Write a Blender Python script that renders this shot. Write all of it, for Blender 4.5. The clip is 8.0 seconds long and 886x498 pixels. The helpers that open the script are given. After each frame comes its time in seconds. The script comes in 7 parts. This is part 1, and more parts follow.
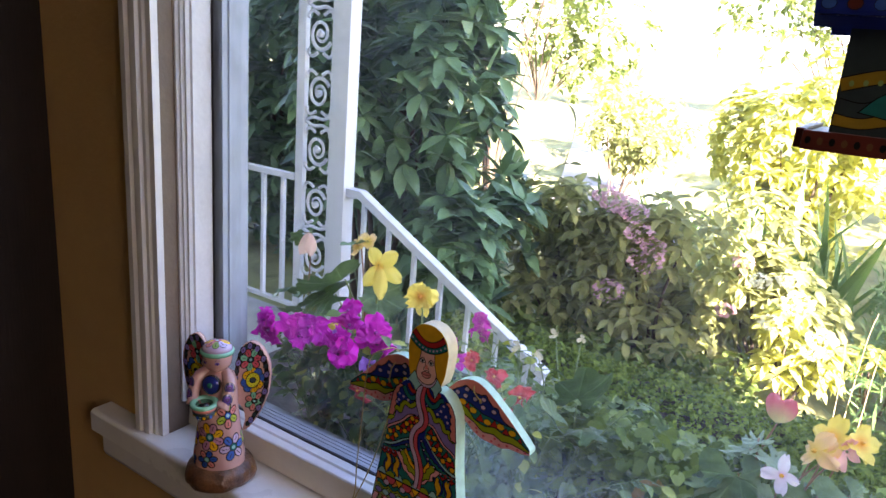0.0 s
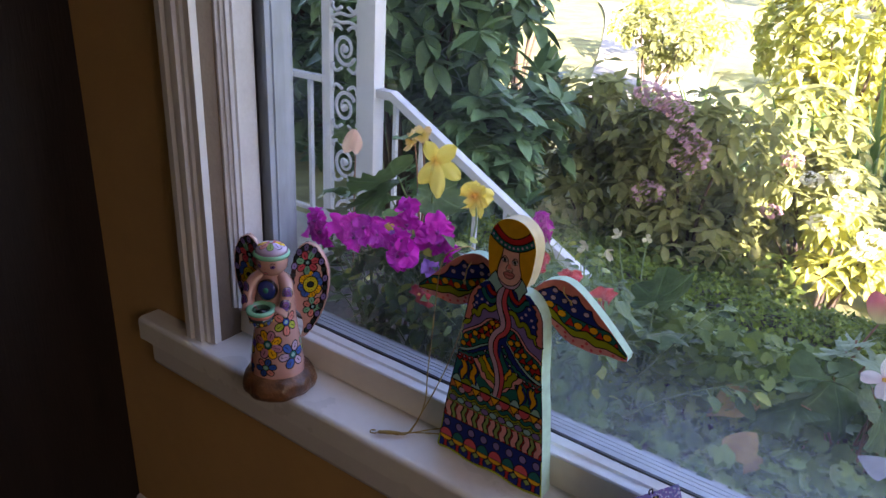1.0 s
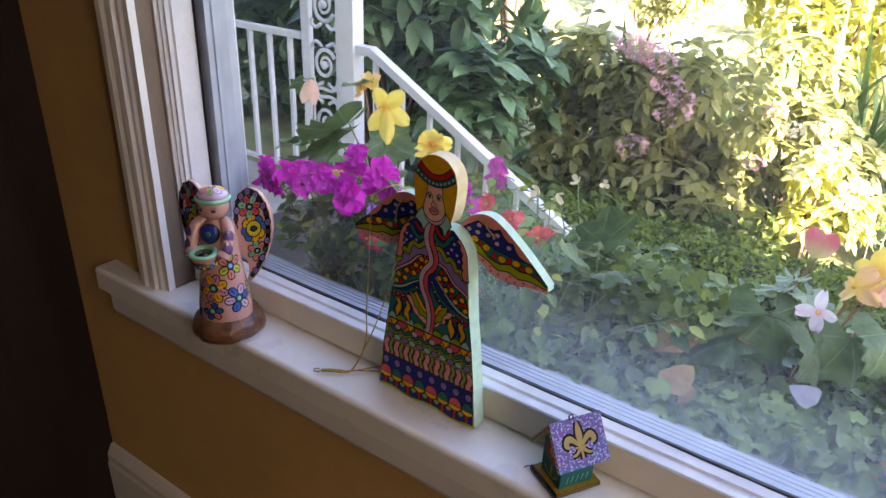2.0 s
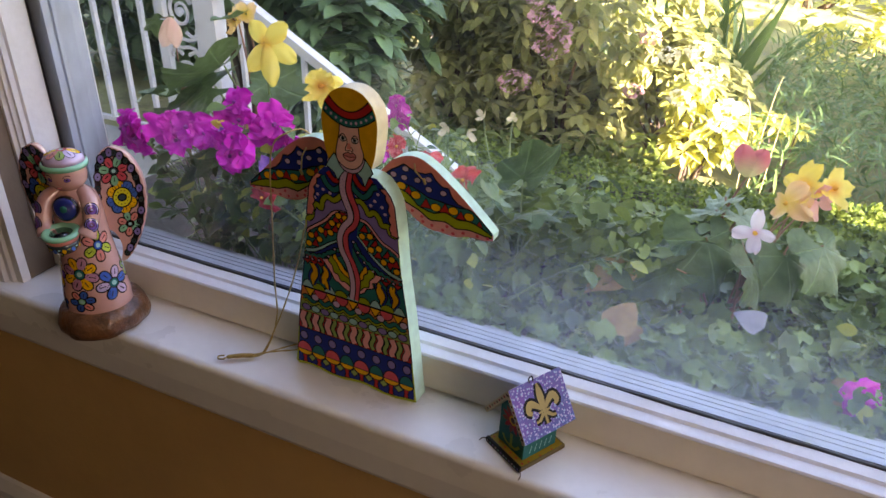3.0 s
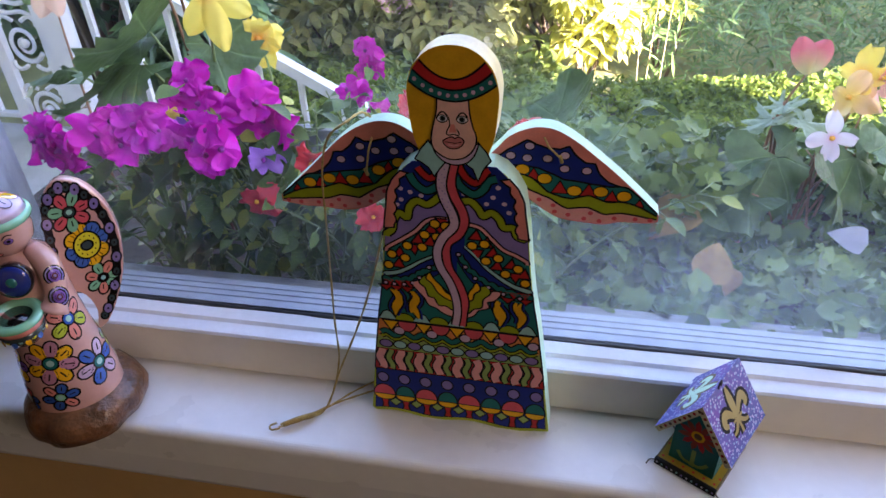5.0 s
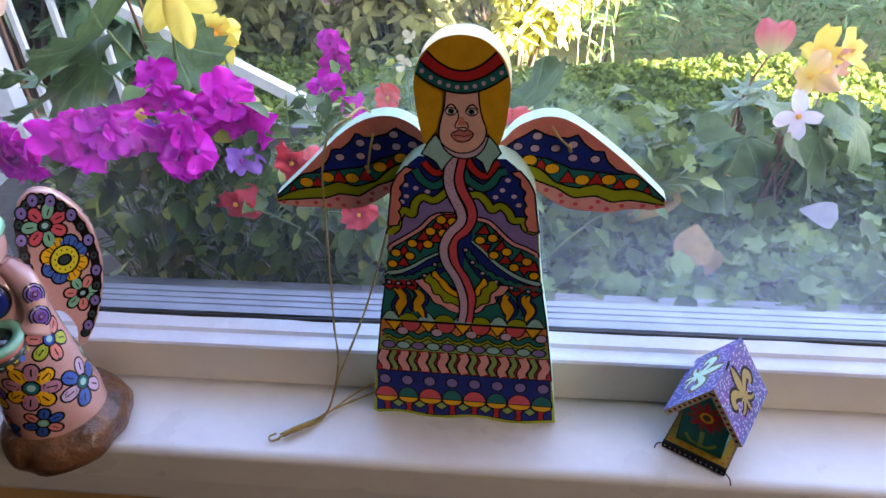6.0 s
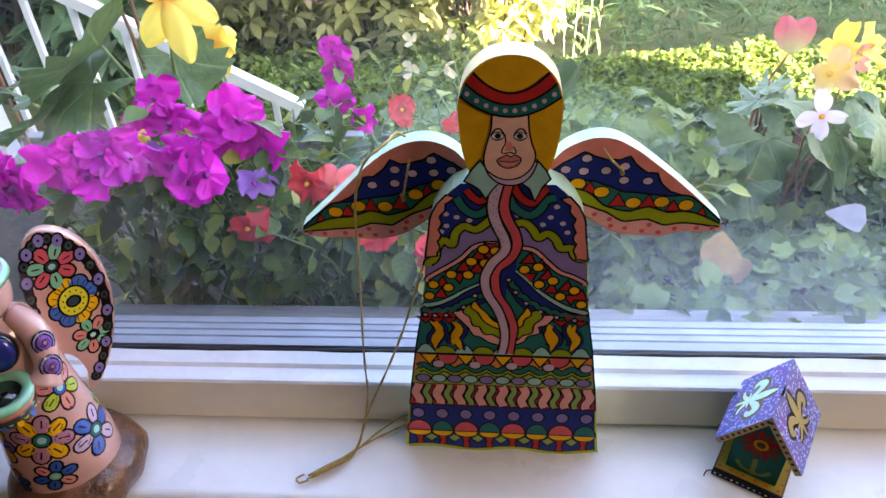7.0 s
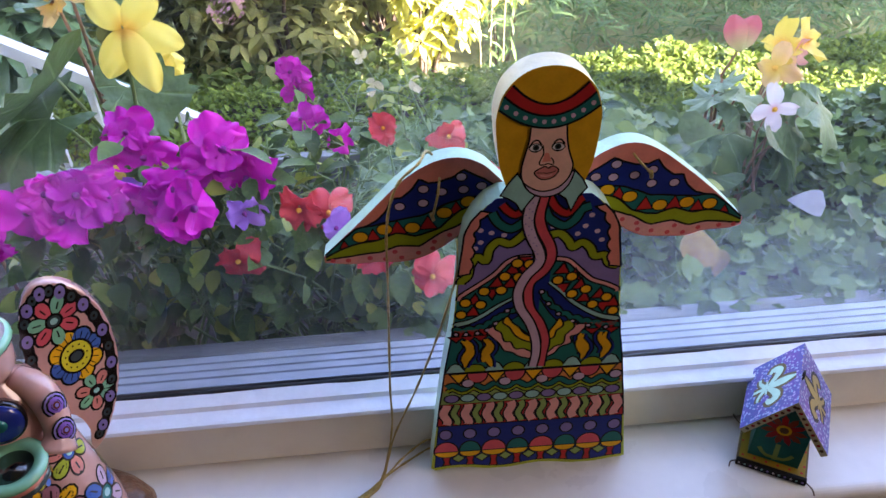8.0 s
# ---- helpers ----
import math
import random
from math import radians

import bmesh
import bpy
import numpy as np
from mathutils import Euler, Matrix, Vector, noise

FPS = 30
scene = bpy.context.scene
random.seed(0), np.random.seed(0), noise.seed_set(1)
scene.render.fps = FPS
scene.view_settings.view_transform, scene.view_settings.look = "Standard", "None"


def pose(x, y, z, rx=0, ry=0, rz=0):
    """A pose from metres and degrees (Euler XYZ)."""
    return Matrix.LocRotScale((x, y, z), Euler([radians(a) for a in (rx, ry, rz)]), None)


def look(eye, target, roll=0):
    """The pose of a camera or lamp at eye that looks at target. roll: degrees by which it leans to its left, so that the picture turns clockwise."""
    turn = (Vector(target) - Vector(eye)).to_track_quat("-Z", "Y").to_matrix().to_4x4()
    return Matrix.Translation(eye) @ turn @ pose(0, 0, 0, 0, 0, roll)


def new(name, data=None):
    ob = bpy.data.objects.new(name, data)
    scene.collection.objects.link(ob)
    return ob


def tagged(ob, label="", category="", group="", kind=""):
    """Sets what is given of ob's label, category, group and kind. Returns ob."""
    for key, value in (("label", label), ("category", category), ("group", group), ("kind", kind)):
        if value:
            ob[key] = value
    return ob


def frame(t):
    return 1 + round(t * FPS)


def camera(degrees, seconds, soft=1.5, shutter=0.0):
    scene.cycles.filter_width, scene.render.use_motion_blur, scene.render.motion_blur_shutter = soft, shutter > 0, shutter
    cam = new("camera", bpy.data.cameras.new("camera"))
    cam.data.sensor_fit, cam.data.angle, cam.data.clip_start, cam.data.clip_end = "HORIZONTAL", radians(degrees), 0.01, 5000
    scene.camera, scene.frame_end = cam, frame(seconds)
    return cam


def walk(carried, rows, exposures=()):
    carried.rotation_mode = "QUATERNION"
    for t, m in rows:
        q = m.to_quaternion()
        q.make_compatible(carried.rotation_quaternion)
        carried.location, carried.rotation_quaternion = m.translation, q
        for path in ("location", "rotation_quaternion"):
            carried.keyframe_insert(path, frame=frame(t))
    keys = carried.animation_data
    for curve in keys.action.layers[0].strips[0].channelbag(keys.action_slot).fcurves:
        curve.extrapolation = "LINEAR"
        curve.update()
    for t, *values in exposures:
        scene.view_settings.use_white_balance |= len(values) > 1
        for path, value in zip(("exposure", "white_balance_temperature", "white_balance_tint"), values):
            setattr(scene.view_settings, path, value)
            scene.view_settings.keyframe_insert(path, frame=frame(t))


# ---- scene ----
cam = camera(63.8, 8.0)
PATH = [
    (0, (0.457, -0.645, 1.237), (-0.585, 0.971, 0.688), 4.8),
    (0.5, (0.382, -0.626, 1.209), (-0.646, 0.944, 0.517), 3.4),
    (1, (0.367, -0.614, 1.188), (-0.662, 0.906, 0.394), 3.5),
    (1.2, (0.378, -0.606, 1.189), (-0.624, 0.926, 0.384), 2.8),
    (2.3, (0.449, -0.586, 1.155), (-0.547, 0.862, 0.2), 2.1),
    (2.5, (0.441, -0.581, 1.14), (-0.529, 0.853, 0.138), 2.3),
    (3, (0.357, -0.525, 1.123), (-0.325, 1.066, 0.121), 2.3),
    (3.5, (0.277, -0.483, 1.11), (-0.259, 1.105, 0.019), -0.2),
    (4, (0.253, -0.478, 1.109), (-0.361, 1.09, 0.031), -0.0),
    (4.5, (0.198, -0.454, 1.094), (-0.296, 1.154, 0.012), 2.4),
    (4.7, (0.167, -0.429, 1.09), (-0.259, 1.156, -0.052), 0.3),
    (5.8, (0.099, -0.412, 1.082), (-0.062, 1.171, -0.13), -2.2),
    (6, (0.092, -0.413, 1.083), (-0.074, 1.174, -0.123), -1.6),
    (6.5, (0.087, -0.411, 1.086), (-0.156, 1.156, -0.131), -1.1),
    (7, (0.055, -0.378, 1.084), (-0.064, 1.2, -0.139), -2.3),
    (7.5, (-0.001, -0.357, 1.083), (0.068, 1.227, -0.136), -2.5),
    (8, (-0.009, -0.367, 1.083), (0.097, 1.228, -0.12), -2.1),
]
EXPOSURES = [(0, 3.80, 6500, 33), (0.5, 2.98, 6600, 34), (1, 3.25, 6600, 35), (2.5, 4.0, 7450, 32), (3, 3.76, 7600, 33), (3.5, 3.36, 6900, 34), (4, 3.22, 5980, 36), (4.5, 3.68, 6500, 33), (6, 4.28, 6550, 34), (6.5, 4.40, 6550, 33), (7, 4.56, 7050, 31), (7.5, 4.6, 7350, 29), (8, 4.15, 6500, 35)]
walk(cam, [(t, look(eye, target, roll)) for t, eye, target, roll in PATH], EXPOSURES)

# ---- light ----
world = bpy.data.worlds.new("sky")
scene.world = world
world.use_nodes = True
_n = world.node_tree.nodes
_l = world.node_tree.links
_sky = _n.new("ShaderNodeTexSky")
_sky.sky_type, _sky.sun_disc = "NISHITA", False
SUN_TO = Vector((0.763, -0.646, 0.52)).normalized()
_sky.sun_elevation, _sky.sun_rotation = math.asin(SUN_TO.z), math.atan2(SUN_TO.x, SUN_TO.y)
_l.new(_sky.outputs[0], _n["Background"].inputs["Color"])
_n["Background"].inputs["Strength"].default_value = 0.105
sun_data = bpy.data.lights.new("sun", "SUN")
sun_data.energy, sun_data.angle, sun_data.color = 5.0, radians(0.6), (1.0, 0.93, 0.8)
sun = new("sun", sun_data)
sun.matrix_world = look((6, -5, 8), Vector((6, -5, 8)) - SUN_TO)

# added fill lamp in an unseen side opening, for warm room light
side_data = bpy.data.lights.new("side_fill_light", "AREA")
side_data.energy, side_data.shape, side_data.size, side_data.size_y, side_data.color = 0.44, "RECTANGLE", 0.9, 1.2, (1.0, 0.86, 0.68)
side_light = new("side_fill_light", side_data)
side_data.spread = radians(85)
# added area lamp high in the picture window, boosting its sky light
sky_data = bpy.data.lights.new("sky_boost_light", "AREA")
sky_data.energy, sky_data.shape, sky_data.size, sky_data.size_y, sky_data.color = 0.27, "RECTANGLE", 1.9, 0.5, (0.68, 0.84, 1.0)
sky_light = new("sky_boost_light", sky_data)
sky_light.matrix_world = look((0.69, 0.02, 1.84), (0.69, -0.6, 0.9))
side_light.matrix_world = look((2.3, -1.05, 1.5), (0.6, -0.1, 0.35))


# ---- materials ----
def material(name, color, rough=0.6, vary=0.15, scale=20.0, bump=0.0, bump_scale=None, metal=0.0, coat=0.0, second=None, spec=0.5, detail=6.0, stretch=None, island=False, trans=0.0, objvary=False):
    """A node material: a base colour varied by noise at two scales, with optional relief, gloss coat, translucency."""
    m = bpy.data.materials.new(name)
    m.use_nodes = True
    nt = m.node_tree
    N, L = nt.nodes, nt.links
    b = N["Principled BSDF"]
    b.inputs["Roughness"].default_value = rough
    b.inputs["Metallic"].default_value = metal
    b.inputs["Coat Weight"].default_value = coat
    b.inputs["Coat Roughness"].default_value = 0.08
    b.inputs["Specular IOR Level"].default_value = spec
    tc = N.new("ShaderNodeTexCoord")
    src = tc.outputs["Object"]
    if stretch:
        mp = N.new("ShaderNodeMapping")
        mp.inputs["Scale"].default_value = stretch
        L.new(src, mp.inputs["Vector"])
        src = mp.outputs[0]
    n1 = N.new("ShaderNodeTexNoise")
    n1.inputs["Scale"].default_value, n1.inputs["Detail"].default_value = scale, detail
    n2 = N.new("ShaderNodeTexNoise")
    n2.inputs["Scale"].default_value, n2.inputs["Detail"].default_value = scale * 7.3, 3.0
    L.new(src, n1.inputs["Vector"])
    L.new(src, n2.inputs["Vector"])
    add = N.new("ShaderNodeMath")
    add.operation = "MULTIPLY_ADD"
    add.inputs[1].default_value = 0.35
    L.new(n2.outputs["Fac"], add.inputs[0])
    L.new(n1.outputs["Fac"], add.inputs[2])
    fac = add.outputs[0]
    lo, hi = 0.45, 0.9
    if island or objvary:
        rnd = N.new("ShaderNodeNewGeometry" if island else "ShaderNodeObjectInfo")
        mix = N.new("ShaderNodeMath")
        mix.operation = "MULTIPLY_ADD"
        mix.inputs[1].default_value = 0.55
        L.new(rnd.outputs["Random Per Island" if island else "Random"], mix.inputs[0])
        sub = N.new("ShaderNodeMath")
        sub.operation = "SUBTRACT"
        sub.inputs[1].default_value = 0.27
        L.new(fac, sub.inputs[0])
        L.new(sub.outputs[0], mix.inputs[2])
        fac = mix.outputs[0]
        lo, hi = 0.3, 1.0
    ramp = N.new("ShaderNodeValToRGB")
    c = Vector(color)
    d = Vector(second) if second else c * (1.0 - vary)
    e = c * (1.0 + 0.5 * vary)
    ramp.color_ramp.elements[0].position, ramp.color_ramp.elements[1].position = lo, hi
    ramp.color_ramp.elements[0].color = (*d, 1)
    ramp.color_ramp.elements[1].color = (*[min(v, 0.95) for v in e], 1)
    L.new(fac, ramp.inputs[0])
    L.new(ramp.outputs[0], b.inputs["Base Color"])
    rr = N.new("ShaderNodeMapRange")
    rr.inputs["To Min"].default_value, rr.inputs["To Max"].default_value = max(rough - 0.08, 0.02), min(rough + 0.1, 1.0)
    L.new(n1.outputs["Fac"], rr.inputs["Value"])
    L.new(rr.outputs[0], b.inputs["Roughness"])
    if bump:
        n3 = N.new("ShaderNodeTexNoise")
        n3.inputs["Scale"].default_value, n3.inputs["Detail"].default_value = bump_scale or scale * 4, 5.0
        L.new(src, n3.inputs["Vector"])
        bp = N.new("ShaderNodeBump")
        bp.inputs["Strength"].default_value, bp.inputs["Distance"].default_value = bump, 0.004
        L.new(n3.outputs["Fac"], bp.inputs["Height"])
        L.new(bp.outputs[0], b.inputs["Normal"])
    if trans:
        tr = N.new("ShaderNodeBsdfTranslucent")
        mixc = N.new("ShaderNodeMixShader")
        mixc.inputs[0].default_value = trans
        L.new(ramp.outputs[0], tr.inputs["Color"])
        L.new(b.outputs[0], mixc.inputs[1])
        L.new(tr.outputs[0], mixc.inputs[2])
        L.new(mixc.outputs[0], N["Material Output"].inputs["Surface"])
    return m


def veined(m, rate, palmate=False, light=1.9):
    """Adds paler ribs with relief to a leaf whose blade runs along its own +x."""
    N, L = m.node_tree.nodes, m.node_tree.links
    b = N["Principled BSDF"]
    old = b.inputs["Base Color"].links[0].from_socket

    def calc(op, a, c=None):
        n = N.new("ShaderNodeMath")
        n.operation = op
        for k, v in enumerate((a, c)):
            if v is None:
                continue
            if isinstance(v, (int, float)):
                n.inputs[k].default_value = v
            else:
                L.new(v, n.inputs[k])
        return n.outputs[0]
    tc = N.new("ShaderNodeTexCoord")
    sp = N.new("ShaderNodeSeparateXYZ")
    L.new(tc.outputs["Object"], sp.inputs[0])
    x, y = sp.outputs[0], sp.outputs[1]
    if palmate:
        ang = calc("ARCTAN2", y, calc("SUBTRACT", x, 0.010))
        f = calc("MULTIPLY", ang, rate)
    else:
        f = calc("MULTIPLY", calc("SUBTRACT", x, calc("MULTIPLY", calc("ABSOLUTE", y), 0.8)), rate)
    wave = calc("ABSOLUTE", calc("SINE", f))
    rib = N.new("ShaderNodeMapRange")
    rib.inputs["From Min"].default_value, rib.inputs["From Max"].default_value = 0.0, 0.22
    rib.inputs["To Min"].default_value, rib.inputs["To Max"].default_value = 1.0, 0.0
    L.new(wave, rib.inputs["Value"])
    mx = N.new("ShaderNodeMix")
    mx.data_type, mx.blend_type = "RGBA", "MULTIPLY"
    mx.inputs[7].default_value = (light, light * 0.94, light, 1)
    L.new(calc("MULTIPLY", rib.outputs[0], 0.75), mx.inputs[0])
    L.new(old, mx.inputs[6])
    bp = N.new("ShaderNodeBump")
    bp.inputs["Strength"].default_value, bp.inputs["Distance"].default_value = 0.5, 0.002
    bp.invert = True
    L.new(rib.outputs[0], bp.inputs["Height"])
    if b.inputs["Normal"].links:
        L.new(b.inputs["Normal"].links[0].from_socket, bp.inputs["Normal"])
    L.new(bp.outputs[0], b.inputs["Normal"])
    for n in list(N):
        if n.bl_idname == "ShaderNodeBsdfTranslucent":
            L.new(mx.outputs[2], n.inputs["Color"])
    L.new(mx.outputs[2], b.inputs["Base Color"])
    return m


def throated(m, color, r0, r1):
    """Tints a petal towards its flower's middle."""
    N, L = m.node_tree.nodes, m.node_tree.links
    b = N["Principled BSDF"]
    old = b.inputs["Base Color"].links[0].from_socket
    tc = N.new("ShaderNodeTexCoord")
    ln = N.new("ShaderNodeVectorMath")
    ln.operation = "LENGTH"
    L.new(tc.outputs["Object"], ln.inputs[0])
    mr = N.new("ShaderNodeMapRange")
    mr.inputs["From Min"].default_value, mr.inputs["From Max"].default_value = r0, r1
    L.new(ln.outputs["Value"], mr.inputs["Value"])
    mx = N.new("ShaderNodeMix")
    mx.data_type = "RGBA"
    mx.inputs[6].default_value = (*color, 1)
    L.new(mr.outputs[0], mx.inputs[0])
    L.new(old, mx.inputs[7])
    L.new(mx.outputs[2], b.inputs["Base Color"])
    for n in list(N):
        if n.bl_idname == "ShaderNodeBsdfTranslucent":
            L.new(mx.outputs[2], n.inputs["Color"])
    return m


WHITE = material("white_trim_paint", (0.72, 0.72, 0.72), 0.32, 0.06, 9, 0.12, 60)
SILLW = material("white_sill_paint", (0.82, 0.82, 0.81), 0.28, 0.07, 14, 0.10, 45, coat=0.15)
CREAMW = material("cream_riser_paint", (0.74, 0.68, 0.56), 0.4, 0.10, 10, 0.15, 60)
SASH = material("painted_sash_metal", (0.74, 0.76, 0.80), 0.38, 0.10, 25, 0.12, 80)
OUTER = material("weathered_outer_frame", (0.25, 0.27, 0.31), 0.55, 0.22, 30, 0.25, 90)
WALL = material("tan_wall_paint", (0.56, 0.355, 0.14), 0.65, 0.10, 5, 0.2, 140)
CEIL = material("ceiling_paint", (0.7, 0.66, 0.58), 0.8, 0.06, 4, 0.1, 90)
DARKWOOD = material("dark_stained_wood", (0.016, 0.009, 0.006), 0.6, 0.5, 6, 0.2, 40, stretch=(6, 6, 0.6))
FLOORW = material("dark_floor_boards", (0.06, 0.028, 0.014), 0.4, 0.45, 5, 0.2, 40, stretch=(0.6, 8, 1))
GASKET = material("black_rubber_gasket", (0.012, 0.012, 0.013), 0.55, 0.4, 60, 0.4, 200)
SIDING = material("painted_siding", (0.62, 0.60, 0.55), 0.6, 0.12, 6, 0.2, 30)
ROOFM = material("asphalt_roof", (0.06, 0.058, 0.055), 0.9, 0.35, 12, 0.5, 60)
# shade on the left reveal, put into its colour
REVEAL_SHADED = material("shaded_brown_reveal", (0.17, 0.12, 0.085), 0.6, 0.2, 8, 0.2, 120)
IRON = material("white_painted_iron", (0.62, 0.63, 0.65), 0.4, 0.14, 30, 0.3, 120)
CONCRETE = material("porch_concrete", (0.33, 0.32, 0.30), 0.85, 0.25, 8, 0.4, 60)
PLANKG = material("weathered_grey_plank", (0.22, 0.225, 0.23), 0.75, 0.35, 12, 0.4, 50, stretch=(0.7, 6, 6))
SOIL = material("dark_soil", (0.05, 0.036, 0.025), 0.95, 0.5, 40, 0.9, 120)
GRASS_G = material("dry_lawn_ground", (0.26, 0.27, 0.10), 0.9, 0.45, 3, 0.7, 90, second=(0.13, 0.12, 0.05))
PATHM = material("pale_gravel_path", (0.46, 0.42, 0.36), 0.9, 0.25, 14, 0.7, 120)
BARK = material("brown_bark", (0.11, 0.075, 0.05), 0.9, 0.4, 14, 0.7, 70, stretch=(3, 3, 0.7))
STEM = material("green_stem", (0.20, 0.27, 0.09), 0.5, 0.3, 30, trans=0.15)
STEMR = material("reddish_stem", (0.34, 0.17, 0.10), 0.5, 0.3, 30, trans=0.15)
CORD = material("gold_cord", (0.50, 0.36, 0.12), 0.35, 0.4, 600, 0.5, 900, metal=0.75)

LEAF_RHODO = material("rhododendron_leaf", (0.15, 0.26, 0.11), 0.38, 0.3, 9, 0.15, 60, second=(0.045, 0.095, 0.045), island=True, trans=0.15, spec=0.5)
LEAF_COVER = material("groundcover_leaf", (0.20, 0.27, 0.04), 0.55, 0.3, 12, second=(0.045, 0.085, 0.014), island=True, trans=0.32, spec=0.25)
LEAF_IVY = material("ivy_leaf", (0.17, 0.25, 0.07), 0.42, 0.3, 12, 0.15, 90, second=(0.022, 0.05, 0.016), island=True, trans=0.2, spec=0.3)
# leaf colour raised so that it carries the sun's glare
LEAF_LIT = material("sunlit_leaf", (0.62, 0.60, 0.14), 0.5, 0.3, 8, second=(0.38, 0.41, 0.08), island=True, trans=0.3)
LEAF_HYD = material("hydrangea_leaf", (0.37, 0.39, 0.14), 0.55, 0.3, 10, 0.15, 60, second=(0.17, 0.18, 0.06), island=True, trans=0.4, spec=0.3)
LEAF_FAR = material("far_tree_leaf", (0.22, 0.27, 0.06), 0.6, 0.3, 3, second=(0.09, 0.14, 0.03), island=True, trans=0.25)
LEAF_BEG = material("begonia_leaf", (0.11, 0.18, 0.07), 0.42, 0.25, 60, 0.6, 160, second=(0.035, 0.068, 0.02), objvary=True, trans=0.2, spec=0.4)
LEAF_PALE = material("pale_spiky_leaf", (0.27, 0.35, 0.22), 0.45, 0.25, 60, 0.5, 160, second=(0.16, 0.23, 0.12), objvary=True, trans=0.2, spec=0.5)
LEAF_IMP = material("impatiens_leaf", (0.11, 0.17, 0.04), 0.45, 0.25, 30, 0.25, 140, second=(0.02, 0.045, 0.012), objvary=True, trans=0.22, spec=0.3)
LEAF_YEL = material("yellowing_leaf", (0.40, 0.40, 0.06), 0.5, 0.3, 30, 0.2, 100, second=(0.22, 0.28, 0.05), objvary=True, trans=0.3)
LEAF_DRY = material("dry_tan_leaf", (0.34, 0.22, 0.07), 0.7, 0.3, 30, 0.3, 100, second=(0.20, 0.11, 0.035), trans=0.2)
veined(LEAF_BEG, 3.5, True)
veined(LEAF_PALE, 3.5, True, 1.5)
veined(LEAF_IMP, 420.0)
veined(LEAF_YEL, 420.0, False, 1.3)
GRASSB = material("sword_leaf", (0.13, 0.22, 0.06), 0.45, 0.3, 6, second=(0.07, 0.14, 0.04), island=True, trans=0.25)
STRAW = material("dry_straw", (0.42, 0.34, 0.18), 0.7, 0.25, 30)
P_MAG = material("magenta_petal", (0.76, 0.012, 0.47), 0.5, 0.2, 60, 0.25, 160, second=(0.52, 0.006, 0.36), trans=0.2, objvary=True)
P_MAGD = material("deep_magenta_throat", (0.25, 0.004, 0.2), 0.5, 0.3, 60)
P_ORG = material("orange_flower_centre", (0.85, 0.36, 0.03), 0.5, 0.2, 60, trans=0.3)
P_VIO = material("violet_petal", (0.50, 0.24, 0.72), 0.5, 0.2, 60, second=(0.38, 0.13, 0.56), trans=0.35)
P_RED = material("coral_red_petal", (0.75, 0.06, 0.06), 0.5, 0.2, 60, second=(0.6, 0.045, 0.07), trans=0.3)
P_YEL = material("yellow_petal", (0.93, 0.75, 0.17), 0.5, 0.10, 40, 0.1, 120, second=(0.91, 0.68, 0.10), trans=0.35)
P_PEACH = material("peach_petal", (0.88, 0.52, 0.28), 0.5, 0.2, 30, second=(0.88, 0.66, 0.28), trans=0.35)
P_PINK = material("pink_petal", (0.82, 0.34, 0.36), 0.5, 0.2, 30, second=(0.85, 0.5, 0.42), trans=0.35)
P_CREAM = material("cream_bud", (0.72, 0.62, 0.40), 0.6, 0.2, 60, trans=0.25)
P_WHITE = material("white_petal", (0.86, 0.82, 0.84), 0.5, 0.1, 30, second=(0.84, 0.66, 0.74), trans=0.35)
LEAF_BED = material("bedding_leaf", (0.17, 0.23, 0.05), 0.48, 0.3, 12, 0.15, 90, second=(0.07, 0.11, 0.025), island=True, trans=0.25, spec=0.35)
P_HYDP = material("faded_pink_hydrangea", (0.66, 0.40, 0.44), 0.7, 0.3, 20, second=(0.46, 0.27, 0.28), island=True, trans=0.25)
P_HYDW = material("cream_hydrangea", (0.86, 0.83, 0.66), 0.7, 0.2, 20, second=(0.76, 0.72, 0.46), island=True, trans=0.25)

throated(P_YEL, (0.88, 0.40, 0.03), 0.003, 0.013)
P_HEART = material("half_open_petal", (0.66, 0.12, 0.16), 0.5, 0.2, 30, second=(0.68, 0.20, 0.20), trans=0.35)
P_HANG = material("pale_peach_petal", (0.88, 0.62, 0.46), 0.5, 0.2, 30, second=(0.86, 0.48, 0.40), trans=0.35)
P_FADE = material("faded_petal", (0.38, 0.37, 0.42), 0.6, 0.2, 60, second=(0.28, 0.27, 0.32), trans=0.3)
throated(P_HEART, (0.66, 0.58, 0.26), 0.008, 0.034)
throated(P_PEACH, (0.90, 0.62, 0.12), 0.004, 0.02)
throated(P_MAG, (0.56, 0.01, 0.38), 0.001, 0.005)
throated(P_RED, (0.42, 0.02, 0.03), 0.002, 0.008)
throated(P_WHITE, (0.82, 0.50, 0.62), 0.002, 0.008)

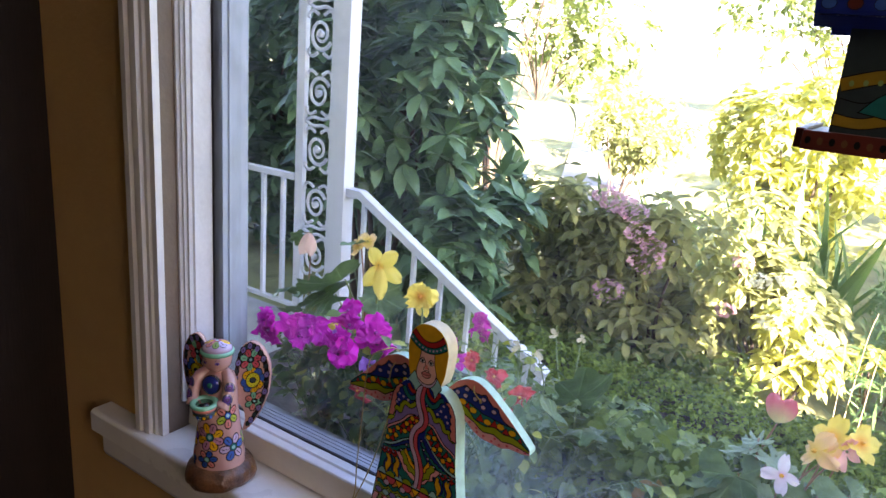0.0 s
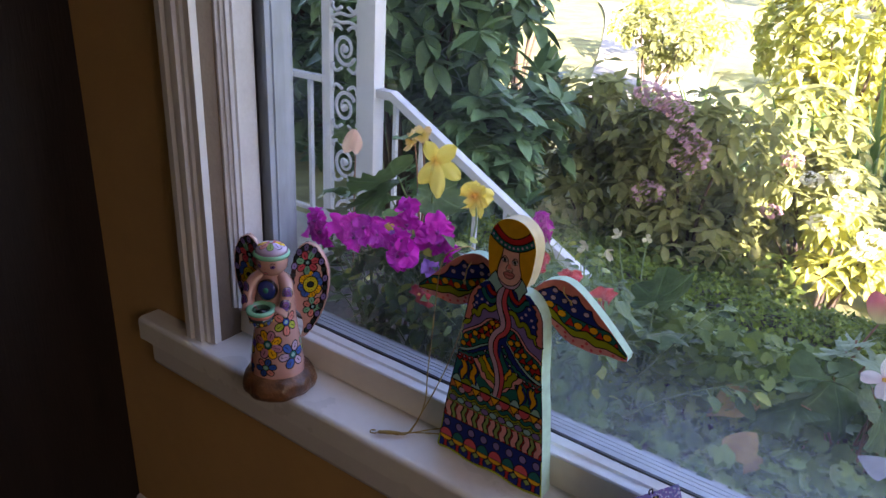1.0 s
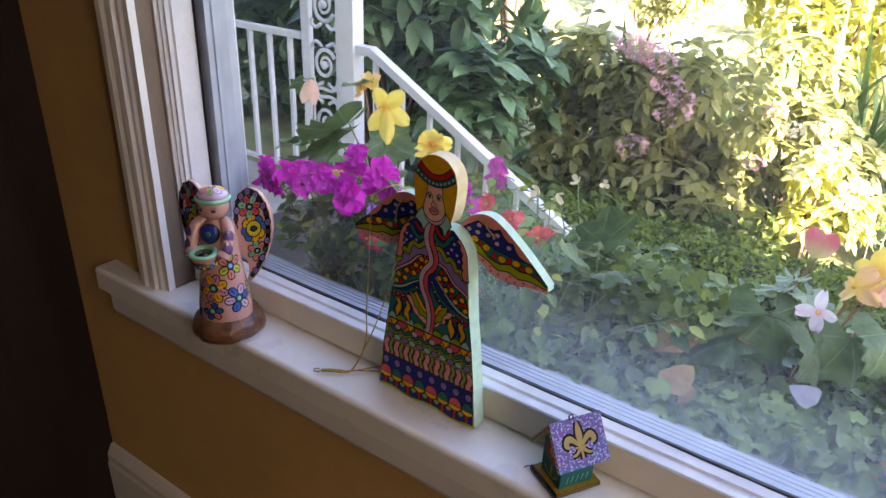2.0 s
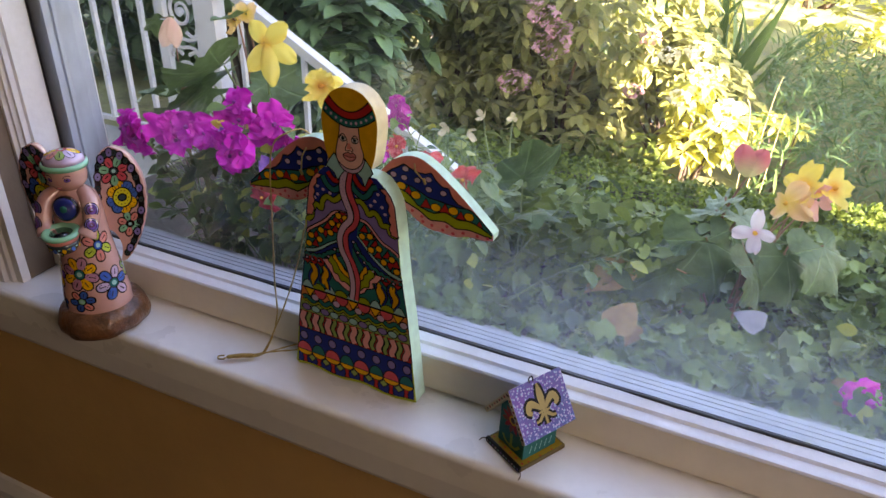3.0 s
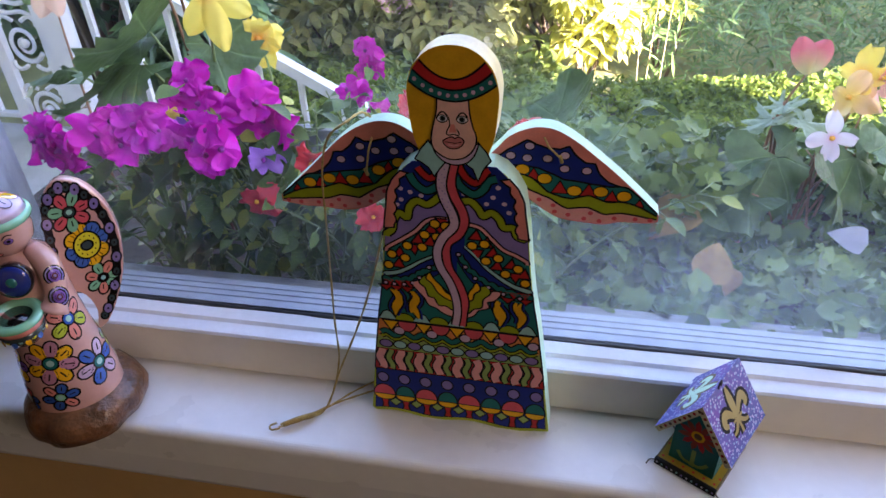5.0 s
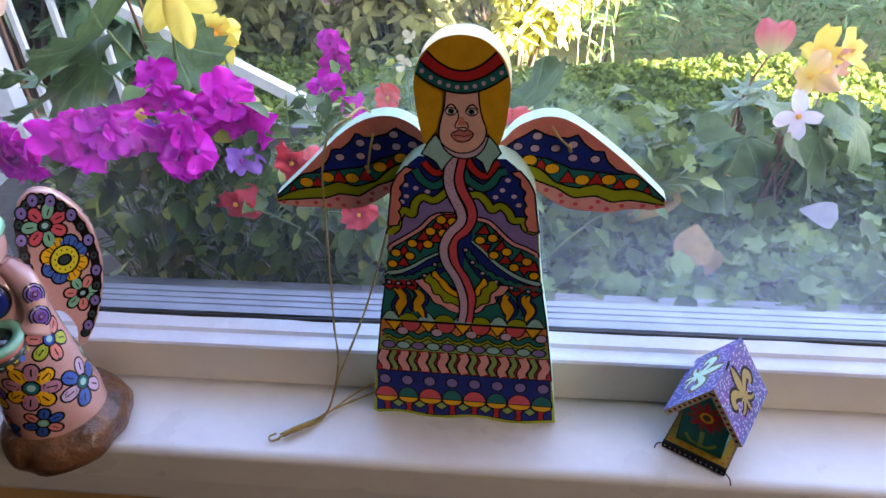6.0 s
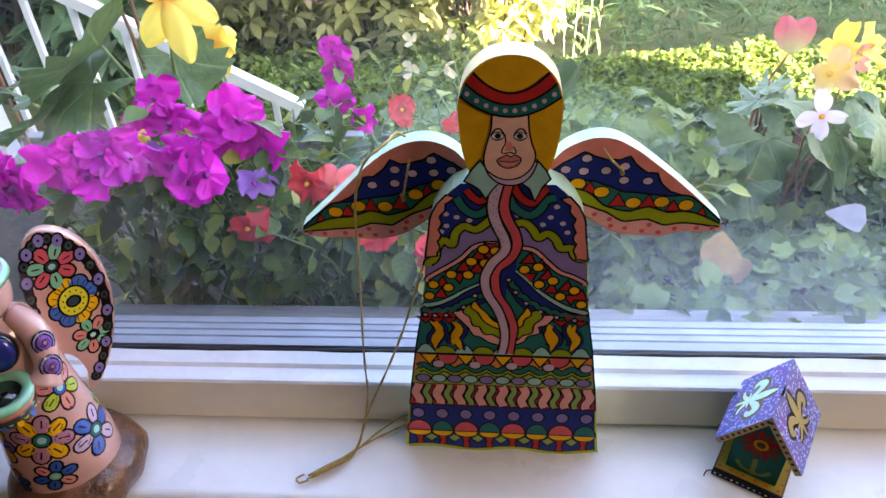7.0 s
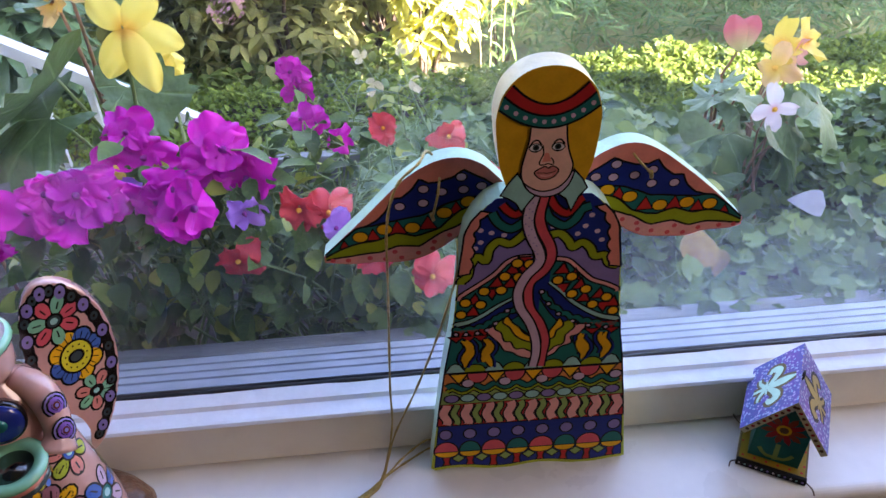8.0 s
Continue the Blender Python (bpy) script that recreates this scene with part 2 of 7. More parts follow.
PAINT_COLORS = {
    "black": (0.006, 0.006, 0.008), "navy": (0.014, 0.030, 0.23), "teal": (0.010, 0.16, 0.15), "red": (0.52, 0.03, 0.03),
    "rose_mauve": (0.50, 0.22, 0.32), "salmon": (0.74, 0.25, 0.21), "pink": (0.80, 0.37, 0.36), "rose": (0.70, 0.10, 0.13), "gold": (0.88, 0.47, 0.010),
    "hair": (0.72, 0.40, 0.012), "olive": (0.31, 0.39, 0.015), "lilac": (0.25, 0.19, 0.48), "palelilac": (0.58, 0.43, 0.60),
    "sky": (0.30, 0.60, 0.58), "slate": (0.035, 0.055, 0.06), "brick": (0.13, 0.03, 0.022), "orange": (0.72, 0.25, 0.07), "leaf": (0.26, 0.40, 0.11), "skin": (0.80, 0.49, 0.42),
    "white": (0.72, 0.70, 0.74), "mint": (0.50, 0.74, 0.58), "lip": (0.60, 0.20, 0.19), "lime": (0.44, 0.54, 0.05), "cream": (0.78, 0.66, 0.40),
    "ochre": (0.34, 0.22, 0.02), "purple": (0.22, 0.10, 0.42), "blue": (0.03, 0.10, 0.42), "royal": (0.05, 0.14, 0.50), "clay": (0.16, 0.075, 0.035), "glaze": (0.64, 0.355, 0.31), "yellow": (0.72, 0.66, 0.03), "green": (0.20, 0.52, 0.33), "bronze": (0.16, 0.12, 0.05), "tan": (0.36, 0.27, 0.10), "rust": (0.36, 0.06, 0.03),
}
PAINT = {k: material("enamel_" + k, v, 0.42, 0.14, 90, 0.08, 300, coat=0.0, spec=0.14) for k, v in PAINT_COLORS.items()}
GLAZE = {k: material("glazed_" + k, PAINT_COLORS[k], 0.12, 0.10, 60, 0.03, 120, coat=0.8) for k in PAINT_COLORS}
GLAZE["clay"] = material("brown_glazed_clay", (0.20, 0.085, 0.035), 0.3, 0.55, 55, 0.9, 110, coat=0.4, second=(0.045, 0.022, 0.012))


def glass_material():
    m = bpy.data.materials.new("window_glass")
    m.use_nodes = True
    N, L = m.node_tree.nodes, m.node_tree.links
    N.remove(N["Principled BSDF"])
    tr = N.new("ShaderNodeBsdfTransparent")
    tr.inputs[0].default_value = (0.93, 0.955, 0.95, 1)
    gl = N.new("ShaderNodeBsdfGlossy")
    gl.inputs["Roughness"].default_value = 0.015
    fr = N.new("ShaderNodeFresnel")
    fr.inputs[0].default_value = 1.5
    mix = N.new("ShaderNodeMixShader")
    L.new(fr.outputs[0], mix.inputs[0])
    L.new(tr.outputs[0], mix.inputs[1])
    L.new(gl.outputs[0], mix.inputs[2])
    # thin dusty coat in wiped streaks; the veil below shares its shader
    df = N.new("ShaderNodeBsdfTranslucent")
    df.inputs[0].default_value = (0.72, 0.80, 0.92, 1)
    tc = N.new("ShaderNodeTexCoord")
    mp = N.new("ShaderNodeMapping")
    mp.inputs["Rotation"].default_value = (0, 0.6, 0)
    mp.inputs["Scale"].default_value = (2.2, 1, 5.0)
    ns = N.new("ShaderNodeTexNoise")
    ns.inputs["Scale"].default_value, ns.inputs["Detail"].default_value = 1.6, 4
    rg = N.new("ShaderNodeMapRange")
    rg.inputs["From Min"].default_value, rg.inputs["From Max"].default_value = 0.35, 0.75
    rg.inputs["To Min"].default_value, rg.inputs["To Max"].default_value = 0.002, 0.016
    L.new(tc.outputs["Object"], mp.inputs[0])
    L.new(mp.outputs[0], ns.inputs["Vector"])
    L.new(ns.outputs["Fac"], rg.inputs["Value"])
    dust_veil = N.new("ShaderNodeMixShader")
    # denser at the lower right: the sill's bluish reflection painted into the pane
    sp = N.new("ShaderNodeSeparateXYZ")
    L.new(tc.outputs["Object"], sp.inputs[0])
    low = N.new("ShaderNodeMapRange")
    low.interpolation_type = "SMOOTHSTEP"
    low.inputs["From Min"].default_value, low.inputs["From Max"].default_value = 0.86, 0.74
    L.new(sp.outputs[2], low.inputs["Value"])
    side = N.new("ShaderNodeMapRange")
    side.interpolation_type = "SMOOTHSTEP"
    side.inputs["From Min"].default_value, side.inputs["From Max"].default_value = -0.10, 0.25
    L.new(sp.outputs[0], side.inputs["Value"])
    veil = N.new("ShaderNodeMath")
    veil.operation = "MULTIPLY"
    L.new(low.outputs[0], veil.inputs[0])
    L.new(side.outputs[0], veil.inputs[1])
    both = N.new("ShaderNodeMath")
    both.operation = "MULTIPLY_ADD"
    both.inputs[1].default_value = 0.06
    L.new(veil.outputs[0], both.inputs[0])
    L.new(rg.outputs[0], both.inputs[2])
    L.new(both.outputs[0], dust_veil.inputs[0])
    L.new(mix.outputs[0], dust_veil.inputs[1])
    L.new(df.outputs[0], dust_veil.inputs[2])
    L.new(dust_veil.outputs[0], N["Material Output"].inputs["Surface"])
    return m


def dotted_material():
    """Purple and blue roof paint stippled with pale dots."""
    m = material("stippled_purple_paint", (0.16, 0.06, 0.30), 0.5, 0.2, 50, second=(0.03, 0.10, 0.30))
    N, L = m.node_tree.nodes, m.node_tree.links
    b = N["Principled BSDF"]
    old = b.inputs["Base Color"].links[0].from_socket
    vor = N.new("ShaderNodeTexVoronoi")
    vor.inputs["Scale"].default_value = 400
    tc = N.new("ShaderNodeTexCoord")
    L.new(tc.outputs["Object"], vor.inputs["Vector"])
    lt = N.new("ShaderNodeMath")
    lt.operation = "LESS_THAN"
    lt.inputs[1].default_value = 0.37
    L.new(vor.outputs["Distance"], lt.inputs[0])
    mx = N.new("ShaderNodeMix")
    mx.data_type = "RGBA"
    L.new(lt.outputs[0], mx.inputs[0])
    L.new(old, mx.inputs[6])
    sep = N.new("ShaderNodeMix")
    sep.data_type = "RGBA"
    sep.inputs[6].default_value, sep.inputs[7].default_value = (0.50, 0.33, 0.60, 1), (0.22, 0.42, 0.62, 1)
    L.new(vor.outputs["Color"], sep.inputs[0])
    L.new(sep.outputs[2], mx.inputs[7])
    L.new(mx.outputs[2], b.inputs["Base Color"])
    return m


GLASS = glass_material()
DOTTED = dotted_material()


# ---- mesh helpers ----
def part(name, bm, mats, parent=None, label="", smooth=False):
    """Links a bmesh as one mesh object, under a thing if one is given."""
    me = bpy.data.meshes.new(name)
    bmesh.ops.recalc_face_normals(bm, faces=bm.faces)
    bm.to_mesh(me)
    bm.free()
    for mt in (mats if isinstance(mats, (list, tuple)) else [mats]):
        me.materials.append(mt)
    if smooth:
        for p in me.polygons:
            p.use_smooth = True
    ob = new(name, me)
    if parent:
        ob.parent = parent
    if label:
        tagged(ob, label)
    return ob


def raw(name, verts, faces, mat, parent=None, smooth=False):
    me = bpy.data.meshes.new(name)
    me.from_pydata(verts, [], faces)
    me.materials.append(mat)
    if smooth:
        me.polygons.foreach_set("use_smooth", [True] * len(me.polygons))
    me.update()
    ob = new(name, me)
    if parent:
        ob.parent = parent
    return ob


def box(bm, a, b, mi=0, bevel=0.0):
    a, b = Vector(a), Vector(b)
    r = bmesh.ops.create_cube(bm, size=1.0, matrix=Matrix.Translation((a + b) / 2) @ Matrix.Diagonal((*(b - a), 1)))
    fs = {f for v in r["verts"] for f in v.link_faces}
    for f in fs:
        f.material_index = mi
    if bevel:
        es = {e for v in r["verts"] for e in v.link_edges}
        g = bmesh.ops.bevel(bm, geom=list(es), offset=bevel, segments=2, affect="EDGES", profile=0.6)
        for f in g["faces"]:
            f.material_index = mi


def prism(bm, pts, axis, lo, hi, mi=0, place=None):
    """Extrudes a closed outline of 2D points along an axis: 'x' takes (y, z), 'y' takes (x, z), 'z' takes (x, y)."""
    def p3(p, w):
        v = Vector((w, *p)) if axis == "x" else Vector((p[0], w, p[1])) if axis == "y" else Vector((*p, w))
        return place @ v if place else v
    a = [bm.verts.new(p3(p, lo)) for p in pts]
    b = [bm.verts.new(p3(p, hi)) for p in pts]
    n = len(pts)
    fs = [bm.faces.new(a), bm.faces.new(list(reversed(b)))]
    for i in range(n):
        fs.append(bm.faces.new((a[i], b[i], b[(i + 1) % n], a[(i + 1) % n])))
    for f in fs:
        f.material_index = mi
    return fs


def tube(bm, pts, radii, seg=8, mi=0, cap=True):
    pts = [Vector(p) for p in pts]
    rings = []
    side = None
    for i, p in enumerate(pts):
        d = (pts[min(i + 1, len(pts) - 1)] - pts[max(i - 1, 0)]).normalized()
        if side is None:
            side = d.orthogonal().normalized()
        side = (side - d * side.dot(d)).normalized()
        up = d.cross(side)
        r = radii[i] if isinstance(radii, (list, tuple)) else radii
        rings.append([bm.verts.new(p + r * (math.cos(t) * side + math.sin(t) * up)) for t in [2 * math.pi * k / seg for k in range(seg)]])
    fs = []
    for a, b in zip(rings, rings[1:]):
        for k in range(seg):
            fs.append(bm.faces.new((a[k], a[(k + 1) % seg], b[(k + 1) % seg], b[k])))
    if cap:
        fs += [bm.faces.new(list(reversed(rings[0]))), bm.faces.new(rings[-1])]
    for f in fs:
        f.material_index = mi
        f.smooth = True


def lathe(bm, profile, seg=32, mi=0, place=None, wob=0.0, squash=1.0, seed=0):
    rings = []
    for j, (r, z) in enumerate(profile):
        ring = []
        for k in range(seg):
            t = 2 * math.pi * k / seg
            rr = r * (1 + wob * noise.noise((2 * math.cos(t) + seed, 2 * math.sin(t), z * 30)))
            v = Vector((rr * math.cos(t), rr * math.sin(t) * squash, z))
            ring.append(bm.verts.new(place @ v if place else v))
        rings.append(ring)
    fs = []
    for a, b in zip(rings, rings[1:]):
        for k in range(seg):
            fs.append(bm.faces.new((a[k], a[(k + 1) % seg], b[(k + 1) % seg], b[k])))
    fs += [bm.faces.new(list(reversed(rings[0]))), bm.faces.new(rings[-1])]
    for f in fs:
        f.material_index = mi
        f.smooth = True


def smooth_path(pts, n=6, closed=False):
    """Catmull-Rom points through the given ones."""
    pts = [Vector(p) for p in pts]
    out = []
    m = len(pts)
    for i in range(m if closed else m - 1):
        p0 = pts[i - 1] if (closed or i > 0) else pts[0]
        p1, p2 = pts[i], pts[(i + 1) % m]
        p3 = pts[(i + 2) % m] if (closed or i + 2 < m) else pts[-1]
        for k in range(n):
            t = k / n
            out.append(0.5 * (2 * p1 + (p2 - p0) * t + (2 * p0 - 5 * p1 + 4 * p2 - p3) * t * t + (3 * p1 - p0 - 3 * p2 + p3) * t ** 3))
    if not closed:
        out.append(pts[-1])
    return out


class Brush:
    """Lays flat painted shapes on a surface. place(x, z, lift) gives the point; units are those of the drawing."""
    STEP = 0.00004

    def __init__(self, bm, slots, place, line=0.8, curved=False):
        self.bm, self.slots, self.place, self.line, self.curved = bm, slots, place, line, curved

    def face(self, pts, mat, layer):
        if self.curved:
            n = len(pts)
            c = sum((Vector(p[:2]) for p in pts), Vector((0, 0))) / n
            up = self.STEP * (layer + 1)
            rings = [[self.bm.verts.new(self.place(*(c.lerp(Vector(p[:2]), k)), up)) for p in pts] for k in (0.5, 1.0)]
            mid = self.bm.verts.new(self.place(c.x, c.y, up))
            fs = [self.bm.faces.new((mid, rings[0][i], rings[0][(i + 1) % n])) for i in range(n)]
            fs += [self.bm.faces.new((rings[0][i], rings[1][i], rings[1][(i + 1) % n], rings[0][(i + 1) % n])) for i in range(n)]
            for f in fs:
                f.material_index = self.slots.index(mat)
                f.smooth = True
            return
        try:
            f = self.bm.faces.new([self.bm.verts.new(self.place(p[0], p[1], self.STEP * (layer + 1))) for p in pts])
            f.material_index = self.slots.index(mat)
        except ValueError:
            pass

    def grown(self, pts, w):
        n = len(pts)
        area = sum(pts[i][0] * pts[(i + 1) % n][1] - pts[(i + 1) % n][0] * pts[i][1] for i in range(n))
        s = 1 if area > 0 else -1
        out = []
        for i in range(n):
            a, b, c = Vector(pts[i - 1][:2]), Vector(pts[i][:2]), Vector(pts[(i + 1) % n][:2])
            d1, d2 = (b - a), (c - b)
            if d1.length < 1e-9 or d2.length < 1e-9:
                out.append(b)
                continue
            d1.normalize(), d2.normalize()
            nn = Vector((d1.y + d2.y, -d1.x - d2.x))
            if nn.length < 1e-6:
                out.append(b)
                continue
            nn.normalize()
            k = max(nn.dot(Vector((d1.y, -d1.x))), 0.45)
            out.append(b + s * nn * (w / k))
        return out

    def fill(self, pts, mat, layer, line=True):
        if line:
            self.face(self.grown(pts, self.line), "black", layer)
        self.face(pts, mat, layer + 0.5)

    def disc(self, x, z, rx, rz, mat, layer, line=True, a0=0.0, a1=360.0, n=16):
        full = a1 - a0 >= 359
        k = n if full else n + 1
        pts = [(x + rx * math.cos(radians(a0 + (a1 - a0) * i / n)), z + rz * math.sin(radians(a0 + (a1 - a0) * i / n))) for i in range(k)]
        self.fill(pts, mat, layer, line)

    def ribbon(self, pts, w, mat, layer, line=True):
        pts = [Vector(p) for p in pts]
        up, dn = [], []
        for i, p in enumerate(pts):
            d = (pts[min(i + 1, len(pts) - 1)] - pts[max(i - 1, 0)]).normalized()
            nn = Vector((-d.y, d.x))
            ww = w[i] if isinstance(w, list) else w
            up.append(p + nn * ww / 2)
            dn.append(p - nn * ww / 2)
        if line:
            for i in range(len(pts) - 1):
                d1, d2 = self.line, self.line
                a, b = up[i] - dn[i], up[i + 1] - dn[i + 1]
                a = a.normalized() if a.length else a
                b = b.normalized() if b.length else b
                self.face([up[i] + a * d1, up[i + 1] + b * d2, dn[i + 1] - b * d2, dn[i] - a * d1], "black", layer)
        for i in range(len(pts) - 1):
            self.face([up[i], up[i + 1], dn[i + 1], dn[i]], mat, layer + 0.5)


# ---- the room ----
SILL = 0.65
WX0, WX1, WZ1 = -0.370, 1.75, 2.15          # clear opening of the window in the wall
GX0 = -0.334                   # edge of the glass


def slab(name, a, b, mat, label, bevel=0.0, category=""):
    bm = bmesh.new()
    box(bm, a, b, 0, bevel)
    return tagged(part(name, bm, mat), label, category or name.split("_")[0], kind="structure")


slab("floor", (-0.75, -3.3, -0.06), (2.4, 0.05, 0.0), FLOORW, "dark stained wooden floor boards of the room")
slab("ceiling", (-0.75, -3.3, 2.5), (2.4, -0.06, 2.56), CEIL, "plain pale painted ceiling of the room")
bm = bmesh.new()
box(bm, (-0.65, -0.068, -0.06), (WX0 - 0.012, 0.06, 2.5))
box(bm, (WX1 + 0.012, -0.068, -0.06), (2.299, 0.06, 2.5))
box(bm, (WX0 - 0.012, -0.068, -0.06), (WX1 + 0.012, 0.03, SILL - 0.04))
box(bm, (WX0 - 0.012, -0.068, WZ1 + 0.012), (WX1 + 0.012, 0.06, 2.5))
tagged(part("wall_north", bm, WALL), "tan painted plaster wall round the picture window", "wall", kind="structure")
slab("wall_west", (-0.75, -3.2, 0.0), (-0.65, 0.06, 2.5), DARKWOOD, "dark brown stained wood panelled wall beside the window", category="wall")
# out of view; its opening is made up to hold the fill lamp
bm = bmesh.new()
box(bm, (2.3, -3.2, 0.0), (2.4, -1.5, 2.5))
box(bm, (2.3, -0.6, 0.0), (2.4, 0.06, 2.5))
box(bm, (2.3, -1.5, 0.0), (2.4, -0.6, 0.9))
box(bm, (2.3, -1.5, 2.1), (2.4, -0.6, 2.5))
tagged(part("wall_east", bm, WALL), "tan painted plaster wall with an added side opening", "wall", kind="structure")
# added blind closing the made-up opening behind the lamp
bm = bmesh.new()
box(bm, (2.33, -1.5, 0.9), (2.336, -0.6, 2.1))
tagged(part("added_blind", bm, WHITE), "unseen white blind closing the added side opening", "blind", kind="structure")
bm = bmesh.new()
box(bm, (-0.65, -3.3, 0.0), (2.3, -3.2, 2.5))
tagged(part("wall_south", bm, WALL), "tan painted plaster wall at the back of the room", "wall", kind="structure")

# baseboard with a moulded top edge
bm = bmesh.new()
prism(bm, [(-0.068, 0.0), (-0.086, 0.0), (-0.086, 0.175), (-0.083, 0.182), (-0.083, 0.196), (-0.078, 0.206), (-0.074, 0.214), (-0.068, 0.216)], "x", -0.648, 2.298)
tagged(part("baseboard", bm, WHITE), "white painted baseboard with moulded top edge", "baseboard", kind="structure")

# stool board and apron
bm = bmesh.new()
nose = [(-0.096 - 0.007 * math.sin(radians(a)), 0.643 + 0.007 * math.cos(radians(a))) for a in range(0, 91, 15)]
prism(bm, nose[::-1] + [(-0.03, SILL), (-0.03, 0.612), (-0.100, 0.612), (-0.103, 0.615)], "x", -0.518, 2.0)
tagged(part("window_stool", bm, SILLW), "glossy white painted window sill board with rounded nose", "window sill", kind="structure")
bm = bmesh.new()
prism(bm, [(-0.068, 0.611), (-0.0985, 0.611), (-0.0985, 0.585), (-0.095, 0.577), (-0.086, 0.573), (-0.068, 0.573)], "x", -0.495, 1.95)
tagged(part("apron_trim", bm, WHITE), "white painted apron moulding under the sill", "trim", kind="structure")


def casing_profile(x0, s):
    """Moulded casing, from its outer edge inwards."""
    pts = [(0.0, -0.0685), (0.0, -0.088), (0.004, -0.091), (0.014, -0.091), (0.016, -0.086), (0.021, -0.086), (0.024, -0.089), (0.032, -0.088), (0.034, -0.083), (0.040, -0.083), (0.043, -0.080), (0.052, -0.079), (0.052, -0.0685)]
    return [(x0 + s * x, y) for x, y in pts]


bm = bmesh.new()
prism(bm, casing_profile(WX0 - 0.052, 1), "z", SILL + 0.0005, WZ1 + 0.052)
tagged(part("casing_trim_left", bm, WHITE), "white painted moulded window casing standing on the sill", "trim", kind="structure")
bm = bmesh.new()
prism(bm, casing_profile(WX1 + 0.052, -1), "z", SILL + 0.0005, WZ1 + 0.052)
tagged(part("casing_trim_right", bm, WHITE), "white painted moulded window casing standing on the sill", "trim", kind="structure")
bm = bmesh.new()
box(bm, (WX0, -0.089, WZ1), (WX1, -0.0685, WZ1 + 0.05), 0, 0.004)
tagged(part("casing_trim_top", bm, WHITE), "white painted window head casing", "trim", kind="structure")

# the window: jambs, riser, sash mouldings, outer frame, pane
window = tagged(new("window_1"), "large white-framed picture window with dusty glass", "window", kind="structure")
# this jamb is browner than the others to carry its shade
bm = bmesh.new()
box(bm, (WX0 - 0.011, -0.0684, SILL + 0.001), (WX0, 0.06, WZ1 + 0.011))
part("jamb", bm, REVEAL_SHADED, window, "window reveal with its shade put into a brown colour")
bm = bmesh.new()
box(bm, (WX1, -0.0684, SILL + 0.001), (WX1 + 0.011, 0.06, WZ1 + 0.011))
part("jamb", bm, WHITE, window)
bm = bmesh.new()
box(bm, (WX0, -0.0684, WZ1), (WX1, 0.06, WZ1 + 0.011))
part("head_jamb", bm, WHITE, window)
# lower rail, seen from the room: a plain riser, then stepped beads up to the glass
bm = bmesh.new()
prism(bm, [(-0.0298, 0.615), (-0.0298, 0.652), (-0.034, 0.654), (-0.0315, 0.6885), (-0.0200, 0.6885), (-0.0200, 0.615)], "x", WX0, WX1)
part("riser", bm, CREAMW, window, "cream-white painted riser board")
bm = bmesh.new()
prism(bm, [(-0.0198, 0.640), (-0.0198, 0.6887), (-0.0318, 0.6889), (-0.0330, 0.6908), (-0.0316, 0.6926), (-0.0290, 0.6930), (-0.0278, 0.6906), (-0.0178, 0.6912), (-0.0160, 0.6942), (-0.0050, 0.6958), (-0.00125, 0.6950), (-0.00125, 0.640)], "x", WX0, WX1)
part("bottom_rail", bm, SASH, window)
bm = bmesh.new()
prism(bm, [(WX0, -0.046), (WX0 + 0.004, -0.046), (WX0 + 0.0055, -0.042), (WX0 + 0.009, -0.042), (WX0 + 0.0105, -0.038), (WX0 + 0.014, -0.038), (WX0 + 0.0155, -0.033), (WX0 + 0.018, -0.031), (WX0 + 0.021, -0.003), (WX0, -0.003)], "z", 0.6965, WZ1)
part("stile", bm, SASH, window)
bm = bmesh.new()
prism(bm, [(WX1, -0.046), (WX1 - 0.023, -0.033), (WX1 - 0.037, -0.003), (WX1, -0.003)], "z", 0.6965, WZ1)
part("stile", bm, SASH, window)
bm = bmesh.new()
box(bm, (WX0 + 0.022, -0.035, WZ1 - 0.037), (WX1 - 0.037, -0.003, WZ1))
part("top_rail", bm, SASH, window)
# gasket
rg = random.Random(5)
bm = bmesh.new()
n = 90
pts = [(WX0 + 0.022 + (WX1 - 0.059 - WX0) * i / n, -0.0032 + 0.0004 * rg.uniform(-1, 1), 0.6952 + 0.0007 * rg.uniform(-1, 1)) for i in range(n + 1)]
tube(bm, pts, [0.0017 + 0.0006 * rg.random() for _ in pts], 6)
part("gasket", bm, GASKET, window, "worn black rubber gasket under the glass")
bm = bmesh.new()
tube(bm, [(WX0 + 0.022, -0.0024, 0.698), (WX0 + 0.022, -0.0024, WZ1 - 0.04)], 0.0012, 6)
part("gasket", bm, GASKET, window)
# outer frame beyond the pane
bm = bmesh.new()
prism(bm, [(0.00125, 0.66), (0.00125, 0.6962), (0.010, 0.6955), (0.0105, 0.6905), (0.0135, 0.6905), (0.014, 0.6935), (0.021, 0.692), (0.0215, 0.687), (0.0245, 0.687), (0.025, 0.690), (0.032, 0.6885), (0.0325, 0.6835), (0.0355, 0.6835), (0.036, 0.6865), (0.044, 0.685), (0.0445, 0.672), (0.052, 0.670), (0.053, 0.640), (0.0016, 0.625)], "x", WX0, WX1)
part("outer_sill", bm, OUTER, window, "weathered pale outer sill with ridges")
bm = bmesh.new()
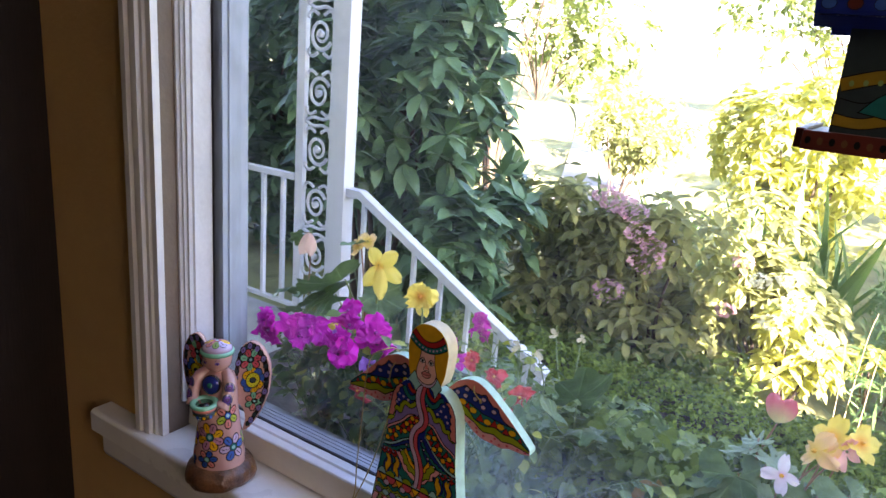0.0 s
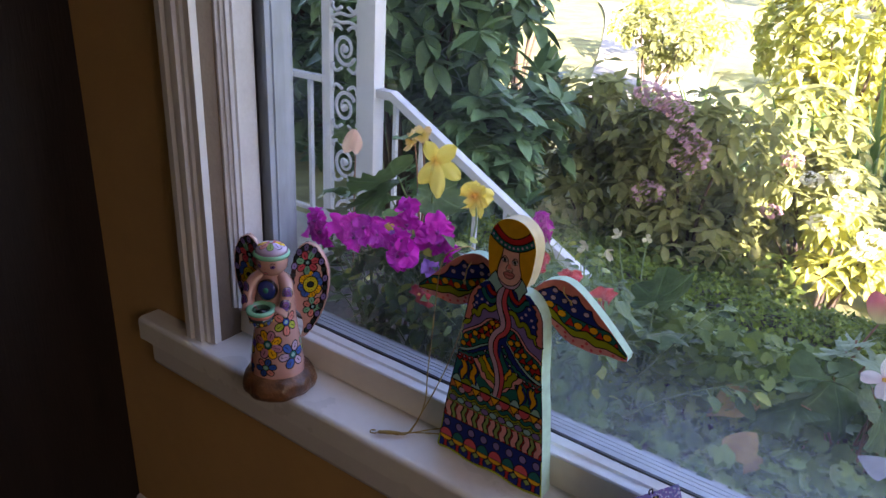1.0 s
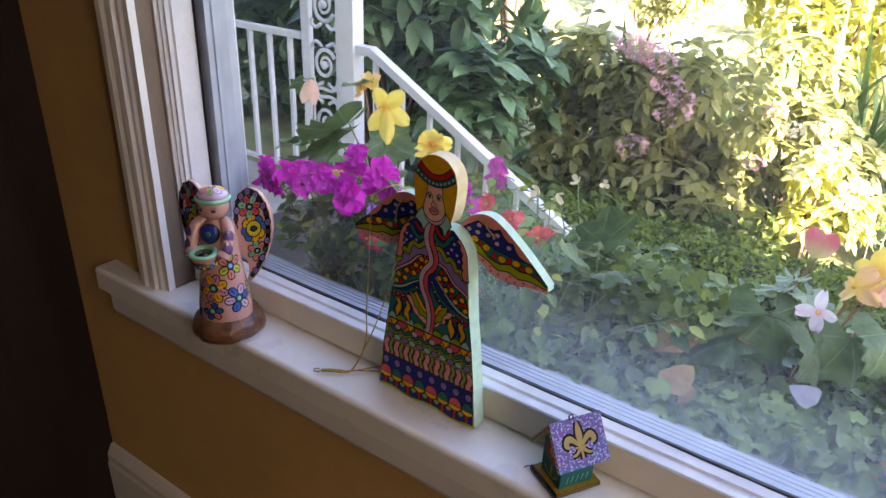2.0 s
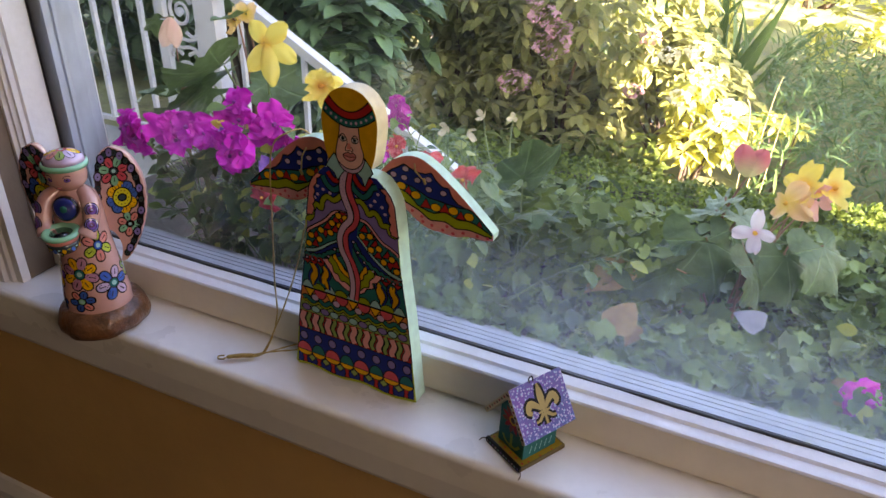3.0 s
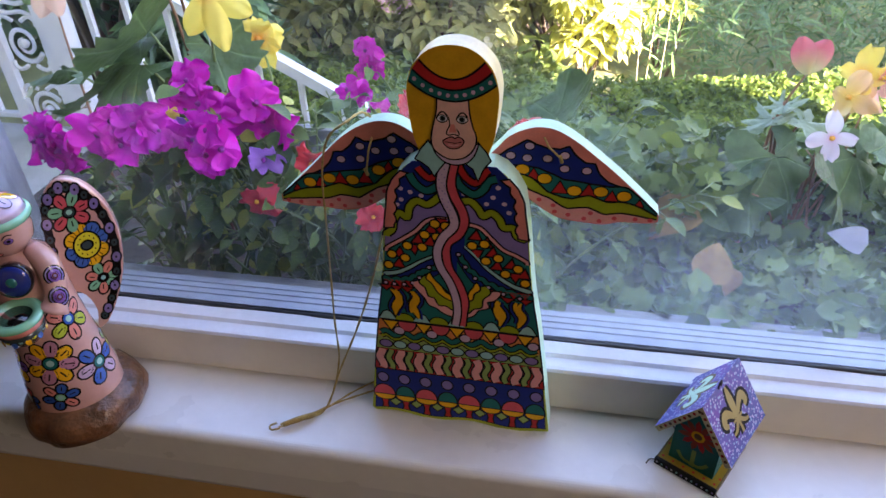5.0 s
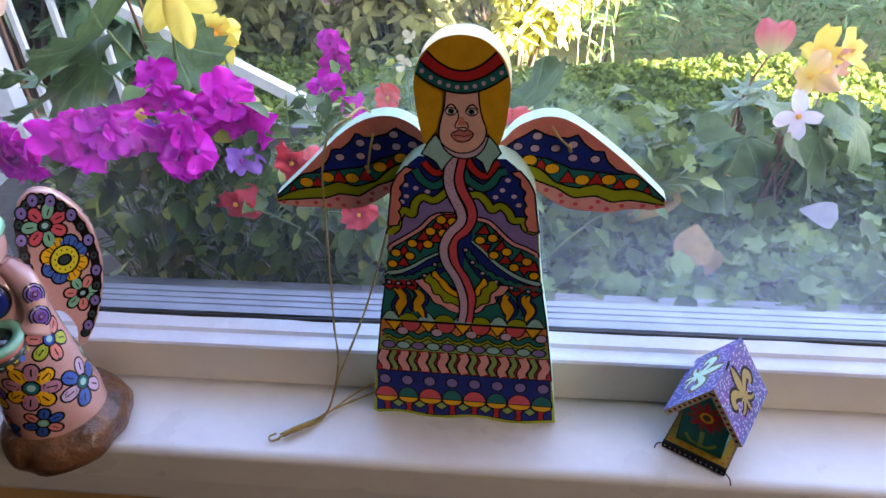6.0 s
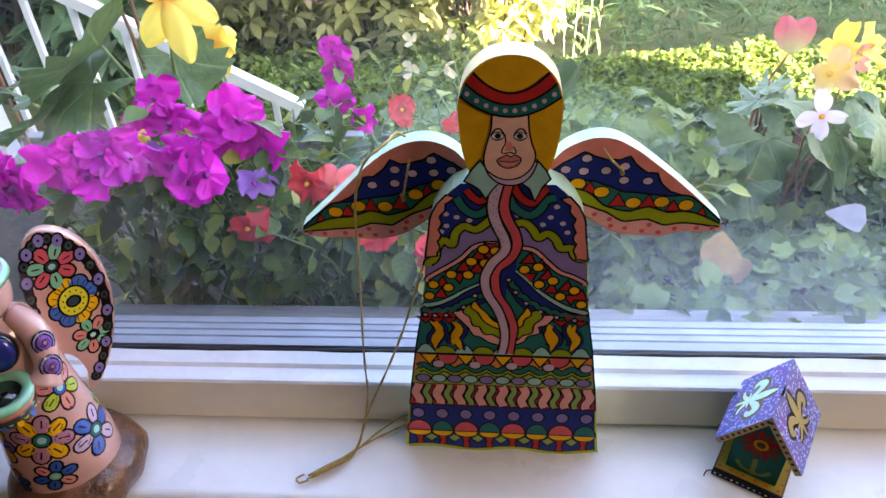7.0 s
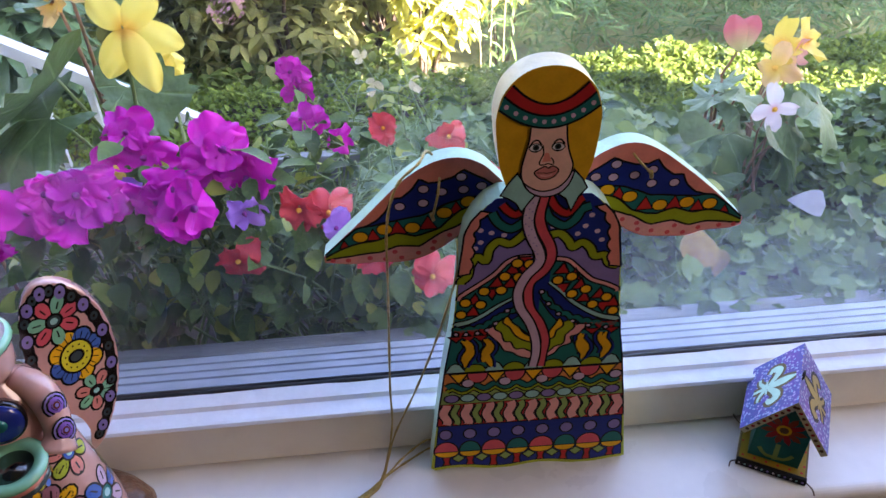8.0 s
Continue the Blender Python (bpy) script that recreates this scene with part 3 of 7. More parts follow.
prism(bm, [(WX0, 0.0035), (GX0 - 0.001, 0.0035), (GX0 - 0.001, 0.011), (GX0 - 0.003, 0.0115), (GX0 - 0.003, 0.0140), (GX0, 0.0145), (GX0, 0.026), (GX0 - 0.008, 0.027), (GX0 - 0.008, 0.044), (GX0 - 0.012, 0.045), (GX0 - 0.012, 0.058), (WX0, 0.058)], "z", 0.697, WZ1)
part("outer_stile", bm, OUTER, window, "weathered pale outer frame with ridges")
bm = bmesh.new()
box(bm, (WX1 - 0.05, 0.0035, 0.697), (WX1, 0.058, WZ1))
part("outer_stile", bm, OUTER, window)
a, b = (WX0 + 0.008, -0.0012, 0.668), (WX1 - 0.036, 0.0012, WZ1 - 0.03)
pv = [(x, y, z) for y in (a[1], b[1]) for x, z in ((a[0], a[2]), (b[0], a[2]), (b[0], b[2]), (a[0], b[2]))]
pane = raw("pane", pv, [(0, 1, 2, 3), (4, 5, 6, 7), (0, 4, 5, 1), (1, 5, 6, 2), (2, 6, 7, 3), (3, 7, 4, 0)], GLASS, window)
pane.visible_shadow = False
tagged(pane, "clear glass pane with dusty streaks and a painted reflection veil")

# ---- the house outside: wall above, side, roof ----
bm = bmesh.new()
box(bm, (-0.652, 0.0605, -0.6), (WX0 - 0.0125, 0.09, 2.6))
box(bm, (WX1 + 0.0125, 0.0605, -0.6), (3.13, 0.09, 2.6))
box(bm, (WX0 - 0.0125, 0.031, -0.6), (WX1 + 0.0125, 0.06, 0.61))
box(bm, (WX0 - 0.0125, 0.0605, WZ1 + 0.0125), (WX1 + 0.0125, 0.09, 2.6))
box(bm, (-6.0, -3.6, 2.57), (3.13, 0.09, 6.2))
box(bm, (-6.0, 0.031, -0.6), (-0.76, 0.09, 2.565))
box(bm, (3.08, -3.6, -0.6), (3.13, 0.06, 2.565))
tagged(part("house_wall", bm, SIDING), "pale painted outer wall of the house", "house wall", kind="structure")
bm = bmesh.new()
prism(bm, [(-4.0, 6.21), (0.4, 6.21), (-1.8, 7.6)], "x", -6.2, 3.21)
tagged(part("house_roof", bm, ROOFM), "dark pitched roof over the house", "roof", kind="structure")


# ---- painted wooden angel on the sill ----
def half_width(z):
    """Half the width of the gown at a height, in millimetres."""
    hs = [(0, 69.6), (27, 67.2), (56.5, 63.6), (84, 60), (111, 56.2), (137, 51.9), (162, 49.2), (193, 46.6), (208, 44.4), (218, 42.6), (226, 39.0), (236, 30.5), (246, 18)]
    for (a, wa), (b, wb) in zip(hs, hs[1:]):
        if z <= b:
            t = max(0.0, (z - a) / (b - a))
            return wa + (wb - wa) * t
    return hs[-1][1]


def level(z):
    """True height on the board of a height in the drawing, in millimetres."""
    ks = [(-9, -8), (0, 0), (4.5, 4), (27, 20), (54.5, 48), (74, 68.8), (85.5, 79), (103, 97.4), (147, 138), (169, 158), (190, 177), (240, 226), (253, 240), (265.6, 255.5), (276.4, 266), (288, 277), (300.6, 289.5), (308, 298.3), (320, 310)]
    for (a, za), (b, zb) in zip(ks, ks[1:]):
        if z <= b:
            return za + (zb - za) * (z - a) / (b - a)
    return z


def hem(x):
    return 2.2 * math.sin(x * 0.105 + 0.6) + 1.0


def wooden_angel():
    slots = list(PAINT)
    bm = bmesh.new()
    T = 18.0
    mm = 0.001

    def lay(depth=0.0, sweep=0.0, pivot=0.0, height=level):
        # drawing plane at a depth behind the face; wings sweep back from a pivot
        def place(x, z, lift):
            back = depth + abs(x - pivot) * sweep
            return Vector((x * mm, back * mm - lift, height(z) * mm))
        return place

    # gown and head in one outline
    left = [(-half_width(z), z) for z in (236, 228, 218, 205, 190, 175, 160, 135, 108, 80, 50, 25, 4)]
    bottom = [(x, hem(x)) for x in range(-66, 67, 6)]
    right = [(-x, z) for x, z in reversed(left)]
    gown = left + bottom + right + [(23, 240), (-23, 240)]
    def solid(pts, place, depth, face, edge):
        a = [bm.verts.new(place(p[0], p[1], 0)) for p in pts]
        b = [bm.verts.new(place(p[0], p[1], -depth * mm)) for p in pts]
        k = len(pts)
        fs = [bm.faces.new(a), bm.faces.new(b)]
        fs[0].material_index, fs[1].material_index = slots.index(face), slots.index(edge)
        for i in range(k):
            f = bm.faces.new((a[i], b[i], b[(i + 1) % k], a[(i + 1) % k]))
            f.material_index = slots.index(edge)
    front = lay()
    solid(gown, front, T, "lime", "mint")
    hx = 0.0
    head = smooth_path([(-20.5, 246), (-24.5, 258), (-26.2, 272), (-26.2, 285), (-22, 297.5), (-12.5, 305.5), (0, 308), (12.5, 305.5), (22, 297.5), (26.2, 285), (26.2, 272), (24.5, 258), (20.5, 246)], 4)
    solid([(p[0], p[1]) for p in head] + [(16, 246.2), (-16, 246.2)], lay(-0.3), T - 0.4, "hair", "cream")

    br = Brush(bm, slots, front, 1.1)
    W = 0.985

    def span(z0, z1, mat, layer, line=False, n=8):
        zs = [z0 + (z1 - z0) * i / n for i in range(n + 1)]
        pts = [(-half_width(z) * W, z) for z in zs] + [(half_width(z) * W, z) for z in reversed(zs)]
        br.fill(pts, mat, layer, line)

    # hem band: blue with trumpet flowers
    low = [(x, hem(x) + 3.2) for x in [W * (-68 + 136 * i / 30) for i in range(31)]]
    br.face([(-half_width(54) * W, 54.5)] + [(p[0], p[1]) for p in low] + [(half_width(54) * W, 54.5)], "black", 0)
    low2 = [(p[0] * 0.992, p[1] + 1.0) for p in low]
    br.face([(-half_width(54) * W * .99, 53.5)] + low2 + [(half_width(54) * W * .99, 53.5)], "navy", 1)
    for i in range(8):
        x = -58 + 16.6 * i
        top = "rose" if i % 2 == 0 else "teal"
        w = 8.0 if i % 2 == 0 else 7.0
        if abs(x) + w > half_width(25) * W:
            w = half_width(25) * W - abs(x)
        br.fill([(x - 2.6, 21), (x + 2.6, 21), (x + 1.3, 12), (x + 2.2, hem(x) + 4.6), (x - 2.2, hem(x) + 4.6), (x - 1.3, 12)], "red", 2)
        br.disc(x, 26.5, w, 7.0, "gold", 3, a0=180, a1=360)
        br.disc(x, 27.6, w, 9.5, top, 3, a0=0, a1=180)
        br.disc(x, 45, 3.9, 4.4, "lilac", 2)
        if i < 7:
            xx = x + 8.3
            br.fill([(xx, 22), (xx + 4, 17), (xx, 11.5), (xx - 4, 17)], "leaf", 2)
    # wavy pink and green flames
    span(54.5, 73.5, "red", 1, True)
    n = 9
    for i in range(n):
        x = -56 + 112 * i / (n - 1)
        k = half_width(64) * W / 60
        for dx, mat, w in ((0, "pink", 5.6), (6.6, "leaf", 3.6)):
            if abs(x + dx) * k < 58:
                br.ribbon([((x + dx + 1.3 * math.sin((z - 54) * 0.42 + i * 0.4)) * k, z) for z in range(55, 74, 2)], w, mat, 2)
    # row of ovals on green, zigzag, triangles
    span(74, 88, "leaf", 1, True)
    for i in range(11):
        br.disc(-53 + 10.6 * i, 79.5, 4.4, 3.6, ("lilac", "sky")[i % 2], 2)
    span(85.5, 103, "orange", 1, True)
    zig = [(-56 + 112 * i / 56, 90.5 + 2.0 * math.sin(i * 0.9)) for i in range(57)]
    br.ribbon(zig, 3.4, "teal", 3)
    br.ribbon([(x, z - 3.6) for x, z in zig], 2.4, "olive", 2)
    for i in range(9):
        x = -48 + 12 * i
        if i % 2 == 0:
            br.fill([(x - 5, 101.5), (x + 5, 101.5), (x, 94)], "gold", 4)
            br.disc(x + 5.8, 93.5, 3.6, 3.0, "palelilac", 3.6)
        else:
            br.disc(x, 101.6, 6.2, 7.6, "rose", 4, a0=180, a1=360)
    # field above: teal with flames, domes on the line
    span(103, 143, "teal", 1, True)
    for i in range(9):
        x = -50 + 12.4 * i
        if i % 2:
            br.disc(x, 103.5, 6.6, 6.4, "olive", 3, a0=0, a1=180)
        else:
            br.fill([(x - 6, 103.5), (x + 6, 103.5), (x + 2.6, 110), (x, 111.5), (x - 2.6, 110)], "sky", 3)
    for s in (-1, 1):
        for j, x in enumerate((30, 42.5)):
            pth = [((s * (x + 2.4 * math.sin((z - 112) * 0.26 + (0 if s > 0 else 1)))), z) for z in range(112, 136, 3)]
            br.ribbon(pth, [6.0 + 3.4 * math.sin(math.pi * k / 7) for k in range(8)], "navy", 3)
            br.ribbon(pth, [1.5 + 2.9 * math.sin(math.pi * k / 7) for k in range(8)], "gold", 4)
        for j in range(4):
            x = 24 + 7.5 * j
            br.fill([(s * (x - 3.6), 142), (s * (x + 3.6), 142), (s * x, 136.4)], "red", 3.2)
    # breast: painted straight in millimetres on the board
    true = lay(height=lambda z: z)
    tb = Brush(bm, slots, true, 1.15)

    def reach(z):
        ks = [(97, 57.2), (105, 56.3), (129, 52.0), (152, 49.2), (180, 46.6), (194, 44.4), (204, 43.2), (212, 39.3), (222, 30.6), (226, 26.0)]
        for (za, wa), (zb, wb) in zip(ks, ks[1:]):
            if z <= zb:
                return (wa + (wb - wa) * max(0.0, z - za) / (zb - za)) * W
        return ks[-1][1] * W

    def inside(pts, gap=1.2):
        return [(max(-reach(p[1]) + gap, min(reach(p[1]) - gap, p[0])), p[1]) for p in pts]

    def stroke(pts, w, mat, ly, line=True):
        path = inside(smooth_path(pts, 5))
        m = len(path)
        ws = w if not isinstance(w, tuple) else [w[0] + (w[1] - w[0]) * k / (m - 1) for k in range(m)]
        tb.ribbon(path, ws, mat, ly, line)

    def panel(upper, lower, mat, ly):
        up, lo = [inside(smooth_path(q, 6), 0.2) for q in (upper, lower)]
        k = 30
        up, lo = [[q[round(t * (len(q) - 1) / k)] for t in range(k + 1)] for q in (up, lo)]
        for p, q, r, t in zip(up, up[1:], lo[1:], lo):
            tb.face([p, q, r, t], mat, ly)

    zs = [97.6 + 4.28 * k for k in range(31)]
    tb.face([(-reach(z), z) for z in zs] + [(reach(z), z) for z in reversed(zs)], "navy", 1.2)
    olive_l = [(-9, 203), (-17, 196), (-24, 198), (-29, 193), (-31, 185), (-36, 188), (-40, 182), (-42, 174), (-50, 169)]
    olive_r = [(4, 200), (10, 201), (15, 196), (18, 191), (23, 194), (28, 190), (31, 184), (37, 184), (40, 178), (48, 176)]
    pink_l = [(-3, 186), (-12, 186), (-19, 183), (-26, 175), (-35, 168), (-42, 163), (-50, 157)]
    pink_r = [(7, 184), (16, 182), (23, 175), (31, 167), (40, 163), (50, 157)]
    sky_l = [(-14, 157), (-24, 151), (-32, 145), (-41, 140), (-51, 138)]
    sky_r = [(6, 167), (14, 159), (21, 151), (31, 143), (40, 138), (51, 135)]
    wave_l = [(-12, 149), (-20, 144), (-25, 141), (-32, 136), (-41, 134), (-52, 134)]
    wave_r = [(3, 159), (9, 149), (18, 141), (28, 136), (37, 133), (52, 130)]
    field_l = [(-8, 145), (-20, 136), (-28, 130), (-38, 128), (-53, 127)]
    field_r = [(1, 155), (9, 141), (18, 132), (29, 128), (37, 127), (53, 126)]
    foot_l, foot_r = [(0, 98), (-30, 98), (-57, 98)], [(0, 98), (30, 98), (57, 98)]
    for upper, lower, mat, ly in ((olive_l, pink_l, "lilac", 2), (olive_r, pink_r, "lilac", 2), (pink_l, sky_l, "teal", 2.1), (pink_r, sky_r, "teal", 2.1), (field_l, foot_l, "teal", 2.2), (field_r, foot_r, "teal", 2.2)):
        panel(upper, lower, mat, ly)
    for pts in (olive_l, olive_r):
        stroke(pts, 4.3, "olive", 3)
    for pts in (pink_l, pink_r):
        stroke(pts, 2.0, "pink", 4)
    for pts in (wave_l, wave_r):
        stroke([(x, z + 0.9 * (-1) ** k) for k, (x, z) in enumerate(smooth_path(pts, 3))], 3.0, "teal", 3.2)
    for pts in (sky_l, sky_r):
        stroke(pts, (1.2, 3.0), "sky", 4.2)
    for pts in (field_l, field_r):
        stroke(pts, 0.9, "black", 3.0, False)
    for x, z in inside([(-18, 147), (-25, 137.5), (-30, 132.5), (-36, 130.5), (-43, 130), (-49, 130.5), (2, 160), (6.5, 150.5), (13, 142), (22, 135.5), (32, 131.3), (43, 129)], 1.5):
        tb.disc(x, z, 1.15, 1.05, "palelilac", 5, n=10)
    for k, (x, z) in enumerate(inside([(-16, 178), (-9, 177), (-25, 169), (-17, 168), (-28, 161), (-38, 157), (-39, 148), (-8, 183), (13, 176), (24, 164), (14, 162), (27, 154), (36, 156), (39, 146), (46, 149), (20, 171)], 4.0)):
        tip = -1 if k % 3 == 1 else 1
        tb.fill([(x - 3.6, z - 2.8 * tip), (x + 3.6, z - 2.8 * tip), (x + 0.8, z + 3.6 * tip)], "red", 4.6)
    for x, z in inside([(-13, 182), (-6, 181), (-20, 173), (-12, 172), (-32, 163), (-22, 163), (-43, 155), (-34, 153), (-46, 146), (11, 168), (19, 170), (20, 157), (28, 160), (33, 148), (41, 153), (46, 142)], 3.4):
        tb.disc(x, z, 2.9, 2.7, "gold", 6, n=12)
    for x, z in [(-27, 211), (-34, 206), (-28, 204), (-21, 202), (-34, 198), (-37, 194), (-40, 189), (4, 213), (6, 206), (27, 212), (24, 205), (20, 200), (31, 201), (34, 195), (41, 183)]:
        tb.disc(x, z, 1.7, 1.5, "palelilac", 3, False, n=10)
    # scalloped salmon at the shoulders' edge
    for sc in (-1, 1):
        ring = [(reach(z), z) for z in range(176, 219, 3)]
        inn = [(reach(z) - 2.6 - 3.4 * (218 - z) / 60 - 2.2 * abs(math.sin((z - 178) * 0.36)), z) for z in range(217, 175, -2)]
        tb.fill([(sc * x, z) for x, z in ring + inn], "salmon", 4.4)
    # collar waves
    stroke([(-28, 217), (-24, 210), (-17, 206), (-9, 211)], 4.4, "teal", 4.6)
    stroke([(1, 217), (4, 211), (12, 206), (18, 210), (21, 216), (26, 218)], 4.4, "teal", 4.6)
    stroke([(-22.5, 222), (-19.5, 218), (-15, 215), (-11, 218), (-7, 225)], 3.8, "red", 5.2)
    stroke([(3, 225), (7, 218), (13, 214), (17, 218), (19.5, 222), (21.5, 223.5)], 3.8, "red", 5.2)
    # red points and gold flames in the field
    for x in (-49, -41.5, -34, 35, 47):
        tb.fill([(x - 3.8, 128), (x + 3.8, 128), (x, 124.4)], "red", 3.6)
    for path in ([(-46, 125), (-41.5, 120), (-40.5, 114), (-43, 108), (-44, 102)], [(-32, 125), (-28.5, 120), (-31, 112.5), (-28.5, 106), (-27, 101)], [(30, 124), (27.5, 118), (29.5, 112), (31, 108), (30, 103)], [(44, 125), (42.5, 119), (45.5, 113), (44.5, 108), (42.5, 103)]):
        path = smooth_path(path, 4)
        m = len(path) - 1
        tb.ribbon([p + Vector((2.2, -0.6)) for p in path], [1.0 + 4.4 * math.sin(math.pi * k / m) for k in range(m + 1)], "navy", 3.4, False)
        tb.ribbon(path, [0.8 + 4.2 * math.sin(math.pi * k / m) for k in range(m + 1)], "gold", 4)
    # scalloped fans beside the sash
    for pts, mat, ly in (
            ([(-30, 132), (-25, 135), (-20, 134), (-8, 124), (-1, 118), (0, 107), (-9, 109), (-14, 113), (-19, 115), (-22, 121), (-26, 126)], "pink", 4.6),
            ([(-25, 134), (-20, 140), (-13, 134), (-3, 124), (0, 112), (-7, 116), (-12, 116), (-15, 122), (-19, 123), (-21, 130)], "olive", 5.4),
            ([(-18, 142), (-15, 137), (-11, 133), (-8, 128), (-3, 124), (-3, 121), (-9, 124), (-13, 128), (-16, 134), (-20, 138)], "gold", 6.2),
            ([(30, 132), (26, 125), (21, 123), (22, 118), (15, 115), (12, 110), (5, 107), (6, 114), (14, 122), (22, 131)], "pink", 4.6),
            ([(20, 136), (23, 131), (18, 125), (17, 118), (12, 116), (7, 111), (7, 120), (11, 126), (15, 133)], "olive", 5.4),
            ([(14, 138), (16, 133), (12, 129), (11, 124), (8, 123), (9, 129), (12, 134)], "gold", 6.2)):
        tb.fill([(p[0], p[1]) for p in smooth_path(pts, 3, True)], mat, ly)
    # the sash: a red and a pale ribbon
    stroke([(0, 226), (-2, 214), (0, 204), (5, 193), (6, 184), (2, 175), (-5, 168), (-6, 158), (-4, 147), (2, 136), (6, 122), (5, 110), (4, 99)], (5.2, 4.2), "rose", 9)
    stroke([(-5.5, 226), (-8, 212), (-6, 201), (-1, 189), (-1, 181), (-8, 172), (-12, 161), (-10.5, 149), (-4, 136), (0, 122), (0.6, 110), (-1, 99)], (5.6, 4.4), "palelilac", 10)
    for k in range(22):
        x, z = -7.6 + 2 * math.sin(k * 2.1), 224 - 1.9 * k
        tb.disc(x + (2 + 4 * max(0, 200 - z) / 22 if z < 200 else 0), z, 0.5, 0.5, "lilac", 11, False, n=6)
    # head: face, hair, banded hat
    hb = Brush(bm, slots, lay(-0.3), 0.7)
    hb.line = 0.9
    tb = Brush(bm, slots, lay(-0.3, height=lambda z: z), 0.95)
    tb.fill([(-15, 240), (-10, 232), (-5.5, 227), (-9, 222.5), (-12, 217.6), (-15, 223), (-19, 226), (-23, 228), (-19, 235)], "sky", 9)
    tb.fill([(15, 240.5), (19.5, 235), (22, 230), (18, 225), (14.8, 216.8), (12, 224), (8, 227), (12.6, 232)], "sky", 9)
    neck = smooth_path([(-12.8, 240), (-10.2, 232.6), (-5.4, 227.8), (1.2, 226.1), (7.8, 228.0), (12.2, 233.0), (14.6, 240)], 4)
    tb.fill([(p[0], p[1]) for p in neck], "palelilac", 10)
    face = smooth_path([(-8.4, 270), (-8.9, 260.3), (-10.3, 253.8), (-12.5, 243.9), (-11.9, 236.7), (-8.3, 232.7), (-2.8, 229.9), (2.6, 230.0), (7.6, 232.2), (11.9, 237.4), (13.4, 244.2), (11.3, 250.8), (9.5, 258.9), (8.6, 270)], 4)
    tb.fill([(p[0], p[1]) for p in face], "skin", 11)
    tb.line = 0.55
    for x, inner in ((-6.1, 1), (5.6, -1)):
        tb.fill(smooth_path([(x - 3.1, 255.0), (x - 1.4, 256.9), (x + 1.2, 257.0), (x + 3.1, 255.2), (x + 1.4, 253.6), (x - 1.3, 253.5)], 3, True), "white", 12)
        tb.disc(x + 0.2 * inner, 255.3, 1.75, 1.75, "slate", 13, False, n=12)
        tb.disc(x + 0.2 * inner, 255.3, 0.95, 1.0, "black", 13.4, False, n=8)
        tb.ribbon(smooth_path([(x - 3.3, 255.4), (x - 1.5, 258.6), (x + 1.0, 259.3), (x + 3.2, 256.6)], 4), 0.95, "black", 13, False)
        tb.ribbon(smooth_path([(x - 2.6, 253.6), (x, 252.7), (x + 2.6, 253.8)], 4), 0.6, "black", 13, False)
    tb.ribbon(smooth_path([(-2.4, 256.5), (-1.8, 251.6), (-3.2, 248.3), (-3.8, 245.8), (-2.2, 245.0), (0.5, 245.7), (3.2, 245.1), (3.5, 247.1), (2.1, 249.1)], 3), 0.75, "black", 12, False)
    tb.fill([(-1.2, 252), (0.9, 252), (2.3, 247), (-2.4, 246.6)], "salmon", 11.6, False)
    tb.line = 0.75
    tb.fill(smooth_path([(-5.7, 240.9), (-3.1, 242.7), (-0.7, 243.7), (1.1, 242.7), (3.4, 243.8), (6.1, 241.8), (4.7, 238.7), (1.5, 236.9), (-2.1, 236.9), (-4.5, 238.6)], 3, True), "lip", 12)
    tb.ribbon(smooth_path([(-5.0, 240.6), (-0.8, 240.3), (1.2, 240.1), (5.2, 241.2)], 4), 0.5, "black", 13, False)
    tb.ribbon(smooth_path([(-3.0, 238.9), (0.4, 238.3), (3.4, 239.2)], 3), 0.8, "pink", 13, False)
    # banded hat, clipped by the head's outline
    ks = list(range(21))

    def hat(x, z, drop):
        return [(-x + 2 * x * k / 20, z - drop * (1 - ((k - 10) / 10) ** 2)) for k in ks]
    rows = [hat(18.6, 300.6, 10.8), hat(22.6, 295.0, 11.6), hat(25.2, 288.0, 11.6)]
    for upper, lower, mat, ly in ((rows[0], rows[1], "red", 12), (rows[1], rows[2], "teal", 12.2)):
        for a, b, c, d in zip(upper, upper[1:], lower[1:], lower):
            hb.face([a, b, c, d], mat, ly)
    for r in rows:
        hb.ribbon(r, 1.2, "black", 13, False)
    for k in range(1, 20, 2):
        p = (Vector(rows[1][k]) + Vector(rows[2][k])) / 2
        hb.disc(p[0], p[1], 1.25, 1.35, "palelilac", 14, False, n=10)
    # wings
    for s in (-1, 1):
        x0, x1 = 18.0, (124.2 if s > 0 else 123.6)
        if s > 0:
            top = [(0, 224), (0.06, 231), (0.12, 238), (0.21, 243), (0.29, 244.8), (0.375, 243.5), (0.466, 238.5), (0.56, 231.3), (0.73, 216.5), (0.9, 199.9), (1, 189)]
            bot = [(0, 212), (0.2, 199), (0.28, 192.7), (0.34, 187.7), (0.44, 182.2), (0.57, 180.5), (0.69, 179.6), (0.79, 182.4), (0.93, 182.3), (1, 184)]
        else:
            top = [(0, 224), (0.06, 231), (0.12, 237.3), (0.22, 242.1), (0.33, 242), (0.45, 236.9), (0.58, 226.6), (0.76, 207.4), (0.9, 193.2), (1, 182.6)]
            bot = [(0, 210), (0.18, 199), (0.27, 190.6), (0.36, 183.4), (0.46, 177.8), (0.59, 175.3), (0.72, 176.2), (0.86, 175.9), (1, 178)]

        def curve(ks, u):
            for (a, za), (b, zb) in zip(ks, ks[1:]):
                if u <= b:
                    t = (u - a) / (b - a)
                    return za + (zb - za) * t
            return ks[-1][1]
        plane = lay(T - 1.0, 0.0 if s < 0 else 0.05, 20 * s, lambda z: z)
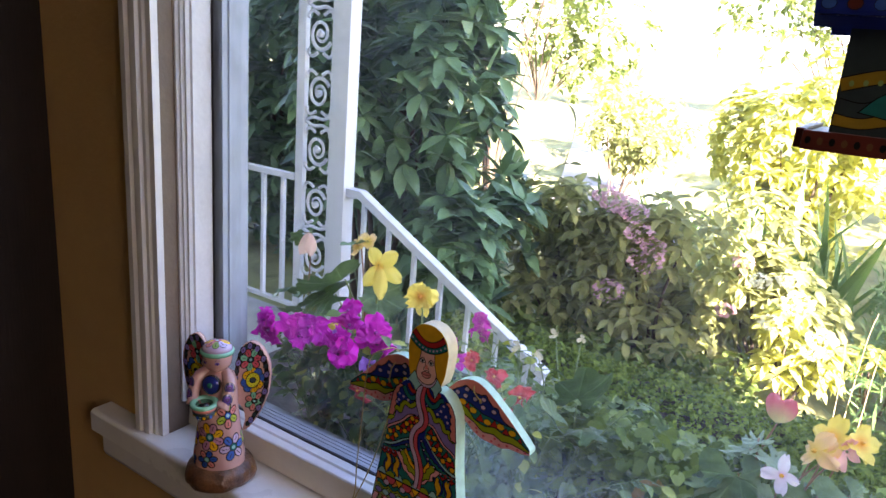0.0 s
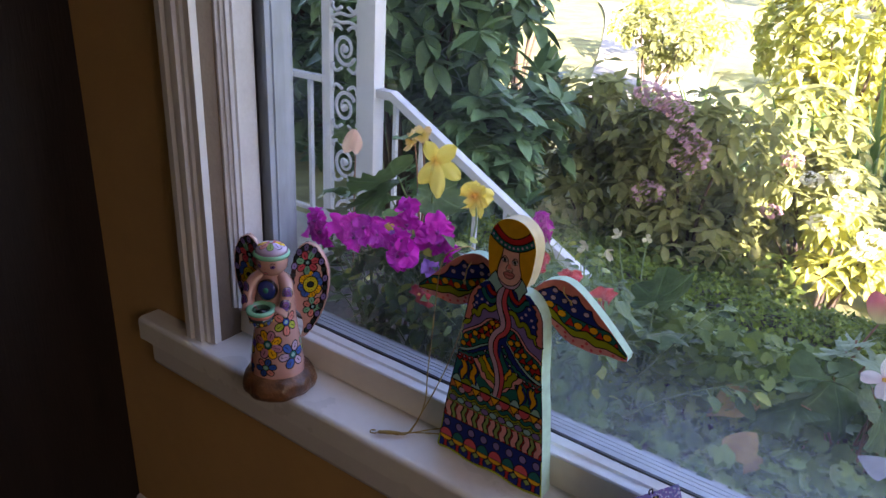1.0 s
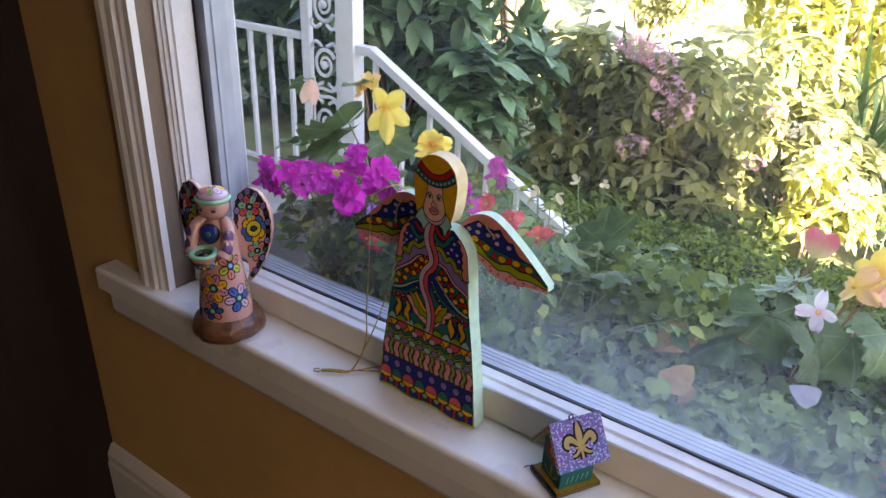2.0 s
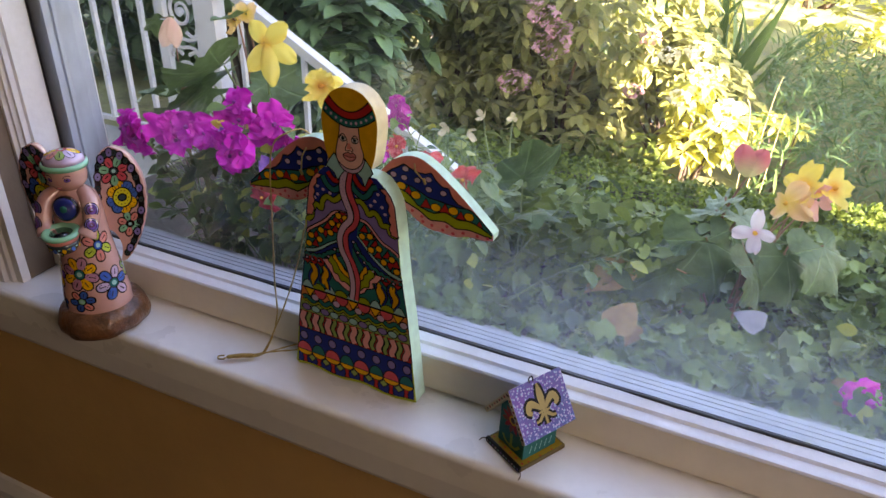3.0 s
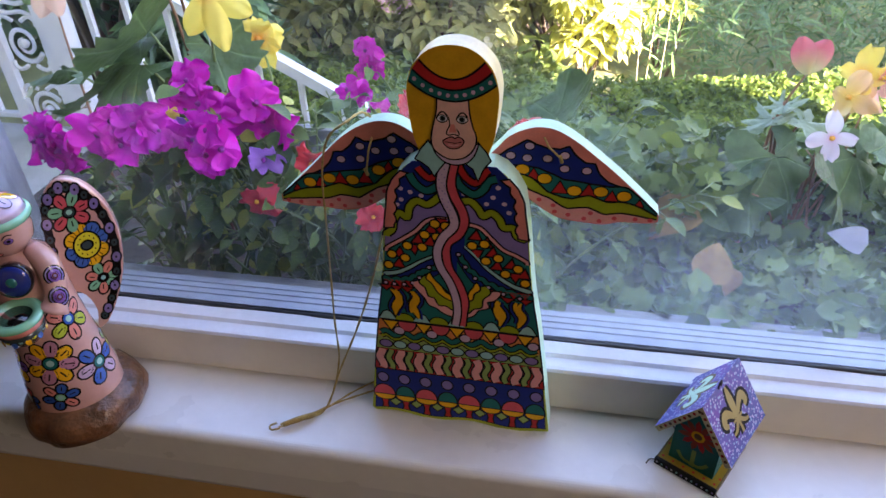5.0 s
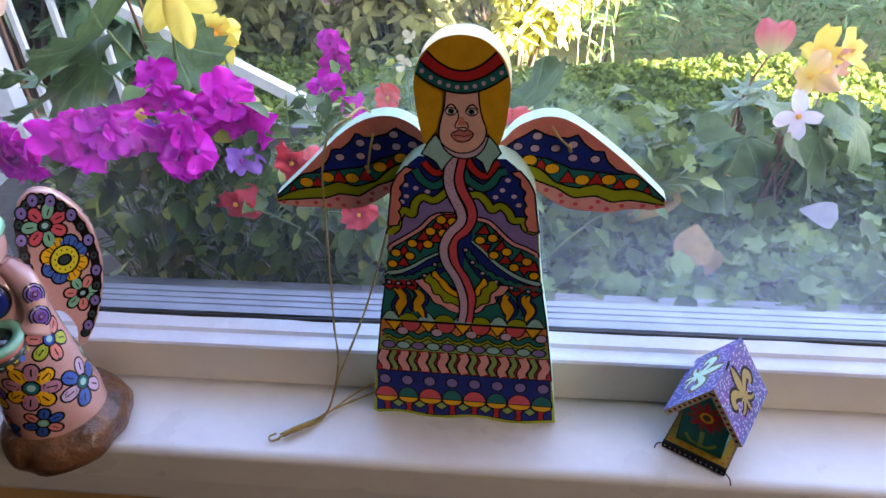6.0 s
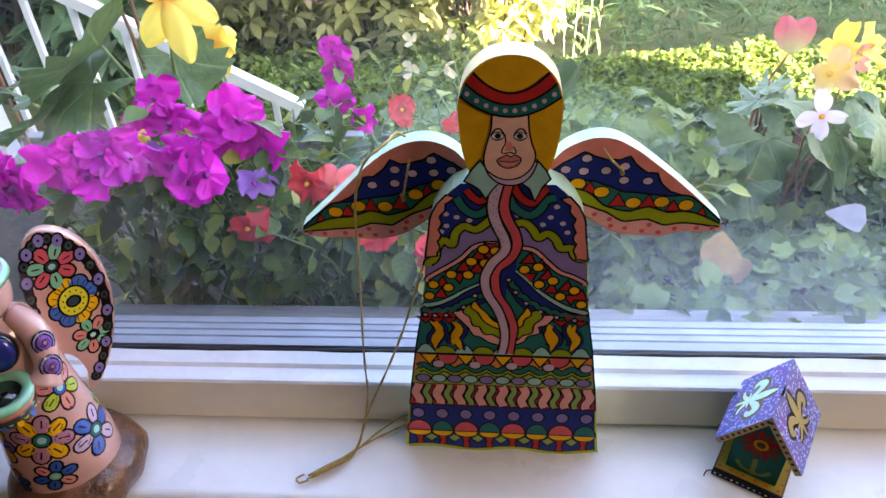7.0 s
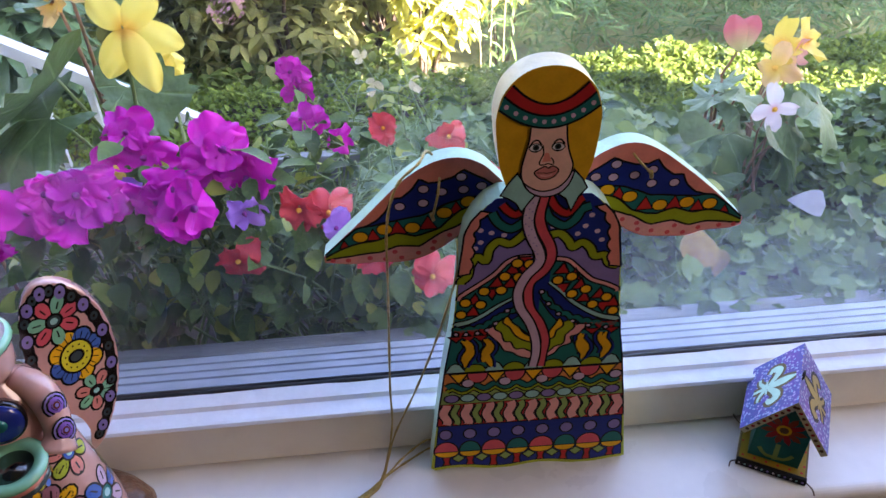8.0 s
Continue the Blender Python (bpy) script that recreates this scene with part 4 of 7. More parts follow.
        tp = smooth_path([(x0 + (x1 - x0) * u, z) for u, z in top], 4)
        bt = smooth_path([(x0 + (x1 - x0) * u, z) for u, z in bot], 4)
        outline = [(s * p[0], p[1]) for p in tp] + [(s * p[0], p[1]) for p in reversed(bt)]
        solid(outline, plane, 12, "salmon", "mint")
        wb = Brush(bm, slots, plane, 0.7)

        def edge(u, v):
            # v is the share of the way from the lower to the upper edge
            zb, zt = curve(bot, u), curve(top, u)
            return (s * (x0 + (x1 - x0) * u), zb + (zt - zb) * v)
        def share(ks, u):
            return curve(ks, min(u, 1.0))
        low_pink = [(0, 0.14), (0.12, 0.20), (0.25, 0.14), (0.36, 0.19), (0.48, 0.15), (0.6, 0.24), (0.7, 0.19), (0.85, 0.26), (1, 0.34)]
        low_olive = [(0, 0.24), (0.14, 0.31), (0.26, 0.33), (0.36, 0.25), (0.5, 0.29), (0.6, 0.42), (0.72, 0.42), (0.85, 0.58), (1, 0.7)]
        low_teal = [(0, 0.40), (0.14, 0.44), (0.3, 0.49), (0.45, 0.49), (0.6, 0.585), (0.72, 0.71), (0.82, 0.93), (1, 0.97)]
        night = [(0, 0.70), (0.06, 0.72), (0.14, 0.77), (0.226, 0.85), (0.28, 0.78), (0.35, 0.77), (0.41, 0.81), (0.46, 0.90), (0.5, 0.84), (0.56, 0.82), (0.615, 0.90), (0.64, 0.80), (0.70, 0.76), (0.76, 0.80), (0.82, 0.93)]
        us2 = [k / 48 for k in range(49)]

        def between(lo, hi, mat, ly, u1=1.0):
            uu = [u * u1 * 0.992 for u in us2]
            a0 = [edge(u, share(lo, u) if lo else 0.015) for u in uu]
            b0 = [edge(u, share(hi, u)) for u in uu]
            for a, b, c, d in zip(a0, a0[1:], b0[1:], b0):
                wb.face([a, b, c, d], mat, ly)
            return b0
        between(low_teal, night, "navy", 1, 0.82)
        between(low_olive, low_teal, "teal", 1)
        between(low_pink, low_olive, "olive", 6)
        between(None, low_pink, "pink", 6.2)
        for ks2, u1, ly in ((night, 0.82, 2), (low_teal, 1.0, 2.2), (low_olive, 1.0, 7), (low_pink, 1.0, 7.2)):
            wb.ribbon([edge(u * u1 * 0.99, share(ks2, u * u1)) for u in us2], 1.25, "black", ly, False)
        for u, v in ((0.13, 0.62), (0.235, 0.76), (0.225, 0.585), (0.34, 0.65), (0.435, 0.77), (0.44, 0.62), (0.565, 0.73), (0.06, 0.55)):
            p = edge(u, v)
            wb.disc(p[0], p[1], 2.7, 2.2, "palelilac", 3)
        for u, v in ((0.2, 0.395), (0.33, 0.395), (0.505, 0.40), (0.656, 0.545), (0.79, 0.66)):
            p = edge(u, v)
            wb.disc(p[0], p[1], 4.2, 3.3, "gold", 5)
        for u, v, k in ((0.265, 0.38, 1), (0.42, 0.37, 1.1), (0.585, 0.475, 1.1), (0.72, 0.54, 0.9), (0.88, 0.72, 0.6), (0.13, 0.36, 0.9)):
            p = edge(u, v)
            wb.fill([(p[0] - 4.2 * k, p[1] - 3.2 * k), (p[0] + 4.2 * k, p[1] - 3.2 * k), (p[0], p[1] + 4.0 * k)], "red", 4)
        for u, v in ((0.10, 0.08), (0.2, 0.07), (0.305, 0.09), (0.39, 0.12), (0.4, 0.05), (0.48, 0.07), (0.575, 0.06), (0.61, 0.16), (0.665, 0.06), (0.75, 0.11), (0.87, 0.14), (0.955, 0.2)):
            p = edge(u, v)
            wb.disc(p[0], p[1], 1.6, 1.5, "rose", 8, False, n=10)
    ob = part("wooden_angel", bm, [PAINT[k] for k in slots])
    ob.matrix_world = pose(0.0668, -0.0575, SILL + 0.0004, -1.2, 0, -1.5)
    return tagged(ob, "flat painted wooden angel ornament with bright folk-art patterns and spread wings", "ornament")


wooden_angel()

# gold hanging cord: from the wing down to the sill and back
run1 = smooth_path([(0.010, -0.024, 0.889), (0.006, -0.032, 0.8965), (0.001, -0.046, 0.897), (-0.011, -0.05, 0.887), (-0.018, -0.05, 0.862), (-0.0206, -0.05, 0.82), (-0.0253, -0.05, 0.74), (-0.0275, -0.05, 0.693), (-0.038, -0.062, 0.6545), (-0.052, -0.076, 0.6545), (-0.066, -0.085, 0.6545)], 8)
run2 = smooth_path([(0.0215, -0.034, 0.838), (0.019, -0.05, 0.823), (0.006, -0.05, 0.775), (-0.009, -0.05, 0.731), (-0.0266, -0.052, 0.687), (-0.038, -0.066, 0.656), (-0.054, -0.079, 0.6545), (-0.069, -0.088, 0.6545)], 8)
run3 = smooth_path([(-0.069, -0.0845, 0.6535), (-0.05, -0.0715, 0.6535), (-0.03, -0.055, 0.6535), (-0.008, -0.041, 0.654), (0.002, -0.038, 0.657), (-0.004, -0.036, 0.661), (-0.022, -0.046, 0.656), (-0.042, -0.066, 0.653), (-0.066, -0.083, 0.653)], 8)
cord = new("gold_string")
for r in (run1, run2, run3):
    bm = bmesh.new()
    tube(bm, r, [0.00075 + 0.00018 * math.sin(i * 1.7) for i in range(len(r))], 6)
    part("strand", bm, CORD, cord)
bm = bmesh.new()
tube(bm, smooth_path([(-0.046, -0.0715, 0.6545), (-0.056, -0.079, 0.656), (-0.066, -0.0855, 0.655)], 5), 0.0021, 7)
part("knot", bm, CORD, cord)
bm = bmesh.new()
tube(bm, smooth_path([(-0.068, -0.088, 0.6535), (-0.074, -0.0905, 0.6535), (-0.0765, -0.087, 0.6535), (-0.072, -0.0835, 0.6535)], 4), 0.0008, 6)
part("end_loop", bm, CORD, cord)
tagged(cord, "thin knotted gold string hanging from the wing onto the sill", "string")
for x, z, tx, tz in ((0.0125, 0.882, 0.0077, 0.859), (0.1188, 0.8886, 0.1298, 0.8767)):
    bm = bmesh.new()
    tube(bm, [(x, -0.036, z), (x + 0.3 * (tx - x), -0.0415, z - 0.3 * (z - tz)), (tx, -0.0395, tz)], 0.0007, 6)
    tube(bm, [(tx - 0.0008, -0.0395, tz + 0.002), (tx + 0.0004, -0.0385, tz - 0.003)], 0.0012, 6)
    tagged(part("wing_tie", bm, CORD), "short gold cord tie knotted through the wing", "tie", group="wing ties")


# ---- glazed ceramic angel candle holder ----
def ceramic_angel():
    slots = list(GLAZE)
    bm = bmesh.new()
    S = slots.index
    lathe(bm, [(0.040, 0.0), (0.045, 0.002), (0.047, 0.010), (0.045, 0.019), (0.040, 0.025), (0.028, 0.028)], 48, S("clay"), wob=0.13, seed=3)
    prof = [(0.0335, 0.018), (0.0345, 0.026), (0.0335, 0.042), (0.031, 0.060), (0.0275, 0.084), (0.0250, 0.107), (0.0242, 0.128), (0.0235, 0.143), (0.0195, 0.154), (0.012, 0.160), (0.0105, 0.167)]
    lathe(bm, prof, 40, S("glaze"), squash=0.92)

    def radius(z):
        for (ra, za), (rb, zb) in zip(prof, prof[1:]):
            if z <= zb:
                return ra + (rb - ra) * max(0, (z - za)) / (zb - za)
        return prof[-1][0]
    # head and cap; local front is -y
    at = Matrix.Translation((-0.001, -0.002, 0.1745)) @ Matrix.Scale(0.93, 4)
    lathe(bm, [(0.006, -0.017), (0.014, -0.014), (0.0195, -0.006), (0.0205, 0.002), (0.019, 0.010), (0.015, 0.016)], 32, S("glaze"), at)
    lathe(bm, [(0.019, 0.008), (0.0228, 0.0095), (0.0238, 0.0118), (0.0228, 0.0145), (0.02, 0.0155)], 32, S("green"), at)
    lathe(bm, [(0.021, 0.0152), (0.019, 0.0195), (0.0145, 0.0235), (0.008, 0.026), (0.001, 0.0267)], 32, S("palelilac"), at)
    # arms meeting at the pot
    for s in (-1, 1):
        tube(bm, smooth_path([(s * 0.012, -0.004, 0.157), (s * 0.0195, -0.011, 0.152), (s * 0.0230, -0.018, 0.142), (s * 0.0225, -0.025, 0.130), (s * 0.0185, -0.030, 0.121)], 5), [0.0072 + 0.0014 * math.sin(math.pi * min(1, k / 14)) + 0.0010 * max(0, k - 16) * (k < 20) for k in range(21)], 14, S("glaze"))
    # the pot
    pot = Matrix.Translation((-0.002, -0.0340, 0.1070)) @ Matrix.Rotation(radians(5), 4, 'X') @ Matrix.Diagonal((0.9, 0.9, 0.95, 1))
    lathe(bm, [(0.006, -0.002), (0.012, 0.001), (0.0165, 0.008), (0.0175, 0.0145)], 28, S("slate"), pot)
    lathe(bm, [(0.0172, 0.0135), (0.0178, 0.0165), (0.0182, 0.019)], 28, S("salmon"), pot)
    rim = [(0.0178, 0.0185), (0.0195, 0.0200), (0.0195, 0.0225), (0.0165, 0.0238), (0.0125, 0.0228), (0.0115, 0.019), (0.0105, 0.010)]
    lathe(bm, rim, 28, S("green"), pot)
    lathe(bm, [(0.0118, 0.0205), (0.0108, 0.0170), (0.0100, 0.0110)], 24, S("black"), pot)
    # wings, thick plates swept back
    def wing(s):
        ks = [(0.010, 0.088), (0.020, 0.118), (0.026, 0.140), (0.026, 0.165), (0.028, 0.190), (0.034, 0.203), (0.044, 0.205), (0.057, 0.196), (0.069, 0.176), (0.0745, 0.150), (0.073, 0.124), (0.066, 0.100), (0.057, 0.083), (0.050, 0.080), (0.051, 0.096), (0.045, 0.112), (0.034, 0.118), (0.022, 0.104), (0.018, 0.084)]
        pts = [(p[0], p[1]) for p in smooth_path([(x, z) for x, z in ks], 3, True)]

        def place(x, z, lift):
            return Vector((s * (0.0370 + (x - 0.0505) * 0.97 + 0.17 * (z - 0.143)), 0.004 + 0.22 * x - lift, 0.066 + (z - 0.08) * 1.045))
        a = [bm.verts.new(place(x, z, 0)) for x, z in pts]
        b = [bm.verts.new(place(x, z, -0.0075)) for x, z in pts]
        for f in (bm.faces.new(a), bm.faces.new(b)):
            f.material_index = S("glaze")
        for i in range(len(pts)):
            f = bm.faces.new((a[i], b[i], b[(i + 1) % len(pts)], a[(i + 1) % len(pts)]))
            f.material_index = S("glaze")
            f.smooth = True
        br = Brush(bm, slots, place, 0.0013)
        # beads along the outer edge
        edge = smooth_path([(0.0275, 0.146), (0.0285, 0.164), (0.0295, 0.188), (0.036, 0.200), (0.045, 0.2015), (0.056, 0.1925), (0.066, 0.174), (0.071, 0.149), (0.0695, 0.124), (0.063, 0.101), (0.056, 0.087)], 2)
        br.ribbon([p * 0.975 + Vector((0.0475, 0.15)) * 0.025 for p in edge], 0.0058, "black", -0.3, False)
        for i, p in enumerate(edge):
            q = p * 0.965 + Vector((0.0475, 0.15)) * 0.035
            br.disc(q[0], q[1], 0.0029 if i % 2 else 0.0022, 0.0042 if i % 2 else 0.0030, "lilac" if i % 2 else "slate", 0.6, n=12)
            br.disc(q[0], q[1], 0.0008, 0.001, "black", 2, False, n=8)
        blossom(br, 0.0445, 0.181, 0.0138, 7, ("rose", "green"), "slate", 0, 0.3, 1.15)
        for k in range(8):
            a0 = 2 * math.pi * k / 8 + 0.3
            c, sn = math.cos(a0), math.sin(a0)
            m = "royal" if k % 4 in (0, 1) else "gold"
            br.disc(0.0520 + 0.0098 * c, 0.1525 + 0.0122 * sn, 0.0052, 0.0060, m, 0.4 * (k % 2), n=14)
            for w in (-0.25, 0.05, 0.35):
                c2, s2 = math.cos(a0 + w), math.sin(a0 + w)
                br.ribbon([(0.0520 + 0.0085 * c2, 0.1525 + 0.0105 * s2), (0.0520 + 0.0130 * c2, 0.1525 + 0.0160 * s2)], 0.0005, "black", 1.6, False)
        br.disc(0.0520, 0.1525, 0.0084, 0.0102, "yellow", 2, n=20)
        for k in range(11):
            a0 = 2 * math.pi * k / 11
            br.disc(0.0520 + 0.0061 * math.cos(a0), 0.1525 + 0.0076 * math.sin(a0), 0.0005, 0.0007, "black", 3, False, n=6)
        br.disc(0.0520, 0.1525, 0.0034, 0.0032, "slate", 4, n=14)
        blossom(br, 0.0590, 0.1225, 0.0120, 7, ("green", "salmon"), "black", 0, 0.1, 1.15)
    def blossom(br, x, z, r, n, mats, core, ly, spin=0.3, tall=1.0):
        for k in range(n):
            a0 = spin + 2 * math.pi * k / n
            c, sn = math.cos(a0), math.sin(a0)
            pts = []
            for j in range(12):
                b0 = 2 * math.pi * j / 12
                u, v = 0.62 * r + 0.38 * r * math.cos(b0), (0.25 + 0.05 * math.cos(b0)) * r * math.sin(b0)
                pts.append((x + c * u - sn * v, z + (sn * u + c * v) * tall))
            br.fill(pts, mats[k % len(mats)], ly + 0.3 * (k % 2))
            br.ribbon([(x + c * 0.5 * r, z + sn * 0.5 * r), (x + c * 0.82 * r, z + sn * 0.82 * r)], 0.06 * r, "black", ly + 1.2, False)
        br.disc(x, z, 0.26 * r, 0.26 * r, core, ly + 2, n=12)
        br.disc(x, z, 0.15 * r, 0.15 * r, "sky", ly + 3, False, n=10)
    wing(1), wing(-1)
    # blossoms painted round the gown: u runs along the girth, z up
    def around(u, z, lift):
        r = radius(z) + lift + 0.0001
        t = u / 0.030 - math.pi / 2
        return Vector((r * math.cos(t), r * math.sin(t) * 0.92, z))
    br = Brush(bm, slots, around, 0.0013, True)
    blossom(br, 0.000, 0.073, 0.0190, 8, ("gold", "rose_mauve"), "teal", 0, 0.45)
    blossom(br, 0.0315, 0.057, 0.0180, 6, ("royal", "palelilac"), "teal", 0, 0.1)
    blossom(br, 0.0265, 0.102, 0.0180, 6, ("salmon", "lime"), "blue", 0, 0.5)
    blossom(br, -0.002, 0.042, 0.0122, 6, ("blue", "blue", "salmon"), "green", 0, 0.2)
    blossom(br, 0.062, 0.066, 0.0150, 7, ("lime", "leaf"), "teal", 0, 0.2)
    blossom(br, -0.036, 0.066, 0.0172, 8, ("purple", "gold"), "teal", 0, 0.2)
    blossom(br, -0.030, 0.036, 0.0112, 7, ("blue", "rose"), "green", 0, 0.2)
    blossom(br, -0.030, 0.100, 0.0150, 6, ("rose", "lime"), "blue", 0, 0.5)
    # bib, sleeve rosettes
    bib = Matrix.Translation((0, -0.0205, 0.1455)) @ Matrix.Rotation(radians(78), 4, "X")
    lathe(bm, [(0.0126, -0.004), (0.0126, 0.0018), (0.0118, 0.0026), (0.0114, 0.0026)], 24, S("black"), bib)
    lathe(bm, [(0.0114, 0.0020), (0.0110, 0.0032), (0.0075, 0.0042), (0.0035, 0.0046)], 24, S("navy"), bib)
    lathe(bm, [(0.0036, 0.0044), (0.0034, 0.0051), (0.0010, 0.0053)], 16, S("teal"), bib)
    for s in (-1, 1):
        for (x, y, z) in ((0.0270, -0.0242, 0.1468), (0.0268, -0.0304, 0.1333)):
            cen = Vector((s * x, y, z))
            nrm = Vector((s * 0.55, -0.80, 0.25)).normalized()
            sx = nrm.cross(Vector((0, 0, 1))).normalized()
            sz = sx.cross(nrm)

            def sleeve(u, v, lift, cen=cen, sx=sx, sz=sz, nrm=nrm):
                return cen + sx * u + sz * v + nrm * (lift + 0.0004 - (u * u + 0.3 * v * v) / 0.0180)
            rb = Brush(bm, slots, sleeve, 0.0009, True)
            rb.disc(0, 0, 0.0058, 0.0066, "lilac", 0, n=14)
            rb.disc(0, 0, 0.0042, 0.0047, "purple", 3, n=9)
            rb.disc(0, 0, 0.0020, 0.0023, "brick", 6, False, n=8)
            rb.disc(0, 0, 0.0011, 0.0012, "lilac", 8, False, n=8)
    # simple marks for the face
    def headp(u, v, lift):
        r = 0.0204 + lift
        t = u / 0.02 - math.pi / 2
        return at @ Vector((r * math.cos(t), r * math.sin(t), v))
    hb = Brush(bm, slots, headp, 0.0004, True)
    for s in (-1, 1):
        hb.disc(s * 0.009, 0.0005, 0.0029, 0.0020, "purple", 0, n=12)
        hb.disc(s * 0.009, 0.0005, 0.0013, 0.0012, "black", 2, False, n=8)
        hb.ribbon(smooth_path([(s * 0.0055, 0.0030), (s * 0.0085, 0.0056), (s * 0.0125, 0.0045)], 3), 0.0008, "black", 1, False)
    hb.ribbon([(0.0, 0.0), (-0.0016, -0.0040), (0.0006, -0.0044)], 0.0006, "lip", 1, False)
    hb.disc(0.0, -0.008, 0.0026, 0.0009, "lip", 0, n=12)
    # petals on the cap
    def capp(u, v, lift):
        r2 = u * u + v * v
        return at @ Vector((u, v, 0.0272 + lift - r2 * 16.5))
    cb = Brush(bm, slots, capp, 0.0005, True)
    blossom(cb, 0.0, 0.0, 0.0175, 8, ("gold", "salmon", "leaf", "palelilac"), "rose", 0)
    # green beads under the cap's rim, spots on the pot
    pb = Brush(bm, slots, lambda u, v, lift: pot @ Vector(((0.0166 + lift) * math.cos(u - math.pi / 2), (0.0166 + lift) * math.sin(u - math.pi / 2), v)), 0.03, True)
    for k in range(14):
        u = -1.9 + 0.29 * k
        m = ("gold", "yellow", "royal", "sky")[k % 4]
        pts = [(u + 0.13 * math.cos(a), 0.0085 + (0.0025 if k % 2 else -0.001) + 0.0028 * math.sin(a)) for a in [2 * math.pi * j / 10 for j in range(10)]]
        pb.face(pts, m, 1.5)
    ob = part("ceramic_angel_candle_holder", bm, [GLAZE[k] for k in slots])
    ob.matrix_world = pose(-0.2333, -0.0874, SILL + 0.0005, 0, 0, 24)
    return tagged(ob, "pink ceramic angel candle holder painted with flowers, brown base", "candle holder")


ceramic_angel()


# ---- small painted birdhouses ----
def lily(br, x, z, h, mats, ly):
    """A three-petalled heraldic lily of height h."""
    for mat, g in (mats[0], 0.13), (mats[1], 0.0):
        br.line = g * h
        for s in (-1, 1):
            pth = smooth_path([(x + s * 0.05 * h, z - 0.05 * h), (x + s * 0.20 * h, z + 0.10 * h), (x + s * 0.34 * h, z + 0.16 * h), (x + s * 0.42 * h, z + 0.02 * h), (x + s * 0.33 * h, z - 0.06 * h)], 4)
            br.ribbon(pth, [(0.07 + 0.10 * math.sin(math.pi * k / (len(pth) - 1)) + g) * h for k in range(len(pth))], mat, ly, False)
            pth = smooth_path([(x + s * 0.04 * h, z - 0.14 * h), (x + s * 0.18 * h, z - 0.26 * h), (x + s * 0.30 * h, z - 0.28 * h)], 4)
            br.ribbon(pth, [(0.10 - 0.05 * k / 8 + g * 0.8) * h for k in range(len(pth))], mat, ly, False)
        pth = [(x, z - 0.40 * h + 0.95 * h * k / 12) for k in range(13)]
        br.ribbon(pth, [(0.04 + 0.15 * math.sin(math.pi * min(1, max(0, (k - 3.5) / 8.5))) + 0.03 * (k < 5) + g) * h for k in range(13)], mat, ly + 0.1, False)
        br.ribbon([(x - 0.17 * h, z - 0.10 * h), (x + 0.17 * h, z - 0.10 * h)], (0.05 + g) * h, mat, ly + 0.2, False)
        ly += 1.0


